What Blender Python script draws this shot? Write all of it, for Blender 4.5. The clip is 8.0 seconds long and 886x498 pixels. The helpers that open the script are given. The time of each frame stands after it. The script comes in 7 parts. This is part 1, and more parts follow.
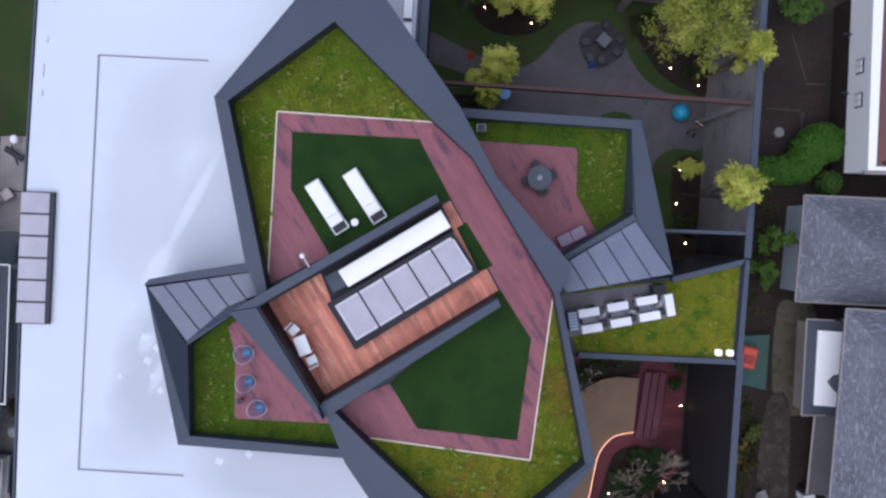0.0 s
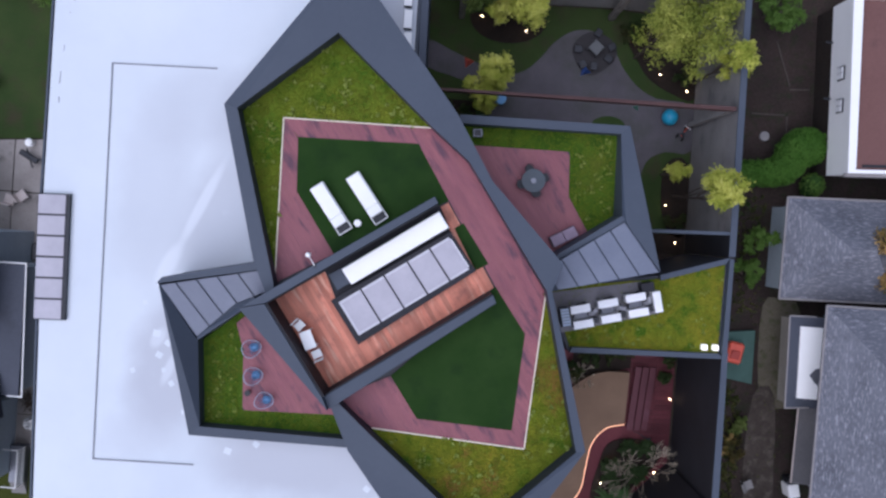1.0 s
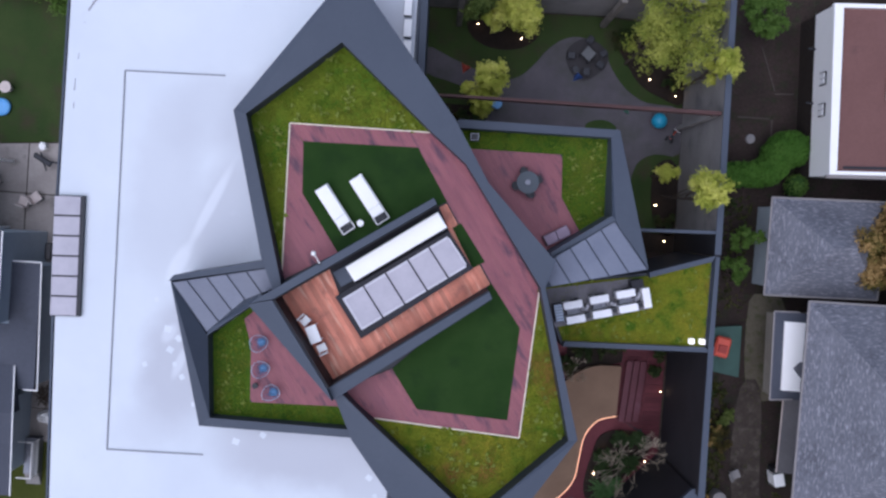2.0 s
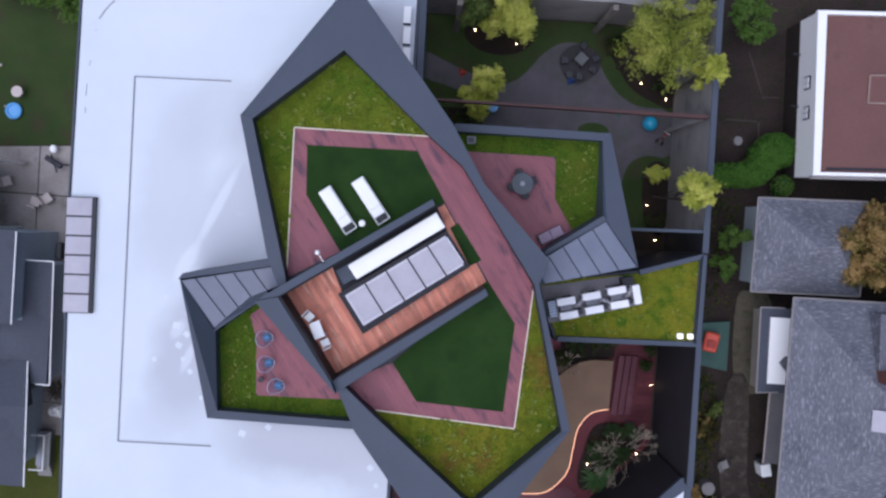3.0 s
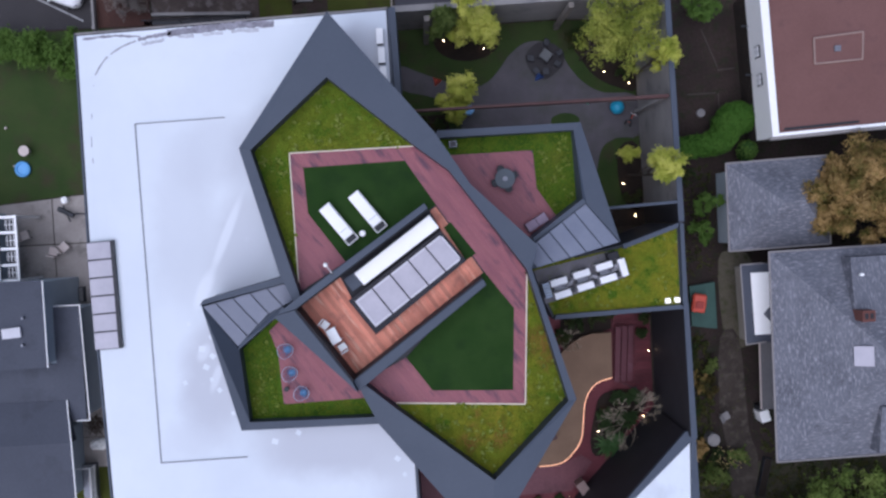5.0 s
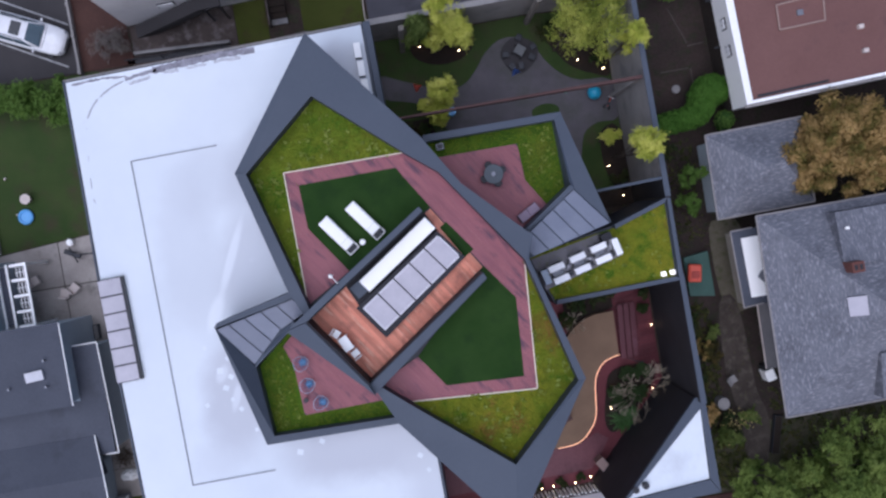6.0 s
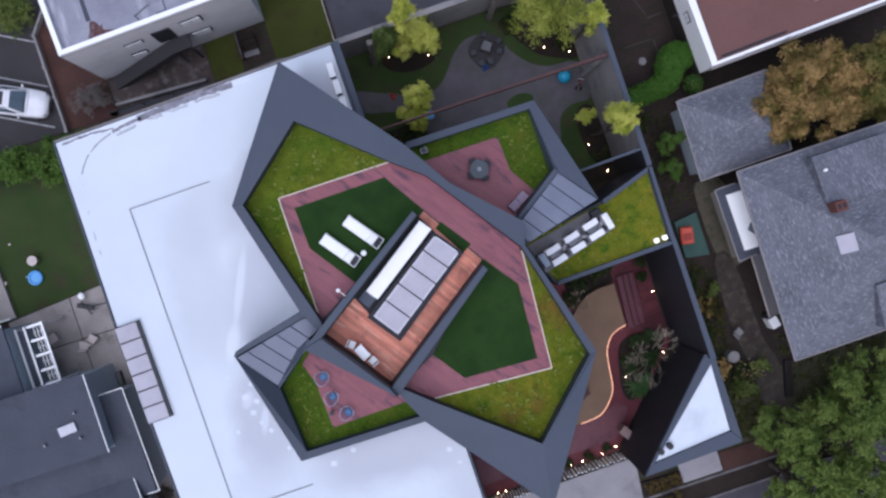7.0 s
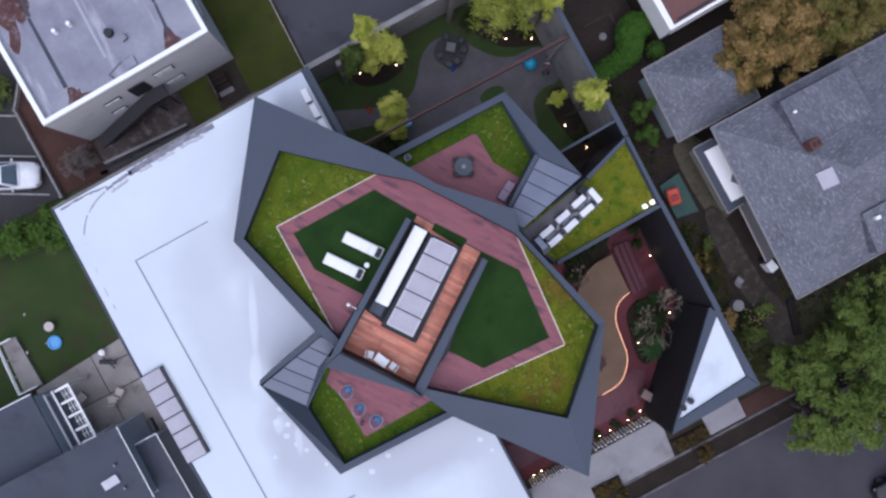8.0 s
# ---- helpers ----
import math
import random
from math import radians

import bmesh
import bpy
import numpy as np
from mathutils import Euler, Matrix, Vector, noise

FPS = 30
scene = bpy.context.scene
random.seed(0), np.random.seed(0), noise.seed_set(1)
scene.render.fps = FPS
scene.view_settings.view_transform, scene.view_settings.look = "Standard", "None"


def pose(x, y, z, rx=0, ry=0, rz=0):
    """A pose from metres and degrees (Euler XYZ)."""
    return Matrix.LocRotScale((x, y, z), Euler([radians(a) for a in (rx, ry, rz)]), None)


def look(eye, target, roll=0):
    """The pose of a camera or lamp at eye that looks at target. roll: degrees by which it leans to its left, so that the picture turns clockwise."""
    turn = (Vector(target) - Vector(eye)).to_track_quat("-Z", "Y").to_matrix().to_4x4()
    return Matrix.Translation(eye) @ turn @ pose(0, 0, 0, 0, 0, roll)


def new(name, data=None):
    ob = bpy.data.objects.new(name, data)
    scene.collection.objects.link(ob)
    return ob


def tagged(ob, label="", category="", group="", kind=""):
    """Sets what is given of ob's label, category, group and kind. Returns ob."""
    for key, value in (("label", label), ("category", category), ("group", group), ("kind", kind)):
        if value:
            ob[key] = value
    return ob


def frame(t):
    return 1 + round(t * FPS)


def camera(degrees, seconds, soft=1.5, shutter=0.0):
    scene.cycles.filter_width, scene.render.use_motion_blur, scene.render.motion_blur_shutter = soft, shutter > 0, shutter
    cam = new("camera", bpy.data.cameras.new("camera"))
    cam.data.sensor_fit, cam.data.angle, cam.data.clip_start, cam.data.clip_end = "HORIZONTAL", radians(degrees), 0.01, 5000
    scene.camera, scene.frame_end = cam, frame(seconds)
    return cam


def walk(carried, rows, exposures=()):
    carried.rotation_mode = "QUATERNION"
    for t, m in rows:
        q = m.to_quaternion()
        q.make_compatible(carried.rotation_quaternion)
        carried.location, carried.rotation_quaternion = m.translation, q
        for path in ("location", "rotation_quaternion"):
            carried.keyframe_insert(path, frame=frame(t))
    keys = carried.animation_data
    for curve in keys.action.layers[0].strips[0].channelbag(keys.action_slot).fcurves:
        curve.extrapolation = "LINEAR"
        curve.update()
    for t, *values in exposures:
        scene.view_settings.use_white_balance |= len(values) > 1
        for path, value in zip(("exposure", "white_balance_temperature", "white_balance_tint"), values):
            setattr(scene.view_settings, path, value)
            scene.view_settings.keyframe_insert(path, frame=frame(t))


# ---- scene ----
cam = camera(55.1, 8.0, soft=2.5)
PATH = [
    (0, 0.0, 0.0, 44.606, -1.637, -0.685, 4.386),
    (0.5, 0.008, 0.069, 45.503, -1.707, -0.706, 4.382),
    (1, -0.004, 0.085, 46.392, -1.727, -0.761, 4.409),
    (1.5, -0.034, 0.05, 47.314, -1.684, -0.832, 4.34),
    (3, -0.113, 0.166, 49.831, -1.861, -1.061, 4.214),
    (3.5, -0.161, 0.163, 50.592, -1.814, -1.177, 3.032),
    (4, -0.183, 0.123, 51.376, -1.718, -1.311, 0.544),
    (4.5, -0.207, 0.151, 52.279, -1.71, -1.444, -0.955),
    (6, -0.329, 0.184, 54.555, -1.475, -1.926, -9.326),
    (6.5, -0.36, 0.109, 55.333, -1.256, -2.06, -13.433),
    (7, -0.441, 0.165, 56.078, -1.121, -2.273, -17.854),
    (7.5, -0.556, 0.125, 56.817, -0.839, -2.471, -22.52),
    (8, -0.548, 0.105, 57.572, -0.61, -2.514, -27.391),
]
walk(cam, [(t, pose(*place)) for t, *place in PATH], exposures=[(0, 0.32, 5950, 18), (8, 0.32, 5950, 18)])

# ---- light ----
world = bpy.data.worlds.new("sky_world")
scene.world = world
world.use_nodes = True
wn = world.node_tree.nodes
sky = wn.new("ShaderNodeTexSky")
sky.sky_type = "NISHITA"
sky.sun_disc = False
sky.sun_elevation, sky.sun_rotation = radians(38), radians(200)
sky.air_density, sky.dust_density, sky.ozone_density = 1.0, 2.0, 1.5
world.node_tree.links.new(sky.outputs[0], wn["Background"].inputs[0])
wn["Background"].inputs[1].default_value = 0.06

sun_data = bpy.data.lights.new("sun", "SUN")
sun_data.energy, sun_data.angle, sun_data.color = 2.2, radians(75), (0.90, 0.92, 1.0)
sun = new("sun", sun_data)
sun.matrix_world = look((0, 0, 60), (5.5, 2, 40))


# ---- materials ----
def nodes_of(name):
    m = bpy.data.materials.new(name)
    m.use_nodes = True
    nt = m.node_tree
    return m, nt, nt.nodes["Principled BSDF"]


def link(nt, a, b):
    nt.links.new(a, b)


def noise_fac(nt, pos, scale, detail=4.0, rough=0.6, lo=0.3, hi=0.7, stretch=None):
    if stretch:
        mp = nt.nodes.new("ShaderNodeMapping")
        mp.vector_type = "TEXTURE"
        mp.inputs["Rotation"].default_value = (0, 0, radians(stretch[0]))
        mp.inputs["Scale"].default_value = (1 / stretch[1], 1 / stretch[2], 1)
        link(nt, pos, mp.inputs[0])
        pos = mp.outputs[0]
    n = nt.nodes.new("ShaderNodeTexNoise")
    n.inputs["Scale"].default_value, n.inputs["Detail"].default_value, n.inputs["Roughness"].default_value = scale, detail, rough
    link(nt, pos, n.inputs["Vector"])
    r = nt.nodes.new("ShaderNodeMapRange")
    r.inputs["From Min"].default_value, r.inputs["From Max"].default_value = lo, hi
    link(nt, n.outputs["Fac"], r.inputs["Value"])
    return r.outputs[0]


def mixc(nt, fac, a, b, mode="MIX"):
    n = nt.nodes.new("ShaderNodeMix")
    n.data_type, n.blend_type = "RGBA", mode
    for sock, v in ((n.inputs[0], fac), (n.inputs[6], a), (n.inputs[7], b)):
        if isinstance(v, tuple):
            sock.default_value = (*v, 1)
        elif isinstance(v, (int, float)):
            sock.default_value = v
        else:
            link(nt, v, sock)
    return n.outputs[2]


def surface(name, c1, c2, big=0.4, fine=12.0, grain=0.25, rough=0.7, metal=0.0, bump=0.15, bump_size=0.02,
            stretch=None, piece=0.0, island=0.0, stain=None, stain_scale=0.25, stain_lo=0.55, stain_hi=0.7, third=None, spec=0.4, streak=None):
    """Two colours in broad patches, a fine grain, relief, stains and, for pieces, a shade of their own."""
    m, nt, p = nodes_of(name)
    pos = nt.nodes.new("ShaderNodeNewGeometry").outputs["Position"]
    col = mixc(nt, noise_fac(nt, pos, big, stretch=stretch), c1, c2)
    if third:
        col = mixc(nt, noise_fac(nt, pos, big * 3.1, lo=0.5, hi=0.68), col, third)
    if stain:
        col = mixc(nt, noise_fac(nt, pos, stain_scale, 5, 0.65, stain_lo, stain_hi), col, stain)
    if streak:
        col = mixc(nt, noise_fac(nt, pos, streak[1], 3, 0.6, streak[2], streak[3], streak[4]), col, streak[0])
    fine_fac = noise_fac(nt, pos, fine, 6, 0.7, 0.25, 0.75, stretch)
    dark = nt.nodes.new("ShaderNodeMapRange")
    dark.inputs["To Min"].default_value, dark.inputs["To Max"].default_value = 1 - grain, 1 + grain
    link(nt, fine_fac, dark.inputs["Value"])
    shade = dark.outputs[0]
    if piece or island:
        src = nt.nodes.new("ShaderNodeObjectInfo").outputs["Random"] if piece else nt.nodes.new("ShaderNodeNewGeometry").outputs["Random Per Island"]
        amount = piece or island
        own = nt.nodes.new("ShaderNodeMapRange")
        own.inputs["To Min"].default_value, own.inputs["To Max"].default_value = 1 - amount, 1 + amount
        link(nt, src, own.inputs["Value"])
        mul = nt.nodes.new("ShaderNodeMath")
        mul.operation = "MULTIPLY"
        link(nt, shade, mul.inputs[0]), link(nt, own.outputs[0], mul.inputs[1])
        shade = mul.outputs[0]
    vec = nt.nodes.new("ShaderNodeVectorMath")
    vec.operation = "SCALE"
    link(nt, col, vec.inputs[0]), link(nt, shade, vec.inputs["Scale"])
    link(nt, vec.outputs[0], p.inputs["Base Color"])
    p.inputs["Roughness"].default_value, p.inputs["Metallic"].default_value = rough, metal
    p.inputs["Specular IOR Level"].default_value = spec
    if bump:
        b = nt.nodes.new("ShaderNodeBump")
        b.inputs["Strength"].default_value, b.inputs["Distance"].default_value = bump, bump_size
        link(nt, fine_fac, b.inputs["Height"]), link(nt, b.outputs[0], p.inputs["Normal"])
    return m


def leafy(name, colours, rough=0.6):
    """Leaves: each island takes a colour of its own along a ramp."""
    m, nt, p = nodes_of(name)
    ramp = nt.nodes.new("ShaderNodeValToRGB")
    while len(ramp.color_ramp.elements) < len(colours):
        ramp.color_ramp.elements.new(0.5)
    for i, c in enumerate(colours):
        ramp.color_ramp.elements[i].position = i / max(1, len(colours) - 1)
        ramp.color_ramp.elements[i].color = (*c, 1)
    geo = nt.nodes.new("ShaderNodeNewGeometry")
    clump = noise_fac(nt, geo.outputs["Position"], 0.9, 3, 0.6, 0.3, 0.7)
    blend = nt.nodes.new("ShaderNodeMix")
    blend.inputs[0].default_value = 0.3
    link(nt, clump, blend.inputs[2]), link(nt, geo.outputs["Random Per Island"], blend.inputs[3])
    link(nt, blend.outputs[0], ramp.inputs[0])
    link(nt, ramp.outputs[0], p.inputs["Base Color"])
    p.inputs["Roughness"].default_value = rough
    p.inputs["Specular IOR Level"].default_value = 0.2
    tr = nt.nodes.new("ShaderNodeBsdfTranslucent")
    link(nt, ramp.outputs[0], tr.inputs["Color"])
    mx = nt.nodes.new("ShaderNodeMixShader")
    mx.inputs[0].default_value = 0.3
    out = nt.nodes["Material Output"]
    link(nt, p.outputs[0], mx.inputs[1]), link(nt, tr.outputs[0], mx.inputs[2]), link(nt, mx.outputs[0], out.inputs[0])
    return m


def glow(name, colour, strength):
    m, nt, p = nodes_of(name)
    p.inputs["Base Color"].default_value = (*colour, 1)
    p.inputs["Emission Color"].default_value = (*colour, 1)
    p.inputs["Emission Strength"].default_value = strength
    return m


def plain(name, colour, rough=0.5, metal=0.0):
    return surface(name, colour, tuple(c * 0.82 for c in colour), big=1.5, fine=30, grain=0.08, rough=rough, metal=metal, bump=0.05, bump_size=0.004)


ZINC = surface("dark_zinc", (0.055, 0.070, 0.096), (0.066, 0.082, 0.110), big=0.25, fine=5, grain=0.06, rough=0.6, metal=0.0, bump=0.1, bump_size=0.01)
ZINC_FACE = surface("dark_wall_face", (0.035, 0.04, 0.055), (0.045, 0.05, 0.066), big=0.5, fine=9, grain=0.12, rough=0.6, bump=0.1)
SHEET = surface("light_zinc_sheet", (0.185, 0.205, 0.26), (0.215, 0.235, 0.29), big=0.7, fine=8, grain=0.06, rough=0.6, metal=0.0, bump=0.06, piece=0.06)
MEMBRANE = surface("white_roof_membrane", (0.745, 0.80, 0.84), (0.65, 0.705, 0.75), big=0.14, fine=3, grain=0.025, rough=0.55, bump=0.08,
                   stain=(0.53, 0.56, 0.60), stain_scale=0.17, stain_lo=0.52, stain_hi=0.74)


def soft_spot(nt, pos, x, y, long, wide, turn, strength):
    """A soft-edged mask: one in its middle, nought at the rim of an ellipse."""
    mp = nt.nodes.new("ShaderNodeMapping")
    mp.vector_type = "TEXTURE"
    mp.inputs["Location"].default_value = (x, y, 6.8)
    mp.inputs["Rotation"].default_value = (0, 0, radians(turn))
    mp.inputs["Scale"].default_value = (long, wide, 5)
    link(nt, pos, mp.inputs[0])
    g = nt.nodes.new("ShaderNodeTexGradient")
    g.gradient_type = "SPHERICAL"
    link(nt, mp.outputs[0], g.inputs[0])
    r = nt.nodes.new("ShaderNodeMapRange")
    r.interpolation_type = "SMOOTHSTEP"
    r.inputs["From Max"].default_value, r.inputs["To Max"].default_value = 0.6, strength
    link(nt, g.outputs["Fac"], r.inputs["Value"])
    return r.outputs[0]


def stained_shaded_membrane(name, c1, c2):
    """White roofing with broad grey stains and painted terrace shade, a pale weld line and faint ripples."""
    m, nt, p = nodes_of(name)
    pos = nt.nodes.new("ShaderNodeNewGeometry").outputs["Position"]
    wob = nt.nodes.new("ShaderNodeTexNoise")
    wob.inputs["Scale"].default_value, wob.inputs["Detail"].default_value = 0.5, 4
    link(nt, pos, wob.inputs["Vector"])
    shift = nt.nodes.new("ShaderNodeVectorMath")
    shift.operation = "MULTIPLY_ADD"
    shift.inputs[1].default_value, shift.inputs[2].default_value = (1.6, 1.6, 0), (-0.8, -0.8, 0)
    link(nt, wob.outputs["Color"], shift.inputs[0])
    bent = nt.nodes.new("ShaderNodeVectorMath")
    link(nt, pos, bent.inputs[0]), link(nt, shift.outputs[0], bent.inputs[1])
    col = mixc(nt, noise_fac(nt, pos, 0.14, lo=0.35, hi=0.7), c1, c2)
    # Grey spots: roof dirt and shade beside the terrace, both painted into the colour.
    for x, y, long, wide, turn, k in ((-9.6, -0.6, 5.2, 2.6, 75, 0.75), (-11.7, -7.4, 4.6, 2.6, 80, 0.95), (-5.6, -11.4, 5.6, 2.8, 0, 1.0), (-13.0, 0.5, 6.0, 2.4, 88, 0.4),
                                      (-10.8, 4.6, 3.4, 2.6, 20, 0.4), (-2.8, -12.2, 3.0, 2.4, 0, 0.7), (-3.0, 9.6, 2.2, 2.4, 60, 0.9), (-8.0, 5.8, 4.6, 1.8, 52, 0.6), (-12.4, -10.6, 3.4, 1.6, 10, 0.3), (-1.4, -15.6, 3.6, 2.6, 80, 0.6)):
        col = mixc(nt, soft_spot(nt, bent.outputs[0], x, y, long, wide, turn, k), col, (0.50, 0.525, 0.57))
    for x, y, long, wide, turn, k in ((-10.7, 0.15, 3.0, 0.34, 66, 0.7), (-12.05, -2.75, 1.5, 0.5, 64, 0.75), (-12.3, -6.2, 0.7, 0.4, 60, 0.5), (-11.7, -7.6, 1.1, 0.3, 70, 0.5)):
        col = mixc(nt, soft_spot(nt, pos, x, y, long, wide, turn, k), col, (0.74, 0.785, 0.83))
    link(nt, mixc(nt, noise_fac(nt, pos, 1.1, 5, 0.65, 0.64, 0.9), col, (0.60, 0.63, 0.68)), p.inputs["Base Color"])
    p.inputs["Roughness"].default_value = 0.55
    b = nt.nodes.new("ShaderNodeBump")
    b.inputs["Strength"].default_value, b.inputs["Distance"].default_value = 0.1, 0.02
    link(nt, noise_fac(nt, pos, 3, 5, 0.6), b.inputs["Height"]), link(nt, b.outputs[0], p.inputs["Normal"])
    return m


ROOFING = stained_shaded_membrane("stained_shaded_roofing", (0.69, 0.745, 0.79), (0.62, 0.675, 0.725))
PATCH = surface("bright_roof_patch", (0.72, 0.765, 0.81), (0.65, 0.70, 0.745), big=0.9, fine=5, grain=0.03, rough=0.5, bump=0.05)
WHITE = surface("white_paint", (0.985, 0.985, 0.965), (0.95, 0.95, 0.93), big=1.5, fine=30, grain=0.03, rough=0.4, bump=0.04, bump_size=0.004)
CUSHION = surface("white_cushion", (0.985, 0.985, 0.965), (0.955, 0.955, 0.935), big=2, fine=40, grain=0.03, rough=0.8, bump=0.2, bump_size=0.01)
ENAMEL = surface("white_enamel", (0.94, 0.945, 0.955), (0.86, 0.87, 0.89), big=1.1, fine=14, grain=0.05, rough=0.35, bump=0.05, bump_size=0.004, stain=(0.7, 0.7, 0.7), stain_scale=1.7, stain_lo=0.6, stain_hi=0.8)
GREY_METAL = plain("grey_metal", (0.22, 0.23, 0.26), 0.45, 0.5)
DARK = plain("charcoal_metal", (0.03, 0.032, 0.038), 0.5, 0.2)
WALL_DARK = surface("black_wall_cladding", (0.016, 0.016, 0.02), (0.024, 0.024, 0.03), big=0.5, fine=8, grain=0.2, rough=0.7)
CONCRETE = surface("grey_concrete", (0.29, 0.275, 0.265), (0.215, 0.205, 0.20), big=0.5, fine=9, grain=0.12, rough=0.85, stain=(0.17, 0.165, 0.17), stain_scale=0.5)
PIER = surface("brown_grey_pier", (0.20, 0.18, 0.155), (0.145, 0.13, 0.115), big=0.9, fine=9, grain=0.2, rough=0.9, stain=(0.09, 0.08, 0.07), stain_scale=1.1)
KERBSTONE = surface("old_kerbstone", (0.16, 0.15, 0.15), (0.09, 0.083, 0.083), big=0.9, fine=9, grain=0.25, rough=0.9, stain=(0.05, 0.045, 0.045), stain_scale=1.3, stain_lo=0.45)
PAVING = surface("pale_paving", (0.31, 0.295, 0.30), (0.25, 0.24, 0.25), big=0.6, fine=9, grain=0.1, rough=0.85, stain=(0.2, 0.19, 0.195), stain_scale=0.5)
ASPHALT = surface("asphalt", (0.034, 0.031, 0.032), (0.050, 0.046, 0.048), big=0.25, fine=20, grain=0.25, rough=0.85)
DRIVE = surface("worn_drive_asphalt", (0.058, 0.056, 0.066), (0.078, 0.075, 0.087), big=0.3, fine=16, grain=0.2, rough=0.75, stain=(0.04, 0.038, 0.044), stain_scale=0.4)
ROAD = surface("road_asphalt", (0.042, 0.039, 0.047), (0.064, 0.058, 0.068), big=0.35, fine=20, grain=0.15, rough=0.8)
RUBBER = surface("rubber_paving", (0.108, 0.098, 0.108), (0.08, 0.072, 0.08), big=0.6, fine=25, grain=0.2, rough=0.8, stain=(0.066, 0.066, 0.06), stain_scale=0.45, stain_lo=0.45, stain_hi=0.7)
SOIL = surface("dark_soil", (0.032, 0.022, 0.017), (0.055, 0.037, 0.029), big=0.5, fine=7, grain=0.5, rough=0.95, bump=0.6, bump_size=0.08, third=(0.03, 0.04, 0.016))
EARTH = surface("dark_brown_earth", (0.024, 0.0165, 0.0135), (0.044, 0.029, 0.024), big=0.5, fine=7, grain=0.5, rough=0.95, bump=0.6, bump_size=0.08, third=(0.022, 0.026, 0.012))
ROUGH_GROUND = surface("rough_mossy_ground", (0.05, 0.046, 0.026), (0.075, 0.066, 0.04), big=0.5, fine=7, grain=0.5, rough=0.95, bump=0.6, bump_size=0.08, third=(0.04, 0.055, 0.02))
GUTTER = plain("grey_gutter", (0.30, 0.28, 0.275), 0.6)
MULCH = surface("bark_mulch", (0.028, 0.019, 0.013), (0.018, 0.012, 0.009), big=1.2, fine=14, grain=0.5, rough=0.95, bump=0.6, bump_size=0.06)
RED_EARTH = surface("red_brown_bark", (0.05, 0.023, 0.018), (0.072, 0.034, 0.026), big=0.7, fine=10, grain=0.3, rough=0.95, bump=0.4, bump_size=0.05)
TURF = surface("artificial_turf", (0.019, 0.049, 0.011), (0.029, 0.063, 0.016), big=0.6, fine=35, grain=0.3, rough=0.95, bump=0.5, bump_size=0.03, spec=0.08,
               stain=(0.016, 0.038, 0.012), stain_scale=0.5, stain_lo=0.5, stain_hi=0.72)
LAWN = surface("garden_lawn", (0.034, 0.061, 0.019), (0.052, 0.075, 0.025), big=0.4, fine=18, grain=0.4, rough=0.95, bump=0.5, bump_size=0.04, stain=(0.058, 0.054, 0.03), stain_scale=0.6, stain_lo=0.5, spec=0.08)
SEDUM = surface("sedum_mat", (0.085, 0.165, 0.014), (0.19, 0.22, 0.022), big=0.4, fine=14, grain=0.45, rough=0.95, bump=0.8, bump_size=0.06,
                stain=(0.15, 0.115, 0.022), stain_scale=0.45, stain_lo=0.62, stain_hi=0.8, third=(0.055, 0.125, 0.01), spec=0.1)
SEDUM_RUST = surface("rust_flecked_sedum_mat", (0.13, 0.18, 0.014), (0.23, 0.215, 0.02), big=0.5, fine=14, grain=0.45, rough=0.95, bump=0.8, bump_size=0.06,
                     stain=(0.20, 0.085, 0.03), stain_scale=0.4, stain_lo=0.54, stain_hi=0.72, third=(0.06, 0.13, 0.01), spec=0.1)
SEDUM_GREEN = surface("green_sedum_mat", (0.055, 0.12, 0.011), (0.092, 0.155, 0.015), big=0.6, fine=14, grain=0.45, rough=0.95, bump=0.8, bump_size=0.06,
                      stain=(0.12, 0.14, 0.02), stain_scale=0.5, stain_lo=0.55, stain_hi=0.75, third=(0.04, 0.095, 0.01), spec=0.1)
SEDUM_TUFT = leafy("sedum_leaf", [(0.075, 0.145, 0.008), (0.14, 0.205, 0.012), (0.20, 0.245, 0.02), (0.18, 0.18, 0.022), (0.095, 0.19, 0.012)])
SEDUM_PALE = leafy("pale_sedum_leaf", [(0.19, 0.27, 0.03), (0.29, 0.34, 0.075), (0.23, 0.31, 0.045)])
DECK_WET = surface("mauve_deck_board", (0.228, 0.068, 0.088), (0.292, 0.093, 0.105), big=0.9, fine=9, grain=0.12, rough=0.5, piece=0.07,
                   stretch=(-55.5, 0.7, 3.0), streak=((0.10, 0.036, 0.06), 1.4, 0.53, 0.68, (-55.5, 0.42, 1.6)))
DECK_WARM = surface("orange_brown_deck_board", (0.50, 0.150, 0.088), (0.66, 0.25, 0.155), big=0.8, fine=9, grain=0.15, rough=0.5, piece=0.24,
                    stretch=(-55.5, 0.5, 3.0), stain=(0.34, 0.115, 0.075), stain_scale=1.0, streak=((0.78, 0.47, 0.33), 1.3, 0.56, 0.74, (-55.5, 0.35, 2.6)))
DECK_DARK = surface("dark_red_deck_board", (0.082, 0.021, 0.026), (0.115, 0.031, 0.037), big=0.7, fine=9, grain=0.25, rough=0.6, piece=0.2, spec=0.15)
DECK_MID = surface("mauve_brown_deck_board", (0.128, 0.044, 0.054), (0.165, 0.06, 0.07), big=0.7, fine=9, grain=0.22, rough=0.5, piece=0.16, spec=0.25,
                   stain=(0.085, 0.028, 0.034), stain_scale=0.6, stain_lo=0.52, stain_hi=0.7)
DECK_STEP = surface("dull_mauve_step", (0.088, 0.026, 0.034), (0.112, 0.034, 0.043), big=0.7, fine=9, grain=0.22, rough=0.45, spec=0.2, stain=(0.13, 0.05, 0.066), stain_scale=0.7)
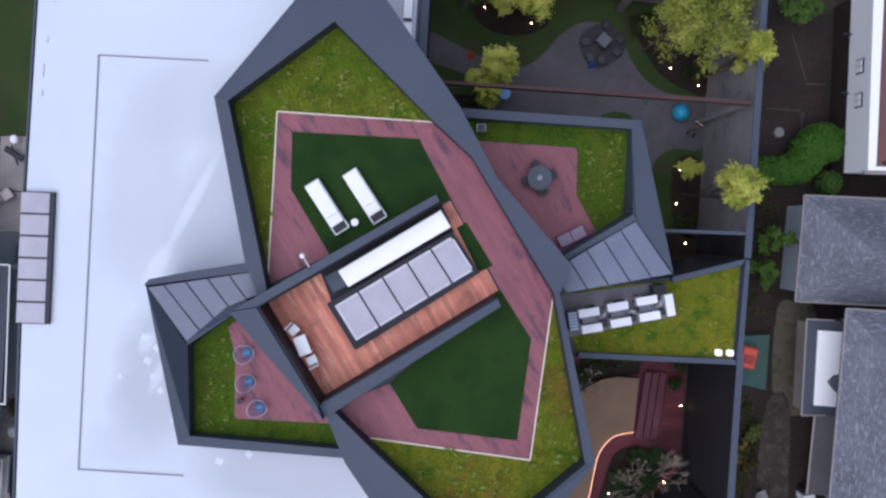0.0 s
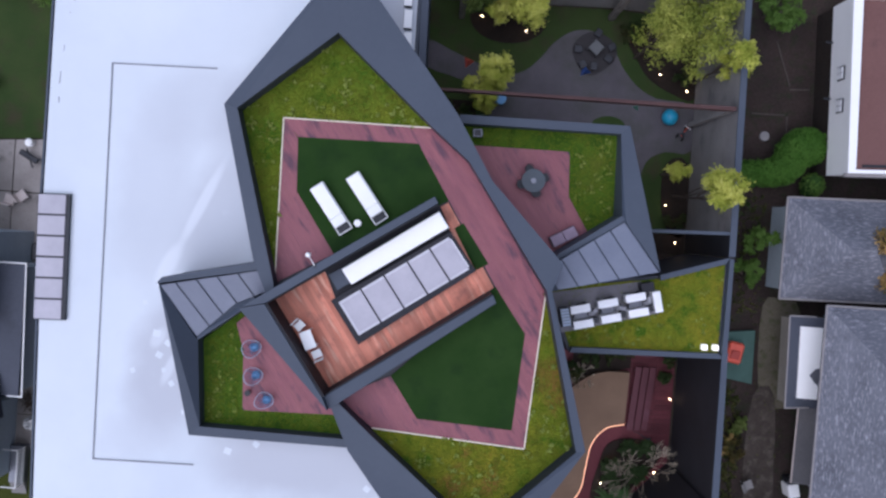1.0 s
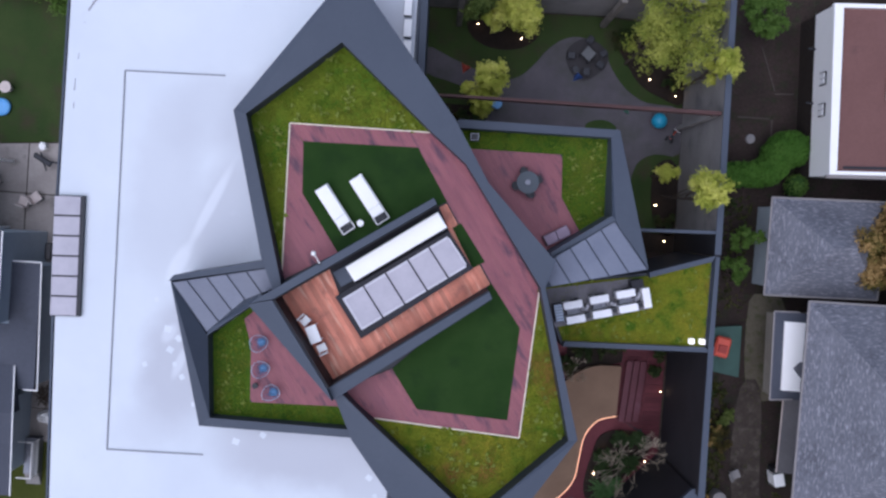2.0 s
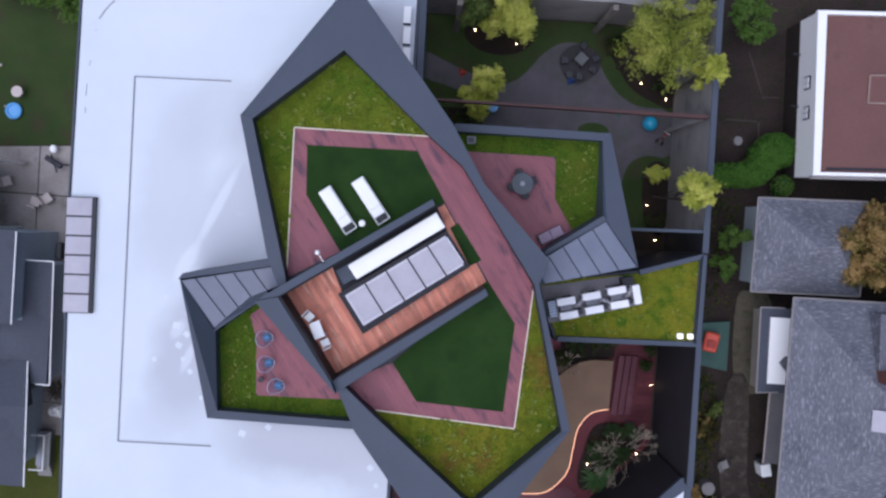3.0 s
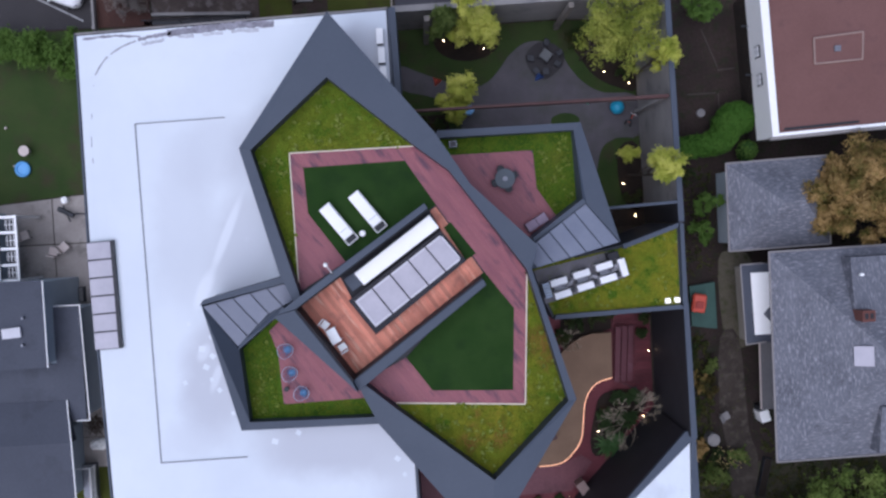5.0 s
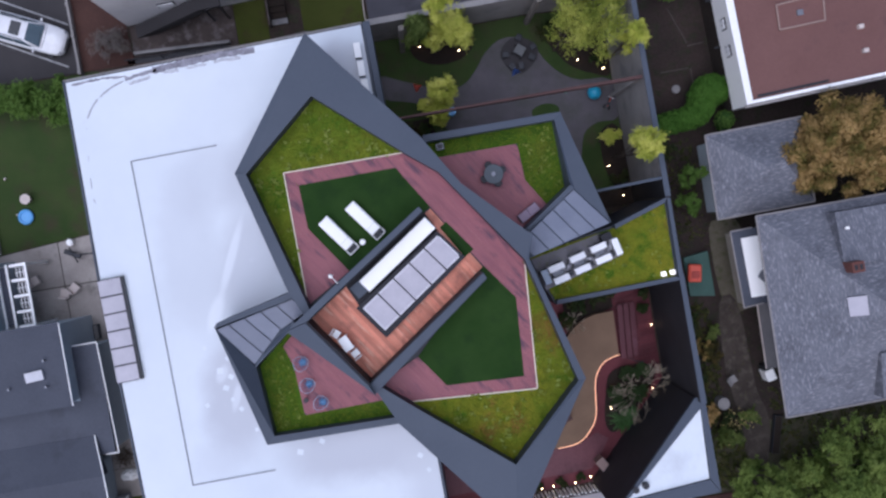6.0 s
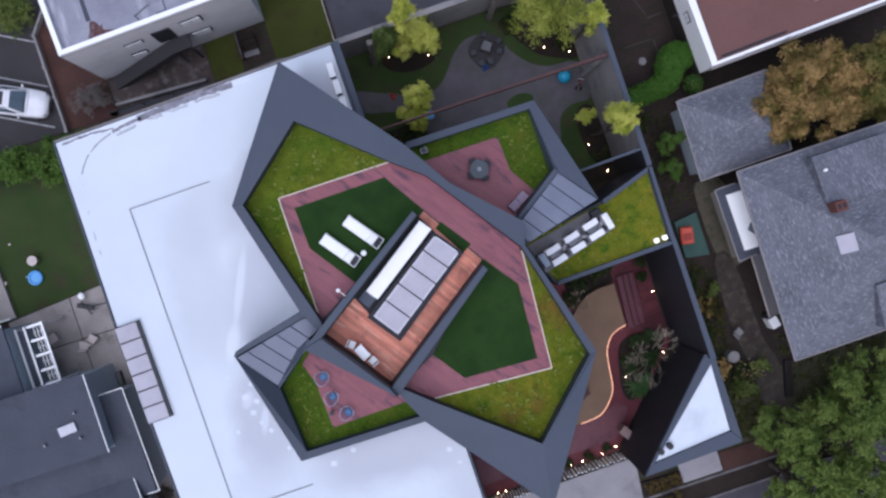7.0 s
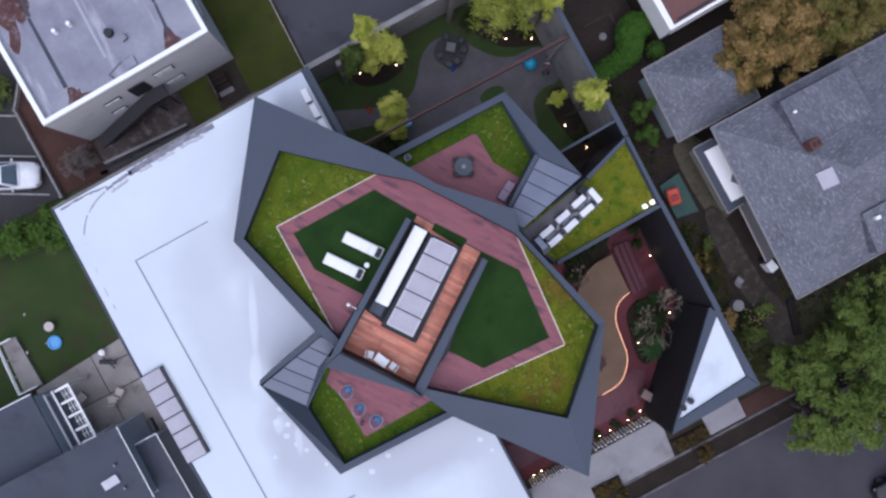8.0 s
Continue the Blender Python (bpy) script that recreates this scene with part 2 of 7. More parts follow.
KERB = plain("cream_edging", (0.86, 0.76, 0.60), 0.7)
TAN = surface("tan_screed", (0.205, 0.132, 0.085), (0.165, 0.105, 0.068), big=0.7, fine=12, grain=0.12, rough=0.85)
TIMBER = surface("red_timber", (0.095, 0.045, 0.04), (0.07, 0.034, 0.032), big=0.9, fine=11, grain=0.2, rough=0.7)
SKYLIGHT = surface("frosted_skylight", (0.40, 0.385, 0.43), (0.47, 0.45, 0.495), big=0.8, fine=4, grain=0.04, rough=0.22, bump=0.0, piece=0.04)
PANE_RIM = plain("pale_pane_rim", (0.62, 0.62, 0.66), 0.3)
LEAN_ROOF = surface("grey_felt_roof", (0.15, 0.145, 0.15), (0.12, 0.118, 0.125), big=0.6, fine=9, grain=0.15, rough=0.85)
def shingle(name, turn):
    """Weathered shingles: pale worn edges in short dashes along the courses."""
    return surface(name, (0.125, 0.131, 0.153), (0.168, 0.174, 0.20), big=0.4, fine=6.0, grain=0.30, rough=0.85, bump=0.5, bump_size=0.03, stretch=(turn, 2.4, 0.8),
                   spec=0.2, stain=(0.10, 0.104, 0.122), stain_scale=0.5, stain_lo=0.5, stain_hi=0.75, streak=((0.265, 0.27, 0.30), 2.8, 0.51, 0.68, (turn, 4.2, 1.1)))


SHINGLE = shingle("grey_shingle", 2)
SHINGLE_ACROSS = shingle("grey_shingle_across", 92)
SLATE = surface("slate_blue_roof", (0.055, 0.062, 0.082), (0.068, 0.076, 0.098), big=0.35, fine=9, grain=0.14, rough=0.75, stain=(0.045, 0.05, 0.066), stain_scale=0.4)
GRAVEL_ROOF = surface("weathered_membrane", (0.28, 0.285, 0.335), (0.365, 0.365, 0.415), big=0.25, fine=6, grain=0.07, rough=0.8, stain=(0.22, 0.22, 0.265), stain_scale=0.33, stain_lo=0.46, stain_hi=0.72,
                      streak=((0.46, 0.46, 0.51), 0.8, 0.58, 0.74, (88, 0.3, 1.6)))
GRAVEL_PALE = surface("pale_membrane_seam", (0.40, 0.40, 0.45), (0.46, 0.46, 0.51), big=0.7, fine=6, grain=0.08, rough=0.8)
BRICK_RED = surface("red_brown_roofing", (0.155, 0.075, 0.065), (0.185, 0.092, 0.08), big=0.3, fine=9, grain=0.12, rough=0.85, stain=(0.13, 0.065, 0.06), stain_scale=0.6)
STUCCO = surface("pale_stucco", (0.58, 0.57, 0.58), (0.64, 0.63, 0.64), big=0.6, fine=8, grain=0.07, rough=0.9, stain=(0.48, 0.47, 0.49), stain_scale=0.5)
CLAP = surface("blue_grey_clapboard", (0.46, 0.54, 0.60), (0.52, 0.60, 0.65), big=0.6, fine=8, grain=0.1, rough=0.8)
OLD_TIMBER = surface("old_timber", (0.06, 0.048, 0.042), (0.09, 0.072, 0.062), big=2.0, fine=14, grain=0.35, rough=0.95)
BARK = surface("bark", (0.075, 0.055, 0.04), (0.12, 0.095, 0.075), big=2.0, fine=14, grain=0.35, rough=0.95, bump=0.6, bump_size=0.03)
TWIG = surface("pale_twig", (0.31, 0.26, 0.19), (0.43, 0.365, 0.27), big=2.0, fine=20, grain=0.2, rough=0.9)
GLASS = plain("dark_window_glass", (0.02, 0.024, 0.03), 0.08)
PALE_PANE = plain("pale_window_pane", (0.97, 0.975, 0.98), 0.15)
CAR_GLASS = plain("bluish_car_glass", (0.10, 0.14, 0.17), 0.1)
CHIMNEY = surface("chimney_brick", (0.13, 0.052, 0.043), (0.165, 0.066, 0.053), big=1.5, fine=12, grain=0.2, rough=0.9)
LEAF_YELLOW = leafy("yellow_green_leaf", [(0.18, 0.24, 0.03), (0.40, 0.45, 0.06), (0.62, 0.63, 0.13), (0.76, 0.73, 0.22)])
LEAF_OLIVE = leafy("olive_yellow_leaf", [(0.09, 0.13, 0.02), (0.22, 0.27, 0.04), (0.40, 0.43, 0.08), (0.60, 0.59, 0.15)])
LEAF_GREEN = leafy("green_leaf", [(0.05, 0.082, 0.018), (0.10, 0.145, 0.032), (0.17, 0.22, 0.057), (0.27, 0.31, 0.098)])
LEAF_STREET = leafy("street_tree_leaf", [(0.05, 0.09, 0.018), (0.115, 0.175, 0.035), (0.20, 0.27, 0.06), (0.33, 0.39, 0.11)])
LEAF_HEDGE = leafy("hedge_leaf", [(0.045, 0.13, 0.015), (0.08, 0.19, 0.026), (0.12, 0.24, 0.04)])
LEAF_BROWN = leafy("autumn_leaf", [(0.07, 0.08, 0.018), (0.16, 0.14, 0.034), (0.33, 0.22, 0.075), (0.54, 0.36, 0.15), (0.30, 0.235, 0.065)])
LAWN_OLIVE = surface("olive_grass", (0.05, 0.062, 0.014), (0.072, 0.082, 0.02), big=0.4, fine=18, grain=0.4, rough=0.95, bump=0.5, bump_size=0.04, stain=(0.06, 0.05, 0.022), stain_scale=0.7, spec=0.08)
LEAF_RUST = leafy("rusty_grass", [(0.04, 0.05, 0.014), (0.085, 0.07, 0.022), (0.15, 0.095, 0.03), (0.07, 0.085, 0.02)])
LEAF_TURNING = leafy("turning_leaf", [(0.07, 0.095, 0.018), (0.14, 0.15, 0.035), (0.24, 0.20, 0.06), (0.33, 0.25, 0.085), (0.15, 0.17, 0.04)])
LEAF_LIGHT = leafy("fresh_leaf", [(0.06, 0.13, 0.02), (0.11, 0.20, 0.035), (0.16, 0.26, 0.06)])
LEAF_DARK = leafy("shade_leaf", [(0.018, 0.035, 0.010), (0.035, 0.06, 0.018), (0.06, 0.065, 0.022), (0.07, 0.04, 0.018)])
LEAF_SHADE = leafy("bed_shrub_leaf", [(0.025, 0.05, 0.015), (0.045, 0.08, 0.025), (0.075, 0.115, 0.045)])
LEAF_SPIKE = leafy("strap_leaf", [(0.045, 0.11, 0.03), (0.075, 0.165, 0.05), (0.13, 0.24, 0.09)])
LAMP = glow("warm_lamp", (1.0, 0.70, 0.38), 24)
LED = glow("led_strip", (1.0, 0.50, 0.29), 1.0)
GREY_STONE = surface("grey_gravel", (0.19, 0.18, 0.195), (0.25, 0.24, 0.255), big=0.8, fine=16, grain=0.25, rough=0.9)
PATH_EARTH = surface("trodden_path", (0.072, 0.058, 0.047), (0.038, 0.029, 0.023), big=0.6, fine=8, grain=0.35, rough=0.95, third=(0.095, 0.08, 0.066))
TAN_PATH = surface("tan_gravel_path", (0.135, 0.118, 0.085), (0.09, 0.08, 0.055), big=0.7, fine=12, grain=0.3, rough=0.95, third=(0.07, 0.075, 0.035))
BAY_WALL = surface("tan_board_wall", (0.36, 0.33, 0.28), (0.29, 0.27, 0.23), big=0.8, fine=8, grain=0.15, rough=0.9)
PATIO = surface("brown_grey_slab", (0.38, 0.345, 0.315), (0.28, 0.25, 0.228), big=0.6, fine=9, grain=0.12, rough=0.85, stain=(0.17, 0.155, 0.14), stain_scale=0.45, piece=0.08)
LINE = surface("worn_line_paint", (0.45, 0.45, 0.45), (0.2, 0.2, 0.2), big=2.5, fine=12, grain=0.3, rough=0.8)
ALLEY = surface("worn_alley_concrete", (0.155, 0.143, 0.142), (0.105, 0.095, 0.093), big=0.6, fine=8, grain=0.2, rough=0.9, stain=(0.07, 0.06, 0.055), stain_scale=0.6, stain_lo=0.5)
YARD = surface("worn_yard", (0.088, 0.068, 0.06), (0.042, 0.032, 0.028), big=0.5, fine=8, grain=0.3, rough=0.95, third=(0.15, 0.13, 0.125))
DIRT = surface("roof_dirt", (0.17, 0.165, 0.19), (0.32, 0.315, 0.36), big=2.6, fine=9, grain=0.35, rough=0.9)
DIRT_ARC = surface("grey_roof_dirt", (0.30, 0.30, 0.33), (0.45, 0.46, 0.50), big=2.6, fine=9, grain=0.3, rough=0.9)
DIRT_FAINT = surface("faint_roof_dirt", (0.42, 0.43, 0.47), (0.58, 0.60, 0.64), big=2.6, fine=9, grain=0.25, rough=0.9)
BLUE = plain("blue_plastic", (0.025, 0.34, 0.53), 0.4)
POOL = plain("light_blue_plastic", (0.13, 0.42, 0.80), 0.35)
CORAL = plain("coral_plastic", (0.72, 0.11, 0.065), 0.5)
NAVY = plain("mid_blue_plastic", (0.05, 0.12, 0.38), 0.5)
CORD = plain("blue_cord", (0.12, 0.26, 0.45), 0.6)
HOOP = plain("pale_blue_tube", (0.45, 0.55, 0.68), 0.5)
TEAL = plain("grey_blue_table_top", (0.055, 0.075, 0.092), 0.4)
MAUVE = plain("mauve_upholstery", (0.40, 0.31, 0.39), 0.9)
GREEN_MAT = plain("green_mat", (0.055, 0.115, 0.095), 0.8)
CAR_WHITE = plain("white_car_paint", (0.8, 0.81, 0.83), 0.2)
CAR_BLACK = plain("black_car_paint", (0.012, 0.012, 0.015), 0.25)
TYRE = plain("tyre_rubber", (0.02, 0.02, 0.02), 0.85)
CREAM = plain("cream_fabric", (0.66, 0.57, 0.52), 0.9)


# ---- builders ----
def finish(bm, bevel=0.0):
    bmesh.ops.remove_doubles(bm, verts=bm.verts, dist=0.0004)
    if bevel:
        bmesh.ops.bevel(bm, geom=list(bm.edges), offset=bevel, segments=1, affect="EDGES", clamp_overlap=True)
    bmesh.ops.recalc_face_normals(bm, faces=bm.faces)


def part(name, bm, material, parent=None, label="", bevel=0.0, kind="", smooth=False, world=False):
    """Links a bmesh as one mesh object. world: its corners are in the world's metres, and are laid under the parent's place."""
    finish(bm, bevel)
    if world and parent:
        bm.transform(parent.matrix_basis.inverted())
    me = bpy.data.meshes.new(name)
    bm.to_mesh(me)
    bm.free()
    me.materials.append(material)
    if smooth:
        me.polygons.foreach_set("use_smooth", [True] * len(me.polygons))
    ob = new(name, me)
    if parent:
        ob.parent = parent
    return tagged(ob, label, "", "", kind)


def thing(name, label, category, x=0, y=0, z=0, turn=0, group="", kind=""):
    ob = new(name)
    ob.empty_display_size = 0.2
    ob.matrix_basis = pose(x, y, z, 0, 0, turn)
    return tagged(ob, label, category, group, kind)


def prism(poly, z0, z1, bm=None):
    """A block over a plan; z0 and z1 are heights or functions of x, y."""
    bm = bm or bmesh.new()
    at = lambda z, p: z(*p) if callable(z) else z
    lo = [bm.verts.new((*p, at(z0, p))) for p in poly]
    hi = [bm.verts.new((*p, at(z1, p))) for p in poly]
    bm.faces.new(lo), bm.faces.new(hi)
    for i in range(len(poly)):
        j = (i + 1) % len(poly)
        bm.faces.new((lo[i], lo[j], hi[j], hi[i]))
    return bm


def box(bm, x, y, z, sx, sy, sz, turn=0, tilt=(0, 0)):
    m = pose(x, y, z, tilt[0], tilt[1], turn) @ Matrix.Diagonal((sx, sy, sz, 1))
    bmesh.ops.create_cube(bm, size=1, matrix=m)
    return bm


def rod(bm, a, b, r0, r1=None, n=8):
    a, b = Vector(a), Vector(b)
    r1 = r0 if r1 is None else r1
    turn = (b - a).to_track_quat("Z", "Y").to_matrix().to_4x4()
    bmesh.ops.create_cone(bm, cap_ends=True, segments=n, radius1=r0, radius2=r1, depth=(b - a).length,
                          matrix=Matrix.Translation((a + b) / 2) @ turn)
    return bm


def ball(bm, x, y, z, r, n=12, squash=1.0):
    bmesh.ops.create_uvsphere(bm, u_segments=n, v_segments=max(6, n // 2), radius=r, matrix=Matrix.Translation((x, y, z)) @ Matrix.Diagonal((1, 1, squash, 1)))
    return bm


def tube_path(bm, pts, r, closed=False, n=6):
    pts = [Vector(p) for p in pts]
    for a, b in zip(pts, pts[1:] + (pts[:1] if closed else [])):
        if (b - a).length > 1e-4:
            rod(bm, a, b, r, r, n)
    return bm


def cut(poly, nx, ny, d):
    """The part of a convex plan where nx*x + ny*y >= d."""
    out = []
    for i, p in enumerate(poly):
        q = poly[(i + 1) % len(poly)]
        a, b = nx * p[0] + ny * p[1] - d, nx * q[0] + ny * q[1] - d
        if a >= 0:
            out.append(p)
        if a * b < 0:
            k = a / (a - b)
            out.append((p[0] + (q[0] - p[0]) * k, p[1] + (q[1] - p[1]) * k))
    return out


def area(poly):
    return 0.5 * abs(sum(p[0] * q[1] - q[0] * p[1] for p, q in zip(poly, poly[1:] + poly[:1])))


def boards(parent, plans, along, width, gap, z0, z1, material, name="plank", rng=None):
    """Boards that run in the direction of that many degrees, cut to convex plans."""
    nx, ny = -math.sin(radians(along)), math.cos(radians(along))
    rng = rng or random.Random(5)
    for plan in plans:
        ds = [nx * p[0] + ny * p[1] for p in plan]
        k = math.floor(min(ds) / width)
        while k * width < max(ds):
            piece = cut(cut(plan, nx, ny, k * width + gap / 2), -nx, -ny, -((k + 1) * width - gap / 2))
            k += 1
            if len(piece) > 2 and area(piece) > 0.01:
                h = rng.uniform(-0.003, 0.003)
                part(name, prism(piece, z0, z1 + h), material, parent, world=True)


def smooth_loop(pts, steps=4, closed=True):
    """A soft line through corners (Catmull-Rom)."""
    out, n = [], len(pts)
    for i in range(n if closed else n - 1):
        p = [Vector(pts[(i + k) % n] if closed else pts[min(max(i + k, 0), n - 1)]) for k in (-1, 0, 1, 2)]
        for s in range(steps):
            t = s / steps
            v = 0.5 * (2 * p[1] + (p[2] - p[0]) * t + (2 * p[0] - 5 * p[1] + 4 * p[2] - p[3]) * t * t + (3 * p[1] - p[0] - 3 * p[2] + p[3]) * t ** 3)
            out.append(tuple(v))
    if not closed:
        out.append(tuple(pts[-1]))
    return out


def inside(poly, x, y):
    hit = False
    for (x0, y0), (x1, y1) in zip(poly, poly[1:] + poly[:1]):
        if (y0 > y) != (y1 > y) and x < (x1 - x0) * (y - y0) / (y1 - y0) + x0:
            hit = not hit
    return hit


def leaf_cloud(centres, per, size, seed, loose=0.5, puffy=False):
    """Corners and faces of many small bent leaves on sprigs that spring from given centres (x, y, z, radius)."""
    rg = np.random.default_rng(seed)
    vs = []
    for cx, cy, cz, r in centres:
        n = max(5, per // (6 if puffy else 16))
        dirs = rg.normal(size=(n, 3))
        dirs[:, 2] = np.abs(dirs[:, 2]) * 0.9 - 0.25
        dirs /= np.linalg.norm(dirs, axis=1)[:, None]
        reach = rg.uniform(0.6, 1.0 + loose * 0.6, n)
        pick = rg.integers(0, n, per)
        d = dirs[pick]
        if puffy:
            reach = rg.uniform(0.7, 1.3, n)
        far = rg.random(per) ** (0.4 if puffy else 0.65) * reach[pick] * r
        c = np.array([cx, cy, cz]) + d * far[:, None] + rg.normal(size=(per, 3)) * r * (0.07 + 0.08 * loose)
        c[:, 2] -= 0.12 * far
        nrm = d * 0.5 + np.array([0, 0, 0.55]) + rg.normal(size=(per, 3)) * 0.5
        if puffy:
            nrm = d * 0.8 + np.array([0, 0, 0.3]) + rg.normal(size=(per, 3)) * 0.4
        nrm /= np.linalg.norm(nrm, axis=1)[:, None]
        a = np.cross(nrm, rg.normal(size=(per, 3)))
        a /= np.linalg.norm(a, axis=1)[:, None] + 1e-9
        b = np.cross(nrm, a)
        s = size * rg.uniform(0.55, 1.3, per)[:, None]
        quad = np.stack([c - a * s, c - b * s * 0.5 + nrm * s * 0.15, c + a * s, c + b * s * 0.5 + nrm * s * 0.15], 1)
        vs.append(quad)
    allv = np.concatenate(vs).reshape(-1, 3)
    return allv, np.arange(len(allv)).reshape(-1, 4)


def leaves(name, centres, per, size, material, parent, seed, kind="", loose=0.5, puffy=False):
    v, f = leaf_cloud(centres, per, size, seed, loose, puffy)
    me = bpy.data.meshes.new(name)
    me.from_pydata(v.tolist(), [], f.tolist())
    me.materials.append(material)
    ob = new(name, me)
    if parent:
        ob.parent = parent
    return tagged(ob, "", "", "", kind)


def tree(name, label, x, y, h, r, material, seed, lobes=22, per=110, size=0.16, base=0.35, trunk=0.12, stretch=(1, 1), category="tree", bark=None, loose=0.5, clump=(0.16, 0.34), puffy=False):
    """A tapered trunk with limbs and a crown of many leaves in uneven clumps."""
    rg = random.Random(seed)
    t = thing(name, label, category, x, y, 0)
    top = h * 0.8
    bm = bmesh.new()
    lean = (rg.uniform(-0.15, 0.15), rg.uniform(-0.15, 0.15))
    knots = [Vector((lean[0] * k, lean[1] * k, top * k / 4)) for k in range(5)]
    for k in range(4):
        rod(bm, knots[k], knots[k + 1], trunk * (1 - 0.2 * k), trunk * (0.8 - 0.2 * k) + 0.01, 8)
    centres = []
    for i in range(lobes):
        a, u = rg.uniform(0, 2 * math.pi), rg.uniform(0.0, 1)
        zz = h * (base + (1 - base) * rg.uniform(0.08, 0.96))
        wide = math.sqrt(max(0.08, 1 - ((zz / h - (base + 1) / 2) / ((1 - base) / 1.75)) ** 2))
        rr = r * math.sqrt(u) * wide * rg.uniform(0.7, 1.05)
        c = Vector((math.cos(a) * rr * stretch[0], math.sin(a) * rr * stretch[1], zz))
        centres.append((*c, r * rg.uniform(*clump)))
        if i % 2 == 0:
            foot = knots[min(3, max(1, int(4 * zz / h) - 1))]
            mid = (foot + c) / 2 + Vector((0, 0, -0.08 * h))
            rod(bm, foot, mid, trunk * 0.35, trunk * 0.22, 5), rod(bm, mid, c, trunk * 0.22, trunk * 0.06, 5)
    part("trunk", bm, bark or BARK, t)
    leaves("crown", centres, per, size, material, t, seed, "", loose, puffy)
    return t


def shrub(name, label, x, y, h, r, material, seed, lobes=9, per=120, size=0.09, stretch=(1, 1), category="shrub"):
    rg = random.Random(seed)
    t = thing(name, label, category, x, y, 0)
    bm = bmesh.new()
    centres = []
    for i in range(lobes):
        a, u = rg.uniform(0, 6.283), math.sqrt(rg.random())
        c = (math.cos(a) * r * 0.75 * u * stretch[0], math.sin(a) * r * 0.75 * u * stretch[1], h * rg.uniform(0.35, 0.8))
        centres.append((*c, r * rg.uniform(0.3, 0.5)))
        rod(bm, (0, 0, 0), c, 0.025, 0.008, 5)
    part("stem", bm, BARK, t)
    leaves("foliage", centres, per, size, material, t, seed)
    return t


def tufts(name, label, poly, z, count, size, material, seed, holes=()):
    """A mat of small low plants strewn over a plan."""
    rg = random.Random(seed)
    xs, ys = [p[0] for p in poly], [p[1] for p in poly]
    centres = []
    while len(centres) < count:
        x, y = rg.uniform(min(xs), max(xs)), rg.uniform(min(ys), max(ys))
        if inside(poly, x, y) and not any(inside(h, x, y) for h in holes):
            s = size * rg.uniform(0.3, 1.5)
            centres.append((x, y, z + s * 0.15, s))
    ob = leaves(name, centres, 7, size * 0.55, material, None, seed, "stuff")
    return tagged(ob, label, "plants")


# ---- ground ----
def sheet(name, label, category, poly, z, material, kind="structure", depth=0.06, parent=None):
    ob = part(name, prism(poly, z - depth, z), material, parent, kind=kind)
    return tagged(ob, label, category)


ground = part("ground", prism([(-320, -320), (320, -320), (320, 320), (-320, 320)], -0.5, -0.03), SOIL, kind="structure")
tagged(ground, "dark soil and rough grass between the houses", "ground")
sheet("road", "grey asphalt street with worn surface", "road", [(-320, -40), (320, -40), (320, -23.1), (-320, -23.1)], -0.01, ROAD)
sheet("kerb", "grey concrete kerb along the street", "kerb", [(-320, -23.1), (320, -23.1), (320, -22.95), (-320, -22.95)], 0.12, KERBSTONE, depth=0.25)
sheet("pavement_strip", "dark bark strip beside the kerb", "verge", [(-40, -22.94), (60, -22.94), (60, -21.82), (-40, -21.82)], 0.03, MULCH)
sheet("pavement", "grey concrete pavement along the street", "pavement", [(-40, -21.81), (60, -21.81), (60, -21.64), (-40, -21.64)], 0.06, KERBSTONE)
sheet("pavement_forecourt", "pale paved forecourt before the entrance fence", "pavement", [(-6, -21.63), (9.0, -21.63), (9.1, -20.6), (9.2, -19.6), (8.9, -18.8), (-6, -18.95)], 0.05, PAVING)
sheet("pavement_slab", "pale concrete slab by the street door", "pavement", [(11.9, -21.5), (14.7, -21.5), (14.7, -19.5), (11.9, -19.5)], 0.06, PAVING)

sheet("playground_lawn", "dark green lawn of the play garden", "lawn", [(-1.1, 12.2), (9, 12.4), (13.65, 12.2), (13.9, -0.6), (8.2, -0.6), (-1.1, 5)], 0.0, LAWN)
path_edge = [(-1.0, 10.0), (0.3, 9.55), (1.4, 9.12), (3.3, 8.5), (4.4, 8.75), (5.2, 9.5), (5.9, 10.4), (6.9, 11.1), (8.0, 11.15), (9.0, 10.6), (9.6, 9.5), (10.5, 8.45),
             (11.7, 7.8), (13.7, 7.5), (13.8, 5.1), (12.4, 4.95), (11.4, 4.3), (10.9, 2.6), (9.6, 1.0), (8.7, 5.3), (3.4, 5.6), (2.3, 7.0), (1.0, 8.0), (-1.0, 8.6)]
sheet("playground_path", "dark grey rubber path winding through the play garden", "path", smooth_loop(path_edge, 3), 0.03, RUBBER)
bed_round = [(3.3 + 2.1 * math.cos(k * 0.5236), 11.5 + (1.35 if math.sin(k * 0.5236) < 0 else 0.3) * math.sin(k * 0.5236)) for k in range(12)]
sheet("playground_lawn", "small half-round of grass beside the terrace wall", "lawn", smooth_loop([(8.3, 6.2), (8.6, 6.52), (9.2, 6.66), (9.8, 6.52), (10.1, 6.15), (9.7, 5.5), (8.6, 5.5)], 3), 0.042, LAWN)
# Flat dark patch spread around the play table.
sheet("play_patch", "flat dark patch under the play table", "mat", smooth_loop([(6.9, 10.3), (7.2, 9.3), (8.0, 8.75), (8.9, 9.3), (9.35, 10.1), (8.8, 10.9), (7.7, 11.1)], 3), 0.045, ASPHALT)
sheet("planting_bed", "dark bark-mulched planting bed", "bed", smooth_loop(bed_round, 3), 0.05, MULCH)
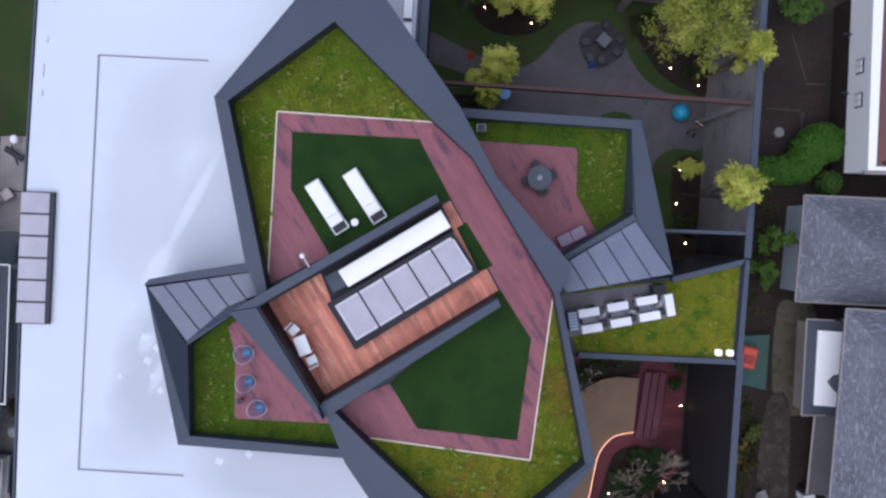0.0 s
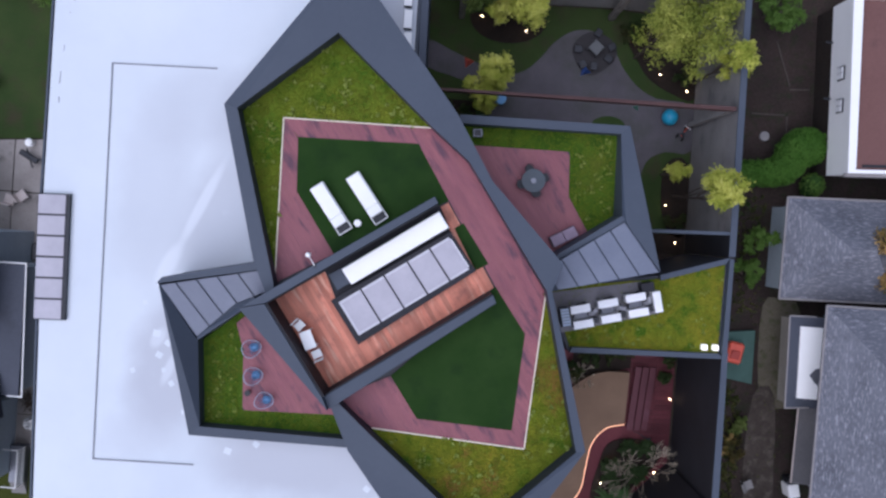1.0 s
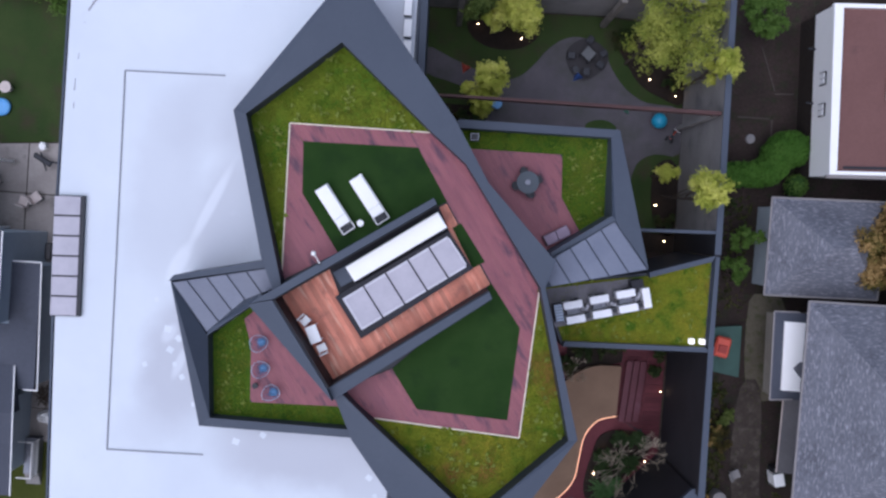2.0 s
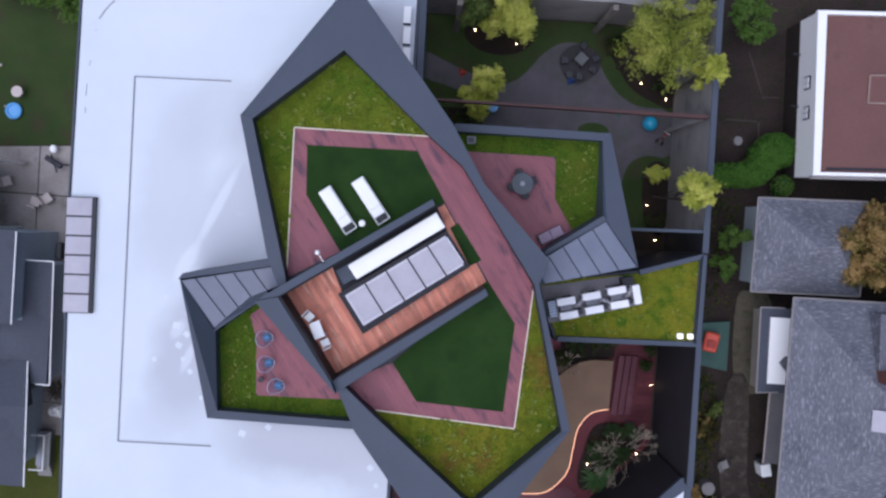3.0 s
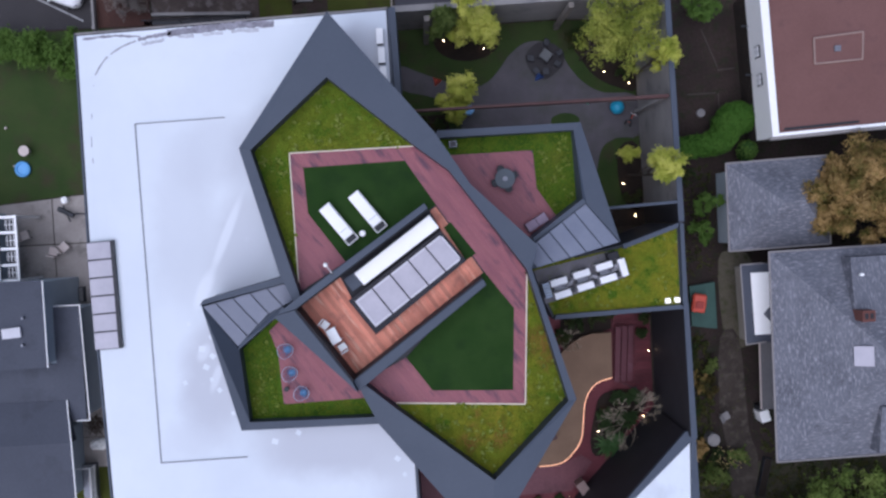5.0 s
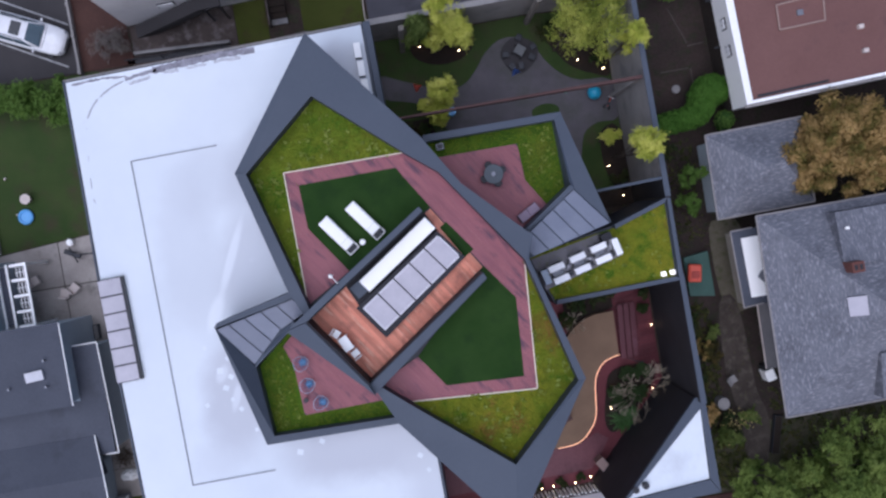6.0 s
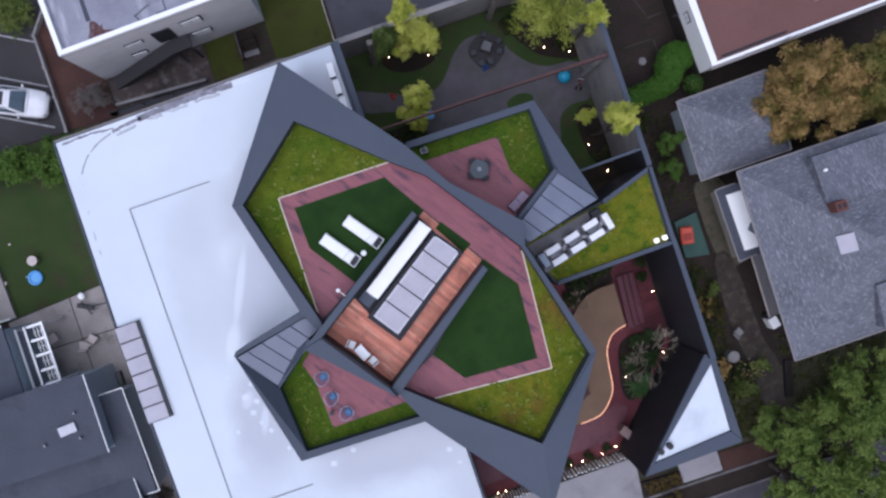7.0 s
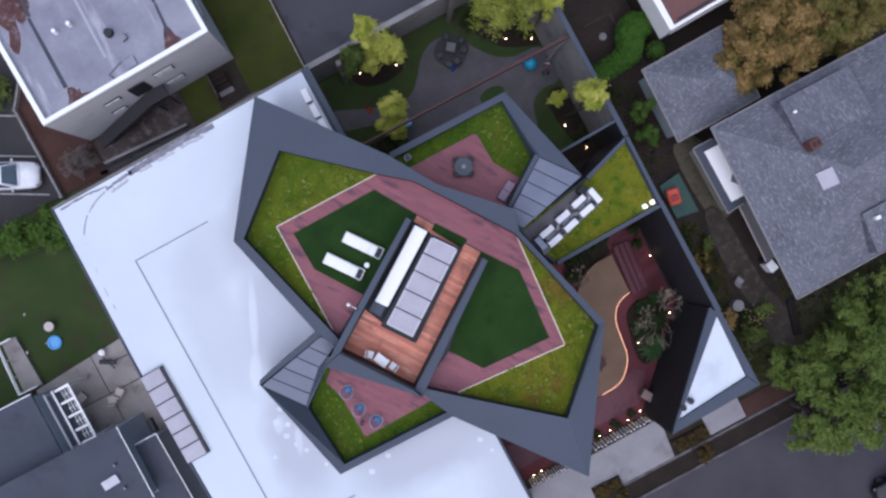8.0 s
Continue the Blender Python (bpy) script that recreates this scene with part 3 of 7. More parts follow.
sheet("planting_bed", "dark bark-mulched planting bed by the wall", "bed", smooth_loop([(9.8, 11.5), (10.6, 9.6), (11.4, 8.7), (12.6, 8.1), (13.8, 8.0), (13.8, 11.2)], 3), 0.05, MULCH)
sheet("planting_bed", "dark bark-mulched planting bed by the wall", "bed", smooth_loop([(12.5, 4.3), (13.7, 4.4), (13.8, 0.6), (12.9, 0.7), (12.4, 2.2)], 3), 0.05, MULCH)
sheet("planting_bed", "narrow bed with low brown plants", "bed", [(-0.9, 6.9), (1.7, 6.9), (2.1, 5.6), (-0.9, 5.6)], 0.05, MULCH)
sheet("planting_bed", "dark mulched bed behind the green roof", "bed", [(8.5, 0.5), (13.9, 0.5), (13.9, -0.6), (8.5, -0.6)], 0.05, MULCH)

sheet("courtyard_floor", "dark red timber ground of the entrance courtyard", "courtyard", [(-1.1, -5.4), (13.95, -5.4), (13.95, -12.1), (8.6, -18.0), (-1.1, -18.2)], 0.0, DECK_DARK)
sheet("planting_bed", "dark bed under the raised green roof", "bed", [(8.3, -5.6), (11.5, -5.6), (11.5, -7.0), (8.3, -8.0)], 0.05, MULCH)
sheet("courtyard_walk", "mauve timber walk inside the entrance fence", "walk", [(5.5, -15.6), (7.9, -15.5), (9.2, -14.9), (9.9, -15.4), (9.2, -16.4), (8.5, -17.2), (-1.0, -17.4), (-1.0, -15.6)], 0.03, DECK_MID)
sheet("earth_bed", "red-brown earth bed beside the pavement", "bed", [(14.75, -21.6), (20, -21.6), (20, -20.3), (14.75, -20.3)], 0.08, RED_EARTH)
island = smooth_loop([(11.7, -10.9), (10.6, -11.3), (10.2, -12.4), (9.85, -14.1), (10.1, -15.0), (10.9, -14.7), (13.1, -12.5), (13.5, -11.2)], 3)
sheet("planting_bed", "planted island bed in the courtyard", "bed", island, 0.12, MULCH, depth=0.2)
led_line = smooth_loop([(11.33, -10.06), (10.3, -10.38), (9.62, -11.3), (9.4, -12.6), (9.25, -13.7), (8.8, -14.5), (7.9, -15.25), (6.5, -15.4)], 4, closed=False)
platform = [(6.0, -15.4), (6.0, -9.2)] + [(8.0, -8.6), (8.3, -8.25), (8.62, -7.94), (9.07, -7.63), (9.6, -7.38), (10.21, -7.22), (11.4, -7.2)] + led_line
sheet("courtyard_platform", "tan screed platform with a lit curved edge", "platform", platform, 0.42, TAN, depth=0.5)
t = thing("led_strip", "warm glowing LED strip along the platform edge", "light strip", 9.4, -12.6, 0.43)
part("strip", tube_path(bmesh.new(), [(x, y, 0.44) for x, y in led_line], 0.024), LED, t, world=True)
for i in range(3):
    t = thing("bench_step", "dark red timber bench step in the courtyard", "bench", 11.75 + 0.42 * i, -8.6, 0, -4, "courtyard bench steps")
    part("seat", box(bmesh.new(), 0, 0, 0.40 - 0.1 * i, 0.34, 3.5, 0.06), DECK_STEP, t, bevel=0.01)
    for yy in (-1.5, 0, 1.5):
        part("leg", box(bmesh.new(), 0, yy, (0.37 - 0.1 * i) / 2, 0.26, 0.08, 0.37 - 0.1 * i), DARK, t)

# north yard, drive and west yard
sheet("drive_asphalt", "dark asphalt parking area", "parking", [(-60, 30), (-17.5, 30), (-18.0, 21.5), (-19.45, 19.5), (-19.45, 13.2), (-60, 13.2)], 0.0, ASPHALT)
for x0, y0 in ((-19.73, 22.2), (-19.73, 19.24), (-19.78, 16.24), (-20.2, 13.62)):
    sheet("parking_line", "worn pale painted parking line", "line", [(x0, y0), (x0 - 5.0, y0 + 2.7), (x0 - 4.95, y0 + 2.79), (x0 + 0.05, y0 + 0.09)], 0.008, LINE, depth=0.006)
sheet("bark_strip", "red-brown bark strip beside the apartment house", "bed", [(-19.4, 13.2), (-19.4, 19.5), (-17.95, 21.5), (-17.6, 30), (-16.2, 30), (-16.2, 15.2), (-16.0, 13.2)], 0.03, RED_EARTH)
t = thing("low_wall", "grey concrete kerb wall beside the parking", "wall", -18.9, 17.5, 0, kind="structure")
for a, b in (((-19.4, 13.0), (-19.45, 19.5)), ((-19.45, 19.55), (-18.0, 21.5)), ((-18.0, 21.55), (-17.5, 30))):
    d = (Vector(b) - Vector(a)).normalized()
    n = Vector((-d.y, d.x)) * 0.07
    part("kerb_stone", prism([(a[0] - n.x, a[1] - n.y), (b[0] - n.x, b[1] - n.y), (b[0] + n.x, b[1] + n.y), (a[0] + n.x, a[1] + n.y)], -0.05, 0.5), CONCRETE, t, world=True)
for x, y in ((-19.4, 13.1), (-19.42, 15.4), (-19.44, 17.4), (-19.45, 19.5), (-18.0, 21.5)):
    part("pier", box(bmesh.new(), x, y, 0.27, 0.2, 0.2, 0.64), CONCRETE, t, world=True, bevel=0.02)
sheet("north_lawn", "mown grass behind the apartment house", "lawn", [(-5.2, 12.6), (-1.25, 12.7), (-1.1, 30), (-5.2, 30)], 0.0, LAWN_OLIVE)
sheet("north_lawn", "small square of grass beside the steps", "lawn", [(-9.4, 13.4), (-7.4, 13.4), (-7.4, 16.0), (-9.4, 16.0)], 0.0, LAWN_OLIVE)
sheet("north_yard", "worn concrete yard behind the apartment house", "yard", [(-16, 12.6), (-9.45, 12.7), (-9.45, 15.9), (-16, 15.5)], 0.0, YARD)
sheet("alley", "worn grey-brown concrete strip along the white building", "path", [(-18.1, 11.45), (-1.35, 12.05), (-1.3, 12.9), (-5.2, 13.6), (-9.3, 13.25), (-16.4, 12.75), (-18.1, 12.6)], 0.012, ALLEY)
sheet("north_drive", "dark asphalt drive beyond the garden wall", "drive", [(-1.05, 12.6), (9, 12.85), (14.5, 12.65), (16, 30), (-0.9, 30)], 0.0, DRIVE)
sheet("west_lawn", "dark green lawn of the neighbouring garden", "lawn", [(-40, 13.1), (-18.4, 13.1), (-18.2, 3.3), (-27, 2.6), (-40, 2.6)], 0.0, LAWN)
patio = sheet("patio", "grey-brown slabbed patio beside the neighbouring house", "patio", [(-27, 2.55), (-18.4, 3.25), (-18.4, -20), (-27, -20)], -0.02, SOIL)
edges = (-27, -22.78, -18.42)
for i in range(2):
    for y0, y1 in ((-3.9, 0.04), (-8, -3.94), (-12, -8.04), (-16, -12.04), (-20, -16.04)):
        part("slab", prism([(edges[i] + 0.03, y0), (edges[i + 1] - 0.03, y0), (edges[i + 1] - 0.03, y1), (edges[i] + 0.03, y1)], -0.02, 0.02), PATIO, patio)
part("slab", prism([(-26.97, 0.1), (-22.81, 0.1), (-22.81, 2.87), (-26.97, 2.53)], -0.02, 0.02), PATIO, patio)
part("slab", prism([(-22.75, 0.1), (-18.45, 0.1), (-18.45, 3.22), (-22.75, 2.87)], -0.02, 0.02), PATIO, patio)
sheet("east_yard", "dark earth yard behind the garden wall", "yard", [(14.4, 12.6), (40, 12.6), (40, -16), (14.4, -16)], 0.0, EARTH)
sheet("east_path", "grey concrete path beside the shingled house", "path", smooth_loop([(18.4, -8.0), (19.6, -8.0), (20.0, -13.8), (20.5, -15.6), (20.2, -18.2), (19.2, -19.6), (18.7, -17.6), (18.7, -15.8), (18.2, -12.4)], 3), 0.03, PATH_EARTH)
sheet("east_path", "tan gravel path under the side bay", "path", smooth_loop([(18.5, -3.0), (19.5, -2.6), (20.6, -3.2), (20.8, -7.9), (19.4, -8.6), (18.6, -7.2)], 3), 0.02, TAN_PATH)
sheet("east_lawn", "shaded rough ground under the street trees", "yard", [(15, -16.01), (45, -16.01), (45, -20.25), (15, -20.25)], 0.0, ROUGH_GROUND)

# ---- the school building ----
ROOF, WALLTOP, TERRACE, TOP = 6.8, 7.0, 10.8, 11.8
t = thing("main_building", "long flat-roofed building with a white membrane roof", "building", -9.5, -3.5, 0)
main_plan = [(-18.17, 11.3), (-1.3, 11.95), (-0.95, -19.5), (-17.6, -19.5), (-18.17, 0)]
part("wall", prism(main_plan, -0.1, ROOF - 0.05), ZINC_FACE, t, world=True)
part("roof", prism([(-18.03, 11.15), (-1.45, 11.8), (-1.1, -19.35), (-17.46, -19.35), (-18.02, 0)], ROOF - 0.04, ROOF), ROOFING, t, "white roof membrane with faint grey stains and painted shade", world=True)
for k, (a, b) in enumerate(zip(main_plan, main_plan[1:] + main_plan[:1])):
    d = (Vector(b) - Vector(a)).normalized() * 0.01
    n = Vector((d.y, -d.x)).normalized() * 0.1
    inner = [(a[0] + n.x * 0.9 + d.x, a[1] + n.y * 0.9 + d.y), (b[0] + n.x * 0.9 - d.x, b[1] + n.y * 0.9 - d.y)]
    part("coping", prism([a, b, inner[1], inner[0]], ROOF - 0.06, ROOF + 0.05), ZINC if k else CONCRETE, t, world=True)
part("roof_flashing", prism([(-17.4, 10.85), (-4.4, 11.35), (-4.4, 11.62), (-17.4, 11.12)], ROOF, ROOF + 0.02), MEMBRANE, t, "dull flashing along the edge", world=True)
for x, y, s in ((-12.37, -6.0, 0.36), (-11.83, -6.42, 0.3), (-11.83, -5.37, 0.26), (-13.38, -7.8, 0.24), (-8.72, -11.27, 0.34), (-7.42, -10.86, 0.3), (-11.94, -7.69, 0.22), (-12.2, -7.0, 0.32), (-11.55, -8.3, 0.26), (-2.1, -12.6, 0.3), (-1.75, -13.5, 0.24), (-10.9, -9.6, 0.2), (-13.0, -4.6, 0.22)):
    part("repair_patch", box(bmesh.new(), x, y, ROOF + 0.007, s, s * 0.9, 0.005, 12 * s * 40), PATCH, t, "bright repair patch", world=True)
groove = [(-10.42, 6.45), (-15.23, 6.32), (-14.94, -12.09), (-10.26, -12.03)]
for a, b in zip(groove, groove[1:]):
    d = (Vector(b) - Vector(a)).normalized()
    n = Vector((-d.y, d.x)) * 0.028
    part("cable_duct", prism([(a[0] - n.x, a[1] - n.y), (b[0] - n.x, b[1] - n.y), (b[0] + n.x, b[1] + n.y), (a[0] + n.x, a[1] + n.y)], ROOF, ROOF + 0.05),
         GREY_METAL, t, "thin grey cable duct", world=True)

t = thing("roof_skylight", "row of six frosted rooflights at the roof edge", "skylight", -17.25, -2.8, ROOF)
sk = [(-18.14, 0.09), (-16.7, 0.15), (-16.58, -5.68), (-18.02, -5.74)]
part("frame", prism(sk, ROOF - 0.05, ROOF + 0.22), DARK, t, "dark metal frame", world=True)
for i in range(6):
    f0, f1 = i / 6 + 0.008, (i + 1) / 6 - 0.008
    lerp = lambda p, q, f: (p[0] + (q[0] - p[0]) * f, p[1] + (q[1] - p[1]) * f)
    l0, l1, r0, r1 = lerp(sk[0], sk[3], f0), lerp(sk[0], sk[3], f1), lerp(sk[1], sk[2], f0), lerp(sk[1], sk[2], f1)
    part("pane", prism([lerp(l0, r0, 0.02), lerp(l0, r0, 0.88), lerp(l1, r1, 0.88), lerp(l1, r1, 0.02)], ROOF + 0.2, ROOF + 0.26), SKYLIGHT, t, world=True)
for i in range(3):
    t = thing("roof_hatch", "small white roof unit beside the parapet", "roof unit", -1.85 + 0.05 * i, 10.36 - 1.02 * i, ROOF, 0, "white roof units")
    part("body", box(bmesh.new(), 0, 0, 0.16, 0.34, 0.86, 0.32), DARK, t)
    part("lid", box(bmesh.new(), 0, 0, 0.35, 0.38, 0.84, 0.06), WHITE, t, "white lid", bevel=0.015)

# upper terrace: body, parapets, floor
N_TIP, W_OUT, L_JOIN = (-4.17, 10.64), (-8.75, 4.29), (-7.13, -1.95)
E_KINK, E_MID, E_COR, E_LOW, SE_OUT, S_TIP, SW_OUT = (0.72, 4.59), (2.34, 1.99), (5.49, -1.16), (5.12, -2.3), (7.04, -8.83), (2.38, -15.98), (-2.72, -9.51)
N_IN, W_IN, W_LOW, E_IN1, E_IN2, E_IN3, SE_IN, S_IN, SW_IN = ((-4.35, 7.48), (-8.2, 4.15), (-6.27, -2.75), (-0.26, 3.97), (1.32, 2.72), (4.9, -2.3), (6.64, -8.86),
                                                          (2.81, -12.58), (-3.3, -7.5))
BOX_NW, BOX_SW, L_END = (-7.41, -3.85), (-3.57, -7.72), (-6.55, -3.25)
t = thing("terrace_building", "dark zinc-clad upper storey with an angular roof terrace", "building", -0.5, -2, 0)
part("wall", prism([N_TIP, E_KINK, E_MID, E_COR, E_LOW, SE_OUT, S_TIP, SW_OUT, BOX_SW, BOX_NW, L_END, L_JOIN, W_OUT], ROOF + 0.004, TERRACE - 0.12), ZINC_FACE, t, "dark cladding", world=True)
bands = [((N_TIP, W_OUT), (N_IN, W_IN), 0.10), ((W_OUT, L_JOIN, L_END), (W_IN, W_LOW, (-6.2, -3.1)), 0.02), ((N_TIP, E_KINK), (N_IN, E_IN1), 0.05),
         ((E_KINK, E_MID), (E_IN1, E_IN2), 0.02), ((E_MID, E_COR), (E_IN2, E_IN3), 0.02), ((E_COR, E_LOW, SE_OUT), (E_IN3, E_IN3, SE_IN), 0.02),
         ((SE_OUT, S_TIP), (SE_IN, S_IN), 0.12), ((S_TIP, SW_OUT, BOX_SW), (S_IN, (-1.86, -8.75), SW_IN), 0.08)]
for outer, inner, drop in bands:
    bm = bmesh.new()
    plan = list(outer) + [p for i, p in enumerate(reversed(inner)) if i == 0 or p != list(reversed(inner))[i - 1]]
    crown = lambda x, y, o=outer, d=drop: TOP - (d if (x, y) in o else 0.0)
    prism(plan, lambda x, y: crown(x, y) - 0.04, crown, bm)
    bmesh.ops.triangulate(bm, faces=[f for f in bm.faces if len(f.verts) > 4])
    # Parapet sides take a darker tone than the zinc cap above.
    par = part("parapet", prism(plan, TERRACE - 0.12, lambda x, y: crown(x, y) - 0.042), ZINC_FACE, t, "parapet with sides darker than its cap", world=True)
    cap = part("cap", bm, ZINC, None, "dark grey zinc cap")
    cap.data.transform(t.matrix_basis.inverted())
    cap.parent = par
inner_plan = [N_IN, E_IN1, E_IN2, E_IN3, SE_IN, S_IN, SW_IN, (-6.2, -3.4), W_LOW, W_IN]
floor = part("terrace_floor", prism(inner_plan, TERRACE - 0.11, TERRACE - 0.03), DARK, kind="structure")
tagged(floor, "boarded and planted floor of the upper terrace", "terrace floor")

K1, K2, K3, K4, K5, K6 = (-6.47, 3.99), (-0.26, 4.05), (-6.36, -2.9), (5.0, -2.49), (4.61, -9.11), (-1.86, -8.69)
a1, a2, a3, a4, a5 = (-5.83, 3.25), (-0.8, 3.36), (0.64, 1.09), (-4.0, -1.5), (-5.72, 0.98)
b1, b2, b3, b4, b5 = (-1.24, -6.45), (2.87, -2.36), (4.27, -4.25), (4.03, -8.37), (-0.01, -8.17)
roof_north, roof_south = [N_IN, E_IN1, K2, K1, K3, W_LOW, W_IN], [E_IN3, SE_IN, S_IN, (-1.86, -8.75), K6, K5, K4]
sheet("green_roof", "yellow-green sedum planting beside the parapet", "green roof", roof_north, TERRACE, SEDUM, depth=0.03)
sheet("green_roof", "rust-flecked yellow-green sedum planting beside the parapet", "green roof", roof_south, TERRACE, SEDUM_RUST, depth=0.03)
tufts("sedum_plants", "low sedum plants in yellow and green", roof_north, TERRACE, 2600, 0.055, SEDUM_TUFT, 11)
tufts("sedum_plants", "low sedum plants in yellow and green", roof_south, TERRACE, 2600, 0.055, SEDUM_TUFT, 12)
tufts("pale_sedum", "pale flowering sedum clumps", roof_north, TERRACE, 58, 0.19, SEDUM_PALE, 13)
tufts("pale_sedum", "pale flowering sedum clumps", roof_south, TERRACE, 58, 0.19, SEDUM_PALE, 14)
sheet("terrace_lawn", "dark green artificial turf lawn", "lawn", [a1, a2, a3, a4, a5], TERRACE + 0.03, TURF, depth=0.055)
sheet("terrace_lawn", "dark green artificial turf lawn", "lawn", [b1, b2, b3, b4, b5], TERRACE + 0.03, TURF, depth=0.055)
t = thing("edging", "thin cream edging strip round the deck", "edging", 0, -2, TERRACE, kind="structure")
for a, b in ((K1, K2), (K3, K1), (K4, K5), (K5, K6)):
    d = (Vector(b) - Vector(a)).normalized()
    n = Vector((-d.y, d.x)) * 0.027
    part("edge_strip", prism([(a[0] - n.x, a[1] - n.y), (b[0] - n.x, b[1] - n.y), (b[0] + n.x, b[1] + n.y), (a[0] + n.x, a[1] + n.y)], TERRACE - 0.03, TERRACE + 0.07), KERB, t, world=True)

# walled sun deck across the terrace
WT = 12.6
t = thing("deck_wall", "dark zinc wall round the sun deck", "wall", -3, -3.5, TERRACE, kind="structure")
part("wall_run", prism([BOX_NW, (0.04, 1.16), (0.2, 0.9), (-6.36, -3.58)], TERRACE - 0.02, WT), ZINC, t, world=True, bevel=0.015)
part("wall_run", prism([(-7.4, -3.87), (-6.4, -3.62), (-3.84, -7.2), (-3.6, -7.7)], TERRACE - 0.02, WT - 0.003), ZINC, t, world=True)
part("wall_run", prism([BOX_SW, (-3.82, -7.22), (2.69, -2.62), (2.84, -2.92)], TERRACE - 0.02, WT - 0.35), ZINC, t, world=True, bevel=0.015)
# Thin panels added to turn the walls' inner faces near-black.
part("inner_panel", prism([(-6.36, -3.6), (-6.28, -3.58), (0.16, 0.82), (0.2, 0.87)], TERRACE - 0.02, WT - 0.06), WALL_DARK, t, "black panel added over the wall's inner face", world=True)
part("inner_panel", prism([(-6.38, -3.63), (-6.3, -3.58), (-3.76, -7.14), (-3.83, -7.19)], TERRACE - 0.02, WT - 0.06), WALL_DARK, t, "black panel added over the wall's inner face", world=True)
part("inner_panel", prism([(-3.8, -7.19), (-3.76, -7.12), (2.64, -2.56), (2.68, -2.61)], TERRACE - 0.02, WT - 0.41), WALL_DARK, t, "black panel added over the wall's inner face", world=True)
t = thing("deck_skylight", "long frosted rooflight with five panes on the sun deck", "skylight", -0.9, -2.6, TERRACE)
JOINTS = (0.018, 0.217, 0.417, 0.620, 0.812, 0.985)
q = [(-3.74, -3.45), (0.80, -0.27), (1.9, -1.72), (-2.66, -4.96)]
part("frame", prism([(-3.92, -3.42), (0.80, -0.2), (1.98, -1.74), (-2.66, -5.16)], TERRACE - 0.02, TERRACE + 0.5), WALL_DARK, t, "black metal upstand", world=True)
for i in range(5):
    f0, f1 = JOINTS[i] + 0.002, JOINTS[i + 1] - 0.011
    A0, A1, B0, B1 = lerp(q[0], q[1], f0), lerp(q[0], q[1], f1), lerp(q[3], q[2], f0), lerp(q[3], q[2], f1)
    part("pane", prism([lerp(A0, B0, 0.05), lerp(A1, B1, 0.05), lerp(A1, B1, 0.92), lerp(A0, B0, 0.92)], TERRACE + 0.48, TERRACE + 0.56), SKYLIGHT, t, world=True)
for i in range(5):
    f0, f1 = JOINTS[i] + 0.006, JOINTS[i + 1] - 0.015
    A0, A1, B0, B1 = lerp(q[0], q[1], f0), lerp(q[0], q[1], f1), lerp(q[3], q[2], f0), lerp(q[3], q[2], f1)
    for u, v in ((0.06, 0.1), (0.87, 0.91)):
        part("pane_rim", prism([lerp(A0, B0, u), lerp(A1, B1, u), lerp(A1, B1, v), lerp(A0, B0, v)], TERRACE + 0.561, TERRACE + 0.57), PANE_RIM, t, "pale pane rim", world=True)
for f in (0.024, 0.972):
    A0, B0, A1, B1 = lerp(q[0], q[1], f), lerp(q[3], q[2], f), lerp(q[0], q[1], f + 0.012), lerp(q[3], q[2], f + 0.012)
    part("pane_rim", prism([lerp(A0, B0, 0.11), lerp(A1, B1, 0.11), lerp(A1, B1, 0.86), lerp(A0, B0, 0.86)], TERRACE + 0.561, TERRACE + 0.57), PANE_RIM, t, "pale pane rim", world=True)
sheet("terrace_lawn", "narrow strip of turf at the end of the rooflight", "lawn", [(0.95, -0.05), (1.32, 0.2), (2.5, -1.43), (1.98, -1.75)], TERRACE + 0.06, TURF, depth=0.08)
# Flat plate added to blacken the deck in the gaps beside the counter.
sheet("black_plate", "flat black plate added between deck wall and rooflight", "channel", [(-4.3, -2.25), (0.3, 0.85), (0.83, -0.2), (-3.75, -3.42)], TERRACE + 0.07, WALL_DARK, depth=0.1)
t = thing("long_counter", "long white-topped counter along the deck wall", "counter", -1.4, -1.0, TERRACE)
part("body", prism([(-4.1, -2.38), (0.22, 0.48), (0.6, -0.08), (-3.7, -2.98)], TERRACE - 0.02, TERRACE + 0.35), ZINC, t, "dark zinc base", world=True)
part("top", prism([(-3.53, -2.07), (0.26, 0.59), (0.70, -0.03), (-3.09, -2.66)], TERRACE + 0.351, TERRACE + 0.9), WHITE, t, "plain white top", world=True, bevel=0.02)


# side terraces
def low_terrace(name, label, walls, floor_plan, z, top):
    t = thing(name, label, "building", floor_plan[0][0], floor_plan[0][1], 0)
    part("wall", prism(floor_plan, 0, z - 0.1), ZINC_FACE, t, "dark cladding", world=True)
    for w in walls:
        part("parapet", prism(w, z - 0.099, top), ZINC, t, "dark grey zinc parapet", world=True)
    return t


QZ, QT = 7.8, 8.6
q_floor = [(-9.95, -5.95), (-8.1, -4.4), (-7.3, -3.95), (-3.5, -7.75), (-2.75, -9.6), (-2.85, -9.95), (-9.85, -9.95)]
tq = low_terrace("west_terrace", "small planted terrace with dark zinc parapets", [
    [(-10.1, -10.16), (-2.6, -10.22), (-2.75, -9.85), (-9.64, -9.75)]], q_floor, QZ, QT)
sheet("green_roof", "green sedum planting on the small terrace", "green roof", q_floor, QZ - 0.02, SEDUM_GREEN, depth=0.07)
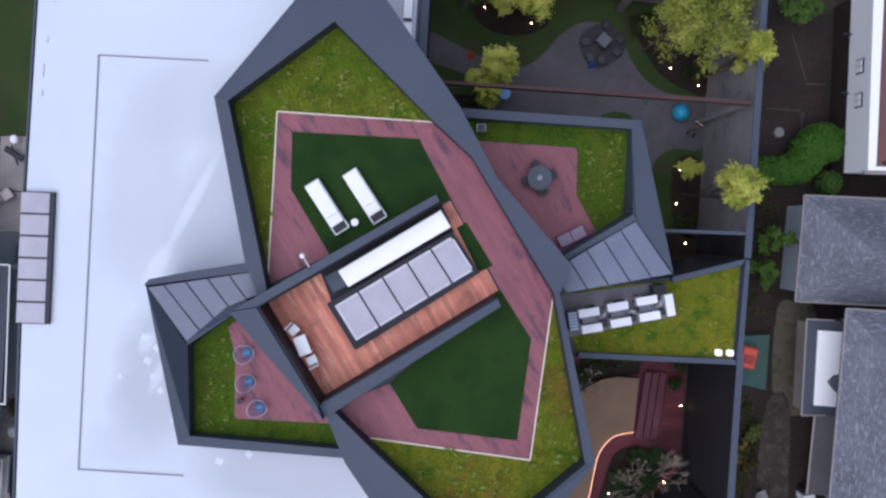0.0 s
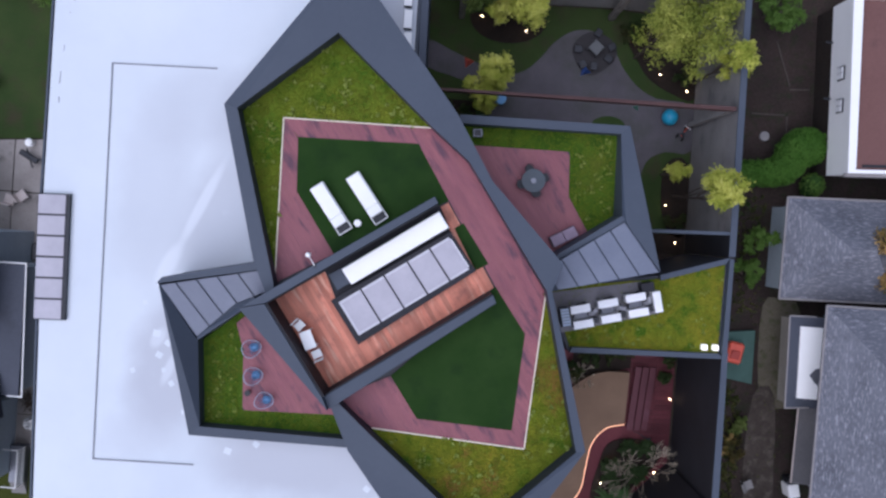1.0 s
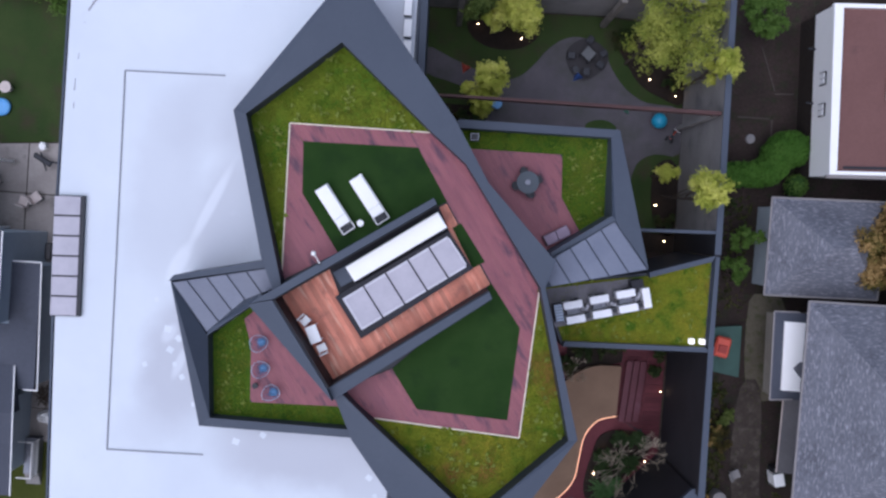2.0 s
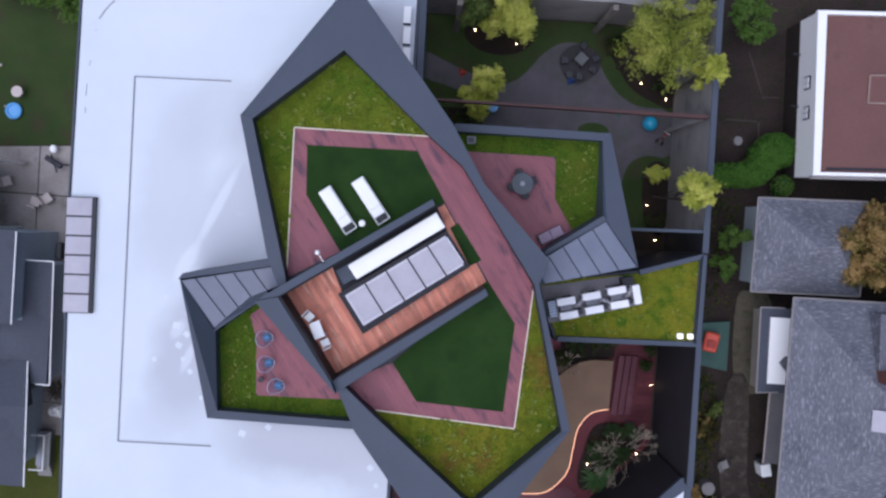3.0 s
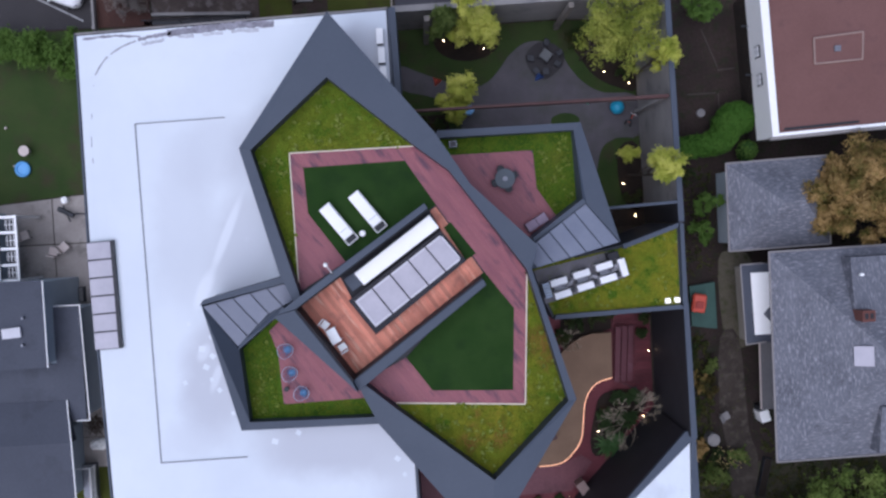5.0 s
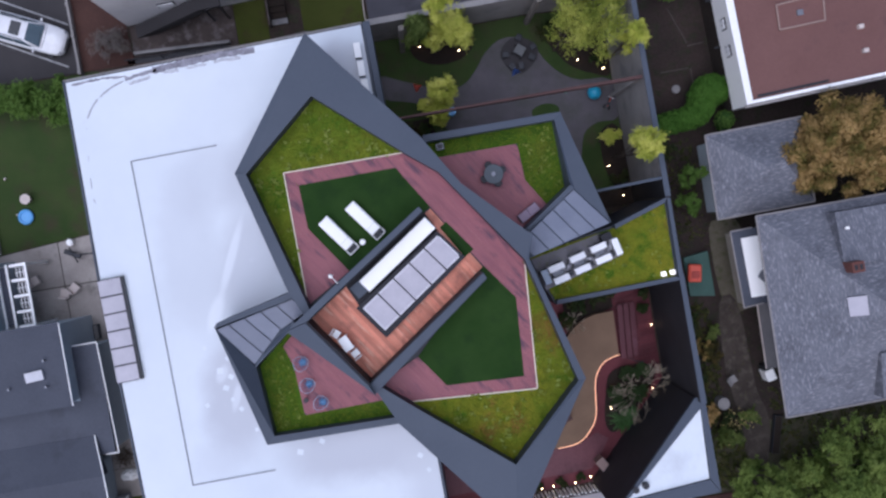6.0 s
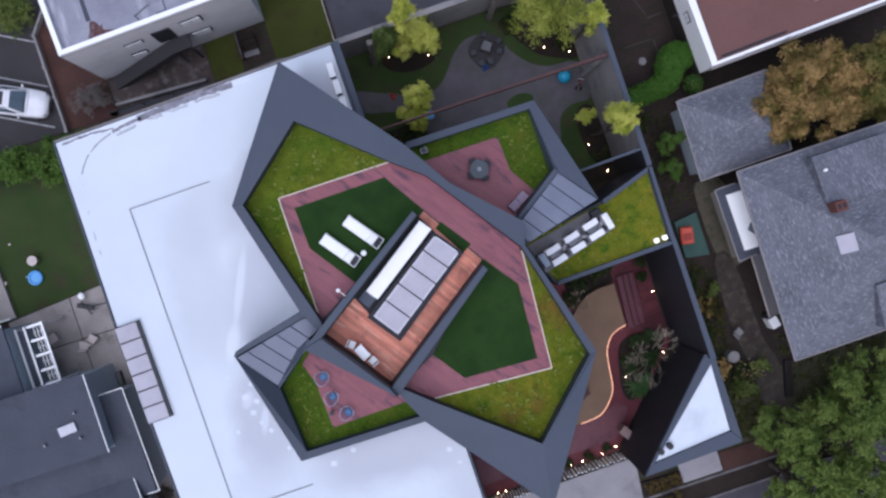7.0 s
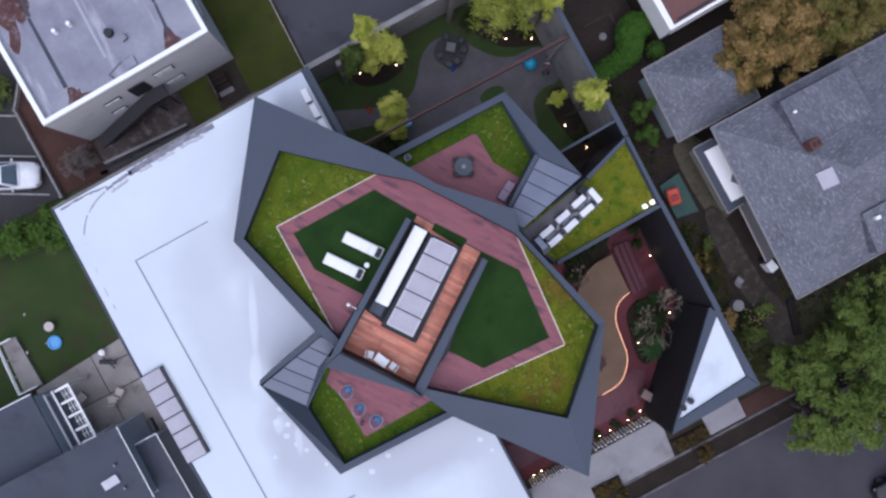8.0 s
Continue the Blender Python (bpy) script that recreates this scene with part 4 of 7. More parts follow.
tufts("sedum_plants", "low sedum plants in yellow and green", [(-9.7, -6.0), (-8.3, -5.0), (-8.2, -9.0), (-3.2, -9.0), (-3.0, -9.7), (-9.6, -9.7)], QZ - 0.02, 1100, 0.055, SEDUM_TUFT, 15)
tufts("pale_sedum", "pale flowering sedum clumps", [(-9.6, -6.2), (-8.4, -5.4), (-8.2, -9.6), (-9.5, -9.6)], QZ - 0.02, 30, 0.15, SEDUM_PALE, 16)
RZ, RT = 7.8, 8.6
r_floor = [(0.9, 4.6), (8.2, 4.8), (8.35, 0.95), (5.7, -1.0), (5.4, -1.2), (2.3, 1.95), (0.8, 4.5)]
tr = low_terrace("east_terrace", "planted terrace with dark zinc parapets beside the garden", [
    [(0.9, 5.0), (8.47, 5.08), (8.09, 4.70), (0.85, 4.62)]], r_floor, RZ, RT)
sheet("green_roof", "green sedum planting on the garden terrace", "green roof", r_floor, RZ - 0.02, SEDUM_GREEN, depth=0.07)
tufts("sedum_plants", "low sedum plants in yellow and green", [(0.9, 4.6), (8.0, 4.7), (8.2, 1.0), (7.2, 0.2), (6.15, 1.8), (6.05, 3.85), (1.4, 3.85)], RZ - 0.02, 1100, 0.055, SEDUM_TUFT, 17)
tufts("pale_sedum", "pale flowering sedum clumps", [(6.2, 4.4), (8.0, 4.6), (8.1, 1.2), (7.2, 0.4), (6.3, 1.8)], RZ - 0.02, 34, 0.15, SEDUM_PALE, 18)


def plane(p, q, r):
    n = (Vector(q) - Vector(p)).cross(Vector(r) - Vector(p))
    return lambda x, y: p[2] - (n.x * (x - p[0]) + n.y * (y - p[1])) / n.z


def sheet_roof(owner, quad, base, first, count, width, along, order=None):
    """Light standing-seam sheets over a sloping quad, with dark raised seams between them."""
    z = plane(*quad[:3])
    plan = [p[:2] for p in (quad if order is None else [quad[i] for i in order])]
    part("roof_base", prism(plan, base, lambda x, y: z(x, y) - 0.05), ZINC, owner, world=True)
    nx, ny = -math.sin(radians(along)), math.cos(radians(along))
    cx, cy = sum(p[0] for p in plan) / len(plan), sum(p[1] for p in plan) / len(plan)
    small = [(p[0] + (cx - p[0]) * 0.03, p[1] + (cy - p[1]) * 0.03) for p in plan]
    for i in range(count):
        s = first + i * width
        piece = cut(cut(small, nx, ny, s + 0.035), -nx, -ny, -(s + width - 0.035))
        if len(piece) > 2:
            part("roof_sheet", prism(piece, lambda x, y: z(x, y) - 0.045, lambda x, y: z(x, y) + 0.02), SHEET, owner, "light grey zinc sheet", world=True)
    return z


SEAM = -55.5
l_quad = [(-11.42, -3.42, 10.0), (-6.97, -2.42, 10.0), (-10.02, -5.74, 8.75), (-8.25, -4.05, 9.3), (-6.7, -3.3, 9.6)]
sheet_roof(tq, l_quad, ROOF, -11.52, 6, 0.83, SEAM, (0, 1, 4, 3, 2))
part("parapet", prism([(-10.0, -5.9), (-9.93, -5.58), (-8.25, -4.06), (-7.5, -3.7), (-7.3, -3.95), (-8.1, -4.42)], QZ - 0.1, lambda x, y: 8.75 if x < -9 else 9.3), ZINC, tq, world=True)
part("parapet", prism([(-11.5, -3.36), (-11.3, -3.08), (-7.02, -2.05), (-6.95, -2.4)], ROOF, 10.12), ZINC, tq, world=True)
part("roof_facet", prism([(-11.45, -3.36), (-9.95, -5.9), (-9.64, -9.75), (-10.1, -10.16)], ROOF,
                         lambda x, y: 10.0 if y > -4 else (8.7 if y > -7 else QT - 0.002)), ZINC, tq, "sloping dark zinc facet", world=True)
r_quad = [(5.2, -2.42, 10.6), (9.85, -1.25, 10.4), (8.36, 0.82, 9.6), (5.53, -1.1, 10.3)]
sheet_roof(tr, r_quad, 6.4, 3.25, 6, 0.83, SEAM)
part("parapet", prism([(5.62, -1.03), (8.34, 0.84), (8.2, 1.06), (5.5, -0.85)], RZ, 9.75), ZINC, tr, world=True)
part("roof_facet", prism([(8.47, 5.08), (8.09, 4.70), (8.22, 1.08), (8.38, 0.8), (9.87, -1.24)], 6.4,
                         lambda x, y: RT - 0.002 if y > 4 else (9.6 if y > 0 else 10.4)), ZINC, tr, "sloping dark zinc facet", world=True)

# green roof over the garden rooms
GZ = 6.7
t = thing("garden_room", "single-storey wing with a planted roof and dark parapet", "building", 10.5, -3.2, 0)
g_plan = [(14.0, -0.5), (14.1, -5.2), (6.85, -5.42), (5.6, -2.5), (10.81, -1.55)]
part("wall", prism(g_plan, 0, GZ - 0.1), ZINC_FACE, t, "dark cladding", world=True)
part("parapet", prism([(14.1, -5.2), (6.87, -5.42), (6.95, -5.17), (13.85, -4.97)], GZ - 0.099, WALLTOP), ZINC, t, world=True)
part("parapet", prism([(14.0, -0.45), (10.81, -1.5), (10.85, -1.75), (13.85, -0.75)], GZ - 0.099, WALLTOP), ZINC, t, world=True)
g_green = [(13.9, -0.8), (13.9, -5.0), (6.9, -5.2), (5.8, -2.5), (10.8, -1.7)]
sheet("green_roof", "sedum roof over the garden rooms", "green roof", g_green, GZ - 0.02, SEDUM_RUST, depth=0.07)
tufts("sedum_plants", "low sedum plants in yellow and green", g_green, GZ - 0.02, 1500, 0.055, SEDUM_TUFT, 19)
tufts("pale_sedum", "pale flowering sedum clumps", g_green, GZ - 0.02, 46, 0.15, SEDUM_PALE, 20)
sheet("roof_walkway", "grey gravel strip under the air units", "walkway", [(5.9, -2.7), (10.02, -1.88), (10.08, -2.32), (10.72, -2.28), (10.97, -3.31), (6.45, -4.56)], GZ + 0.01, GREY_STONE, depth=0.03)

# dirt on the white roof
def dirt_trail(label, pts, width, seed, broken=0.0, ragged=0.35, material=None):
    """Ragged ribbons of dirt along a line, broken into pieces."""
    rg = random.Random(seed)
    line = smooth_loop(pts, 8, closed=False)
    left, right, run = [], [], 0

    def lay():
        if len(left) > 1:
            sheet("roof_dirt", label, "dirt", left + right[::-1], ROOF + 0.028, material or DIRT, depth=0.028)
    for k in range(len(line) - 1):
        d = (Vector(line[k + 1]) - Vector(line[k])).normalized()
        n = Vector((-d.y, d.x))
        if rg.random() < broken:
            lay()
            left, right = [], []
            continue
        p = Vector(line[k])
        a, b = p + n * width * rg.uniform(ragged, 1.0), p - n * width * rg.uniform(ragged, 1.0)
        left.append((a.x, a.y)), right.append((b.x, b.y))
    lay()


dirt_trail("dark dirt line along the roof edge", [(-14.78, 10.8), (-14.2, 10.93), (-13.6, 11.0), (-12.95, 11.08)], 0.13, 1, 0.0, 0.3)
dirt_trail("broad dark dirt band along the roof edge", [(-13.2, 11.06), (-12.2, 11.16), (-11.2, 11.24), (-10.17, 11.3), (-9.2, 11.35), (-8.4, 11.36), (-7.42, 11.34)], 0.22, 2, 0.0, 0.6)
dirt_trail("faint grey smear beside the dirt band", [(-14.6, 10.55), (-13.2, 10.78), (-11.6, 10.93), (-9.8, 11.02), (-8.2, 11.06)], 0.13, 6, 0.1, 0.15, DIRT_FAINT)
dirt_trail("dark dirt at the roof corner", [(-17.7, 10.95), (-17.2, 11.0), (-16.68, 11.05), (-15.7, 11.05), (-14.6, 10.98)], 0.09, 3, 0.0, 0.2)
dirt_trail("broken arc of dark dirt on the white roof", [(-14.9, 10.75), (-15.6, 10.5), (-16.38, 10.04), (-16.86, 9.53), (-17.19, 8.99)], 0.06, 4, 0.05, 0.3, DIRT_ARC)
dirt_trail("faint broken dirt along the roof edge", [(-17.3, 8.5), (-17.41, 7.71), (-17.6, 5.47), (-17.5, 3.19), (-17.3, 1.2)], 0.035, 5, 0.5, 0.1, DIRT_FAINT)

# boundary walls
wall = thing("boundary_wall", "tall garden wall with a dark coping", "wall", 14, 4, 0, kind="structure")
part("wall_run", prism([(13.70, 12.4), (13.93, 12.4), (14.18, 0.7), (13.925, 0.7)], 0, WALLTOP - 0.05), CONCRETE, wall, "pale concrete wall", world=True)
part("wall_run", prism([(13.925, 0.69), (14.18, 0.69), (14.2, -0.45), (13.95, -0.45)], 0, WALLTOP - 0.05), WALL_DARK, wall, "black-clad wall", world=True)
part("coping", prism([(13.66, 12.5), (13.96, 12.5), (14.24, -0.4), (13.93, -0.4)], WALLTOP - 0.05, WALLTOP + 0.02), ZINC, wall, world=True)
part("wall_run", prism([(14.05, -5.2), (14.25, -5.2), (14.4, -12.3), (14.1, -12.3)], 0, WALLTOP - 0.05), WALL_DARK, wall, "black-clad wall", world=True)
part("coping", prism([(14.0, -4.9), (14.28, -4.9), (14.45, -12.4), (14.12, -12.4)], WALLTOP - 0.05, WALLTOP + 0.02), ZINC, wall, world=True)
part("wall_run", prism([(14.0, -0.5), (14.0, -5.0), (14.25, -5.0), (14.2, -0.5)], 0, WALLTOP), ZINC, wall, world=True)
wall = thing("boundary_wall", "pale concrete wall at the head of the garden", "wall", 6, 12, 0, kind="structure")
part("wall_run", prism([(-1.2, 12.25), (9, 12.5), (13.69, 12.3), (13.69, 12.55), (9, 12.75), (-1.2, 12.5)], 0, 4.6), CONCRETE, wall, world=True)
part("coping", prism([(-1.2, 12.2), (9, 12.45), (13.65, 12.25), (13.65, 12.6), (9, 12.8), (-1.2, 12.55)], 4.6, 4.68), CONCRETE, wall, world=True)
part("wall_run", prism([(-1.3, 11.9), (-0.95, 11.9), (-0.8, 5.1), (-1.15, 5.1)], 0, WALLTOP), ZINC, wall, world=True)
for x, y, h in ((0.75, 11.4, 6.3), (8.85, 11.95, 5.6)):
    t = thing("wall_pier", "slim pale concrete pier at the garden wall", "pier", x, y, 0, 3, "wall piers")
    part("shaft", box(bmesh.new(), 0, 0, h / 2, 0.3, 0.3, h), PIER, t, bevel=0.02)
t = thing("garden_beam", "long red timber beam spanning the garden", "beam", 7, 6.4, 6.6)
part("beam", prism([(-1.0, 6.26), (13.72, 6.4), (13.72, 6.56), (-1.0, 6.36)], 6.45, 6.85), TIMBER, t, world=True, bevel=0.01)
part("cap", prism([(-1.0, 6.26), (13.72, 6.4), (13.72, 6.58), (-1.0, 6.37)], 6.86, 6.9), TIMBER, t, world=True)
part("post", prism([(13.5, 6.38), (13.7, 6.38), (13.7, 6.62), (13.5, 6.62)], 0.0, 6.44), CONCRETE, t, world=True)
t = thing("short_beam", "slim grey beam between building and wall", "beam", 12, 0.6, 6.8)
part("beam", prism([(9.2, 0.42), (13.95, 0.6), (13.95, 0.76), (9.2, 0.56)], 6.6, 6.95), ZINC, t, world=True, bevel=0.01)

# street-side lodge with the white triangular roof
t = thing("street_lodge", "wedge-shaped black lodge with a white roof", "building", 12.5, -15.5, 0)
lodge = [(13.95, -12.1), (14.5, -12.1), (14.62, -17.7), (8.4, -17.9)]
part("wall", prism(lodge, 0, 6.35), WALL_DARK, t, "black cladding", world=True)
part("roof", prism([(14.2, -12.75), (14.1, -16.9), (9.2, -17.3)], 6.351, 6.42), MEMBRANE, t, "white roof membrane", world=True)
part("parapet", prism([(14.02, -12.1), (14.5, -12.1), (14.62, -17.7), (14.13, -16.9), (14.22, -12.75)], 6.351, 6.6), ZINC, t, world=True)
part("parapet", prism([(14.6, -17.72), (8.4, -17.9), (9.15, -17.33), (14.1, -16.92)], 6.351, 6.6), ZINC, t, world=True)
part("parapet", prism([(13.95, -12.1), (14.03, -12.1), (14.2, -12.7), (9.2, -17.28), (8.4, -17.88)], 6.351, 6.597), ZINC, t, world=True)
for x, y in ((10.35, -16.6), (9.75, -16.75)):
    part("roof_vent", rod(bmesh.new(), (x, y, 6.42), (x, y, 6.7), 0.2, 0.2, 14), DARK, t, "round dark vent", world=True)


# ---- furniture on the terraces ----
AX = 34.5   # the sun deck's long axis, in degrees


def lounger(label, x, y, turn):
    t = thing("sun_lounger", label, "lounger", x, y, TERRACE + 0.03, turn, "sun loungers on the turf")
    bm = bmesh.new()
    for yy in (-0.3, 0.3):
        rod(bm, (-1.12, yy, 0.3), (1.12, yy, 0.3), 0.025)
    for xx in (-1.12, 1.12):
        rod(bm, (xx, -0.3, 0.3), (xx, 0.3, 0.3), 0.025)
    part("frame", bm, WHITE, t, "white tubular frame")
    part("mattress", box(bmesh.new(), -0.36, 0, 0.38, 1.5, 0.58, 0.11), CUSHION, t, "plain white mattress", bevel=0.03)
    part("head_cushion", box(bmesh.new(), 0.60, 0, 0.41, 0.40, 0.57, 0.13, 0, (0, -8)), CUSHION, t, bevel=0.03)
    part("sling", box(bmesh.new(), 0.94, 0, 0.3, 0.3, 0.54, 0.02), DARK, t, "black mesh sling")
    for xx in (-0.95, 0.95):
        for yy in (-0.27, 0.27):
            part("leg", rod(bmesh.new(), (xx, yy, 0), (xx, yy, 0.3), 0.02), WHITE, t)
    return t


lounger("white cushioned sun lounger on dark turf", -4.2, 0.38, -53)
lounger("white cushioned sun lounger on dark turf near the wall", -2.75, 0.92, -53)
t = thing("side_table", "small round white table between the loungers", "table", -3.06, -0.14, TERRACE + 0.03)
part("top", rod(bmesh.new(), (0, 0, 0.44), (0, 0, 0.48), 0.15, 0.15, 24), WHITE, t, bevel=0.008)
part("stem", rod(bmesh.new(), (0, 0, 0.02), (0, 0, 0.44), 0.025), GREY_METAL, t)
part("foot", rod(bmesh.new(), (0, 0, 0), (0, 0, 0.025), 0.12, 0.12, 20), GREY_METAL, t)
t = thing("wall_lamp", "white globe lamp on a slanting arm over the deck wall", "lamp", -4.52, -1.94, 12.6)
part("plate", box(bmesh.new(), 0, 0, 0.015, 0.14, 0.14, 0.03, AX), DARK, t)
part("arm", rod(bmesh.new(), (0, 0, 0.02), (-0.25, 0.38, 0.1), 0.02), WHITE, t, "slim white arm")
part("shade", ball(bmesh.new(), -0.27, 0.41, 0.12, 0.11), WHITE, t, "white globe shade", smooth=True)


def deck_chair(x, y, turn):
    t = thing("deck_chair", "white armless chair on the timber deck", "chair", x, y, TERRACE + 0.045, turn, "white chairs at the deck table")
    part("seat", box(bmesh.new(), 0.02, 0, 0.43, 0.34, 0.41, 0.05), CUSHION, t, "plain white seat", bevel=0.015)
    part("backrest", box(bmesh.new(), -0.235, 0, 0.66, 0.035, 0.42, 0.2, 0, (0, -10)), WHITE, t, "narrow white back rail", bevel=0.01)
    for b in (-0.17, 0.17):
        part("back_post", rod(bmesh.new(), (-0.14, b, 0.43), (-0.235, b, 0.6), 0.014), WHITE, t)
    for a in (-0.12, 0.15):
        for b in (-0.17, 0.17):
            part("leg", rod(bmesh.new(), (a, b, 0), (a, b, 0.41), 0.016), GREY_METAL, t)


deck_chair(-5.15, -4.54, -41)
deck_chair(-4.33, -5.69, 119)
t = thing("deck_table", "square white table on the timber deck", "table", -4.715, -5.08, TERRACE + 0.045, AX - 9.5)
part("top", box(bmesh.new(), 0, 0, 0.73, 0.50, 0.78, 0.04), WHITE, t, bevel=0.012)
for a in (-0.21, 0.21):
    for b in (-0.34, 0.34):
        part("leg", box(bmesh.new(), a, b, 0.355, 0.04, 0.04, 0.71), WHITE, t)


def cord_chair(x, y, turn):
    t = thing("cord_chair", "round blue cord chair with a pale hoop frame", "chair", x, y, QZ + 0.04, turn, "blue cord chairs")
    hoop = [(0.37 * math.cos(a), 0.39 * math.sin(a) * (1 - 0.18 * math.cos(a)), 0.62 - 0.28 * math.cos(a)) for a in (k * math.pi / 12 for k in range(24))]
    part("hoop", tube_path(bmesh.new(), hoop, 0.017, True), HOOP, t, "pale blue tube hoop")
    bm = bmesh.new()
    for k in range(24):
        p = Vector(hoop[k])
        mid = Vector((p.x * 0.5 + 0.02, p.y * 0.5, 0.34 + 0.1 * abs(p.y)))
        rod(bm, p, mid, 0.010, 0.010, 4), rod(bm, mid, (0.06, 0, 0.27), 0.010, 0.010, 4)
    part("cords", bm, CORD, t, "blue cords")
    part("seat_pad", rod(bmesh.new(), (0.06, 0, 0.27), (0.06, 0, 0.31), 0.2, 0.17, 16), CORD, t, "blue seat pad")
    for a in (0.6, 2.7, 4.3):
        part("leg", rod(bmesh.new(), (0.1 * math.cos(a), 0.1 * math.sin(a), 0.3), (0.33 * math.cos(a), 0.33 * math.sin(a), 0), 0.014), GREY_METAL, t)


cord_chair(-7.61, -6.12, 15)
cord_chair(-7.45, -7.35, 5)
cord_chair(-6.89, -8.42, -20)
t = thing("flower_pot", "small dark plant pot beside a chair", "pot", -7.72, -8.2, QZ + 0.04)
part("pot", rod(bmesh.new(), (0, 0, 0), (0, 0, 0.3), 0.1, 0.14, 14), DARK, t)

t = thing("round_table", "round dark glass table on the mauve deck", "table", 4.37, 2.33, RZ + 0.04)
part("top", rod(bmesh.new(), (0, 0, 0.70), (0, 0, 0.74), 0.53, 0.53, 36), TEAL, t, "dark blue-green glass top", bevel=0.01)
part("hub", rod(bmesh.new(), (0, 0, 0.74), (0, 0, 0.78), 0.14, 0.12, 20), GREY_METAL, t, "pale centre disc")
part("column", rod(bmesh.new(), (0, 0, 0), (0, 0, 0.70), 0.06), DARK, t)
part("foot", rod(bmesh.new(), (0, 0, 0), (0, 0, 0.03), 0.3, 0.3, 24), DARK, t)
for a in (20, 110, 200, 290):
    r = radians(a)
    c = thing("terrace_chair", "dark wire chair drawn up to the round table", "chair", 4.37 + 0.54 * math.cos(r), 2.33 + 0.54 * math.sin(r), RZ + 0.04, a, "chairs round the glass table")
    part("seat", rod(bmesh.new(), (0, 0, 0.42), (0, 0, 0.45), 0.21, 0.21, 18), DARK, c)
    back = [(0.22 * math.cos(k), 0.22 * math.sin(k), 0.72) for k in np.linspace(-1.2, 1.2, 9)]
    part("backrest", tube_path(bmesh.new(), back, 0.015), DARK, c)
    for k in (-0.9, 0.9, 2.3, -2.3):
        part("leg", rod(bmesh.new(), (0.19 * math.cos(k), 0.19 * math.sin(k), 0), (0.19 * math.cos(k), 0.19 * math.sin(k), 0.72 if abs(k) < 1 else 0.42), 0.012), DARK, c)
t = thing("outdoor_sofa", "mauve-grey outdoor sofa against the roof edge", "sofa", 5.98, -0.05, RZ + 0.04, 30)
part("base", box(bmesh.new(), 0, 0, 0.17, 1.25, 0.5, 0.3), DARK, t, bevel=0.02)
for xx in (-0.31, 0.31):
    part("cushion", box(bmesh.new(), xx, 0.0, 0.39, 0.6, 0.5, 0.14), MAUVE, t, bevel=0.03)
t = thing("air_unit", "small grey air unit on the sedum", "air unit", 1.75, 4.3, RZ - 0.02, 4)
part("body", box(bmesh.new(), 0, 0, 0.2, 0.42, 0.36, 0.4), GREY_METAL, t, bevel=0.02)
part("grille", box(bmesh.new(), 0, 0, 0.415, 0.3, 0.26, 0.02), DARK, t)

# air units on the low green roof
DT = 14.0


def air_unit(label, x, y, turn, length=0.9, depth=0.34, casing=None):
    u = thing("air_unit", label, "air unit", x, y, GZ + 0.01, turn, "outdoor air units on the green roof")
    part("casing", box(bmesh.new(), 0, 0, 0.47, length, depth, 0.70), casing or ENAMEL, u, "white enamelled casing", bevel=0.015)
    part("lid", box(bmesh.new(), 0, 0, 0.832, length + 0.02, depth + 0.02, 0.022), casing or ENAMEL, u, bevel=0.008)
    part("fan_grille", rod(bmesh.new(), (-0.14, -depth / 2 - 0.02, 0.48), (-0.14, -depth / 2 + 0.02, 0.48), 0.26, 0.26, 20), DARK, u, "round dark fan grille")
    part("service_cover", box(bmesh.new(), length / 2 + 0.015, 0.02, 0.35, 0.05, 0.16, 0.34), GREY_METAL, u, "small grey valve cover", bevel=0.008)
    for a in (-0.3, 0.3):
        part("foot", box(bmesh.new(), a, 0, 0.06, 0.09, depth + 0.08, 0.12), DARK, u, "black rubber foot")


def pipe_run(x, y, turn, bend):
    p = thing("pipe_run", "pale lagged pipes bent between the air units", "pipes", x, y, GZ + 0.01, turn, "lagged pipes")
    for k in (-1, 1):
        line = smooth_loop([(-0.26, 0.05 * k, 0.3), (-0.1, 0.05 * k, 0.55), (0.03, 0.05 * k + 0.08 * bend, 0.58), (0.14, 0.05 * k + 0.16 * bend, 0.5), (0.24, 0.05 * k + 0.18 * bend, 0.22)], 3, closed=False)
        part("pipe", tube_path(bmesh.new(), line, 0.028), PANE_RIM, p)
    part("saddle", box(bmesh.new(), 0.0, 0.04 * bend, 0.26, 0.05, 0.24, 0.5), GREY_METAL, p)


for i in range(3):
    cx, cy = 7.22 + 1.25 * i, -3.66 + 0.361 * i
    t = thing("pipe_tray", "slatted grey pipe tray between two air units", "tray", cx, cy, GZ + 0.01, DT, "pipe trays")
    for k in range(4):
        part("slat", box(bmesh.new(), 0, -0.105 + 0.07 * k, 0.42, 0.62, 0.05, 0.03), GREY_METAL, t)
    for a in (-0.27, 0.27):
        part("leg", box(bmesh.new(), a, 0, 0.2, 0.04, 0.26, 0.4), DARK, t)
    air_unit("white outdoor air unit in a double row", cx - 0.10, cy + 0.345, DT + 180)
    air_unit("white outdoor air unit in a double row", cx + 0.10, cy - 0.345, DT)
    pipe_run(cx + 0.62, cy + 0.19, DT + 12 * i, -1 if i == 1 else 1)
    t = thing("cable_box", "small grey switch box between the air units", "box", cx + 0.72, cy - 0.14, GZ + 0.01, DT, "switch boxes")
    part("body", box(bmesh.new(), 0, 0, 0.3, 0.2, 0.24, 0.6), GREY_METAL, t, bevel=0.015)
    part("lid", box(bmesh.new(), 0, 0, 0.61, 0.22, 0.26, 0.02), DARK, t)
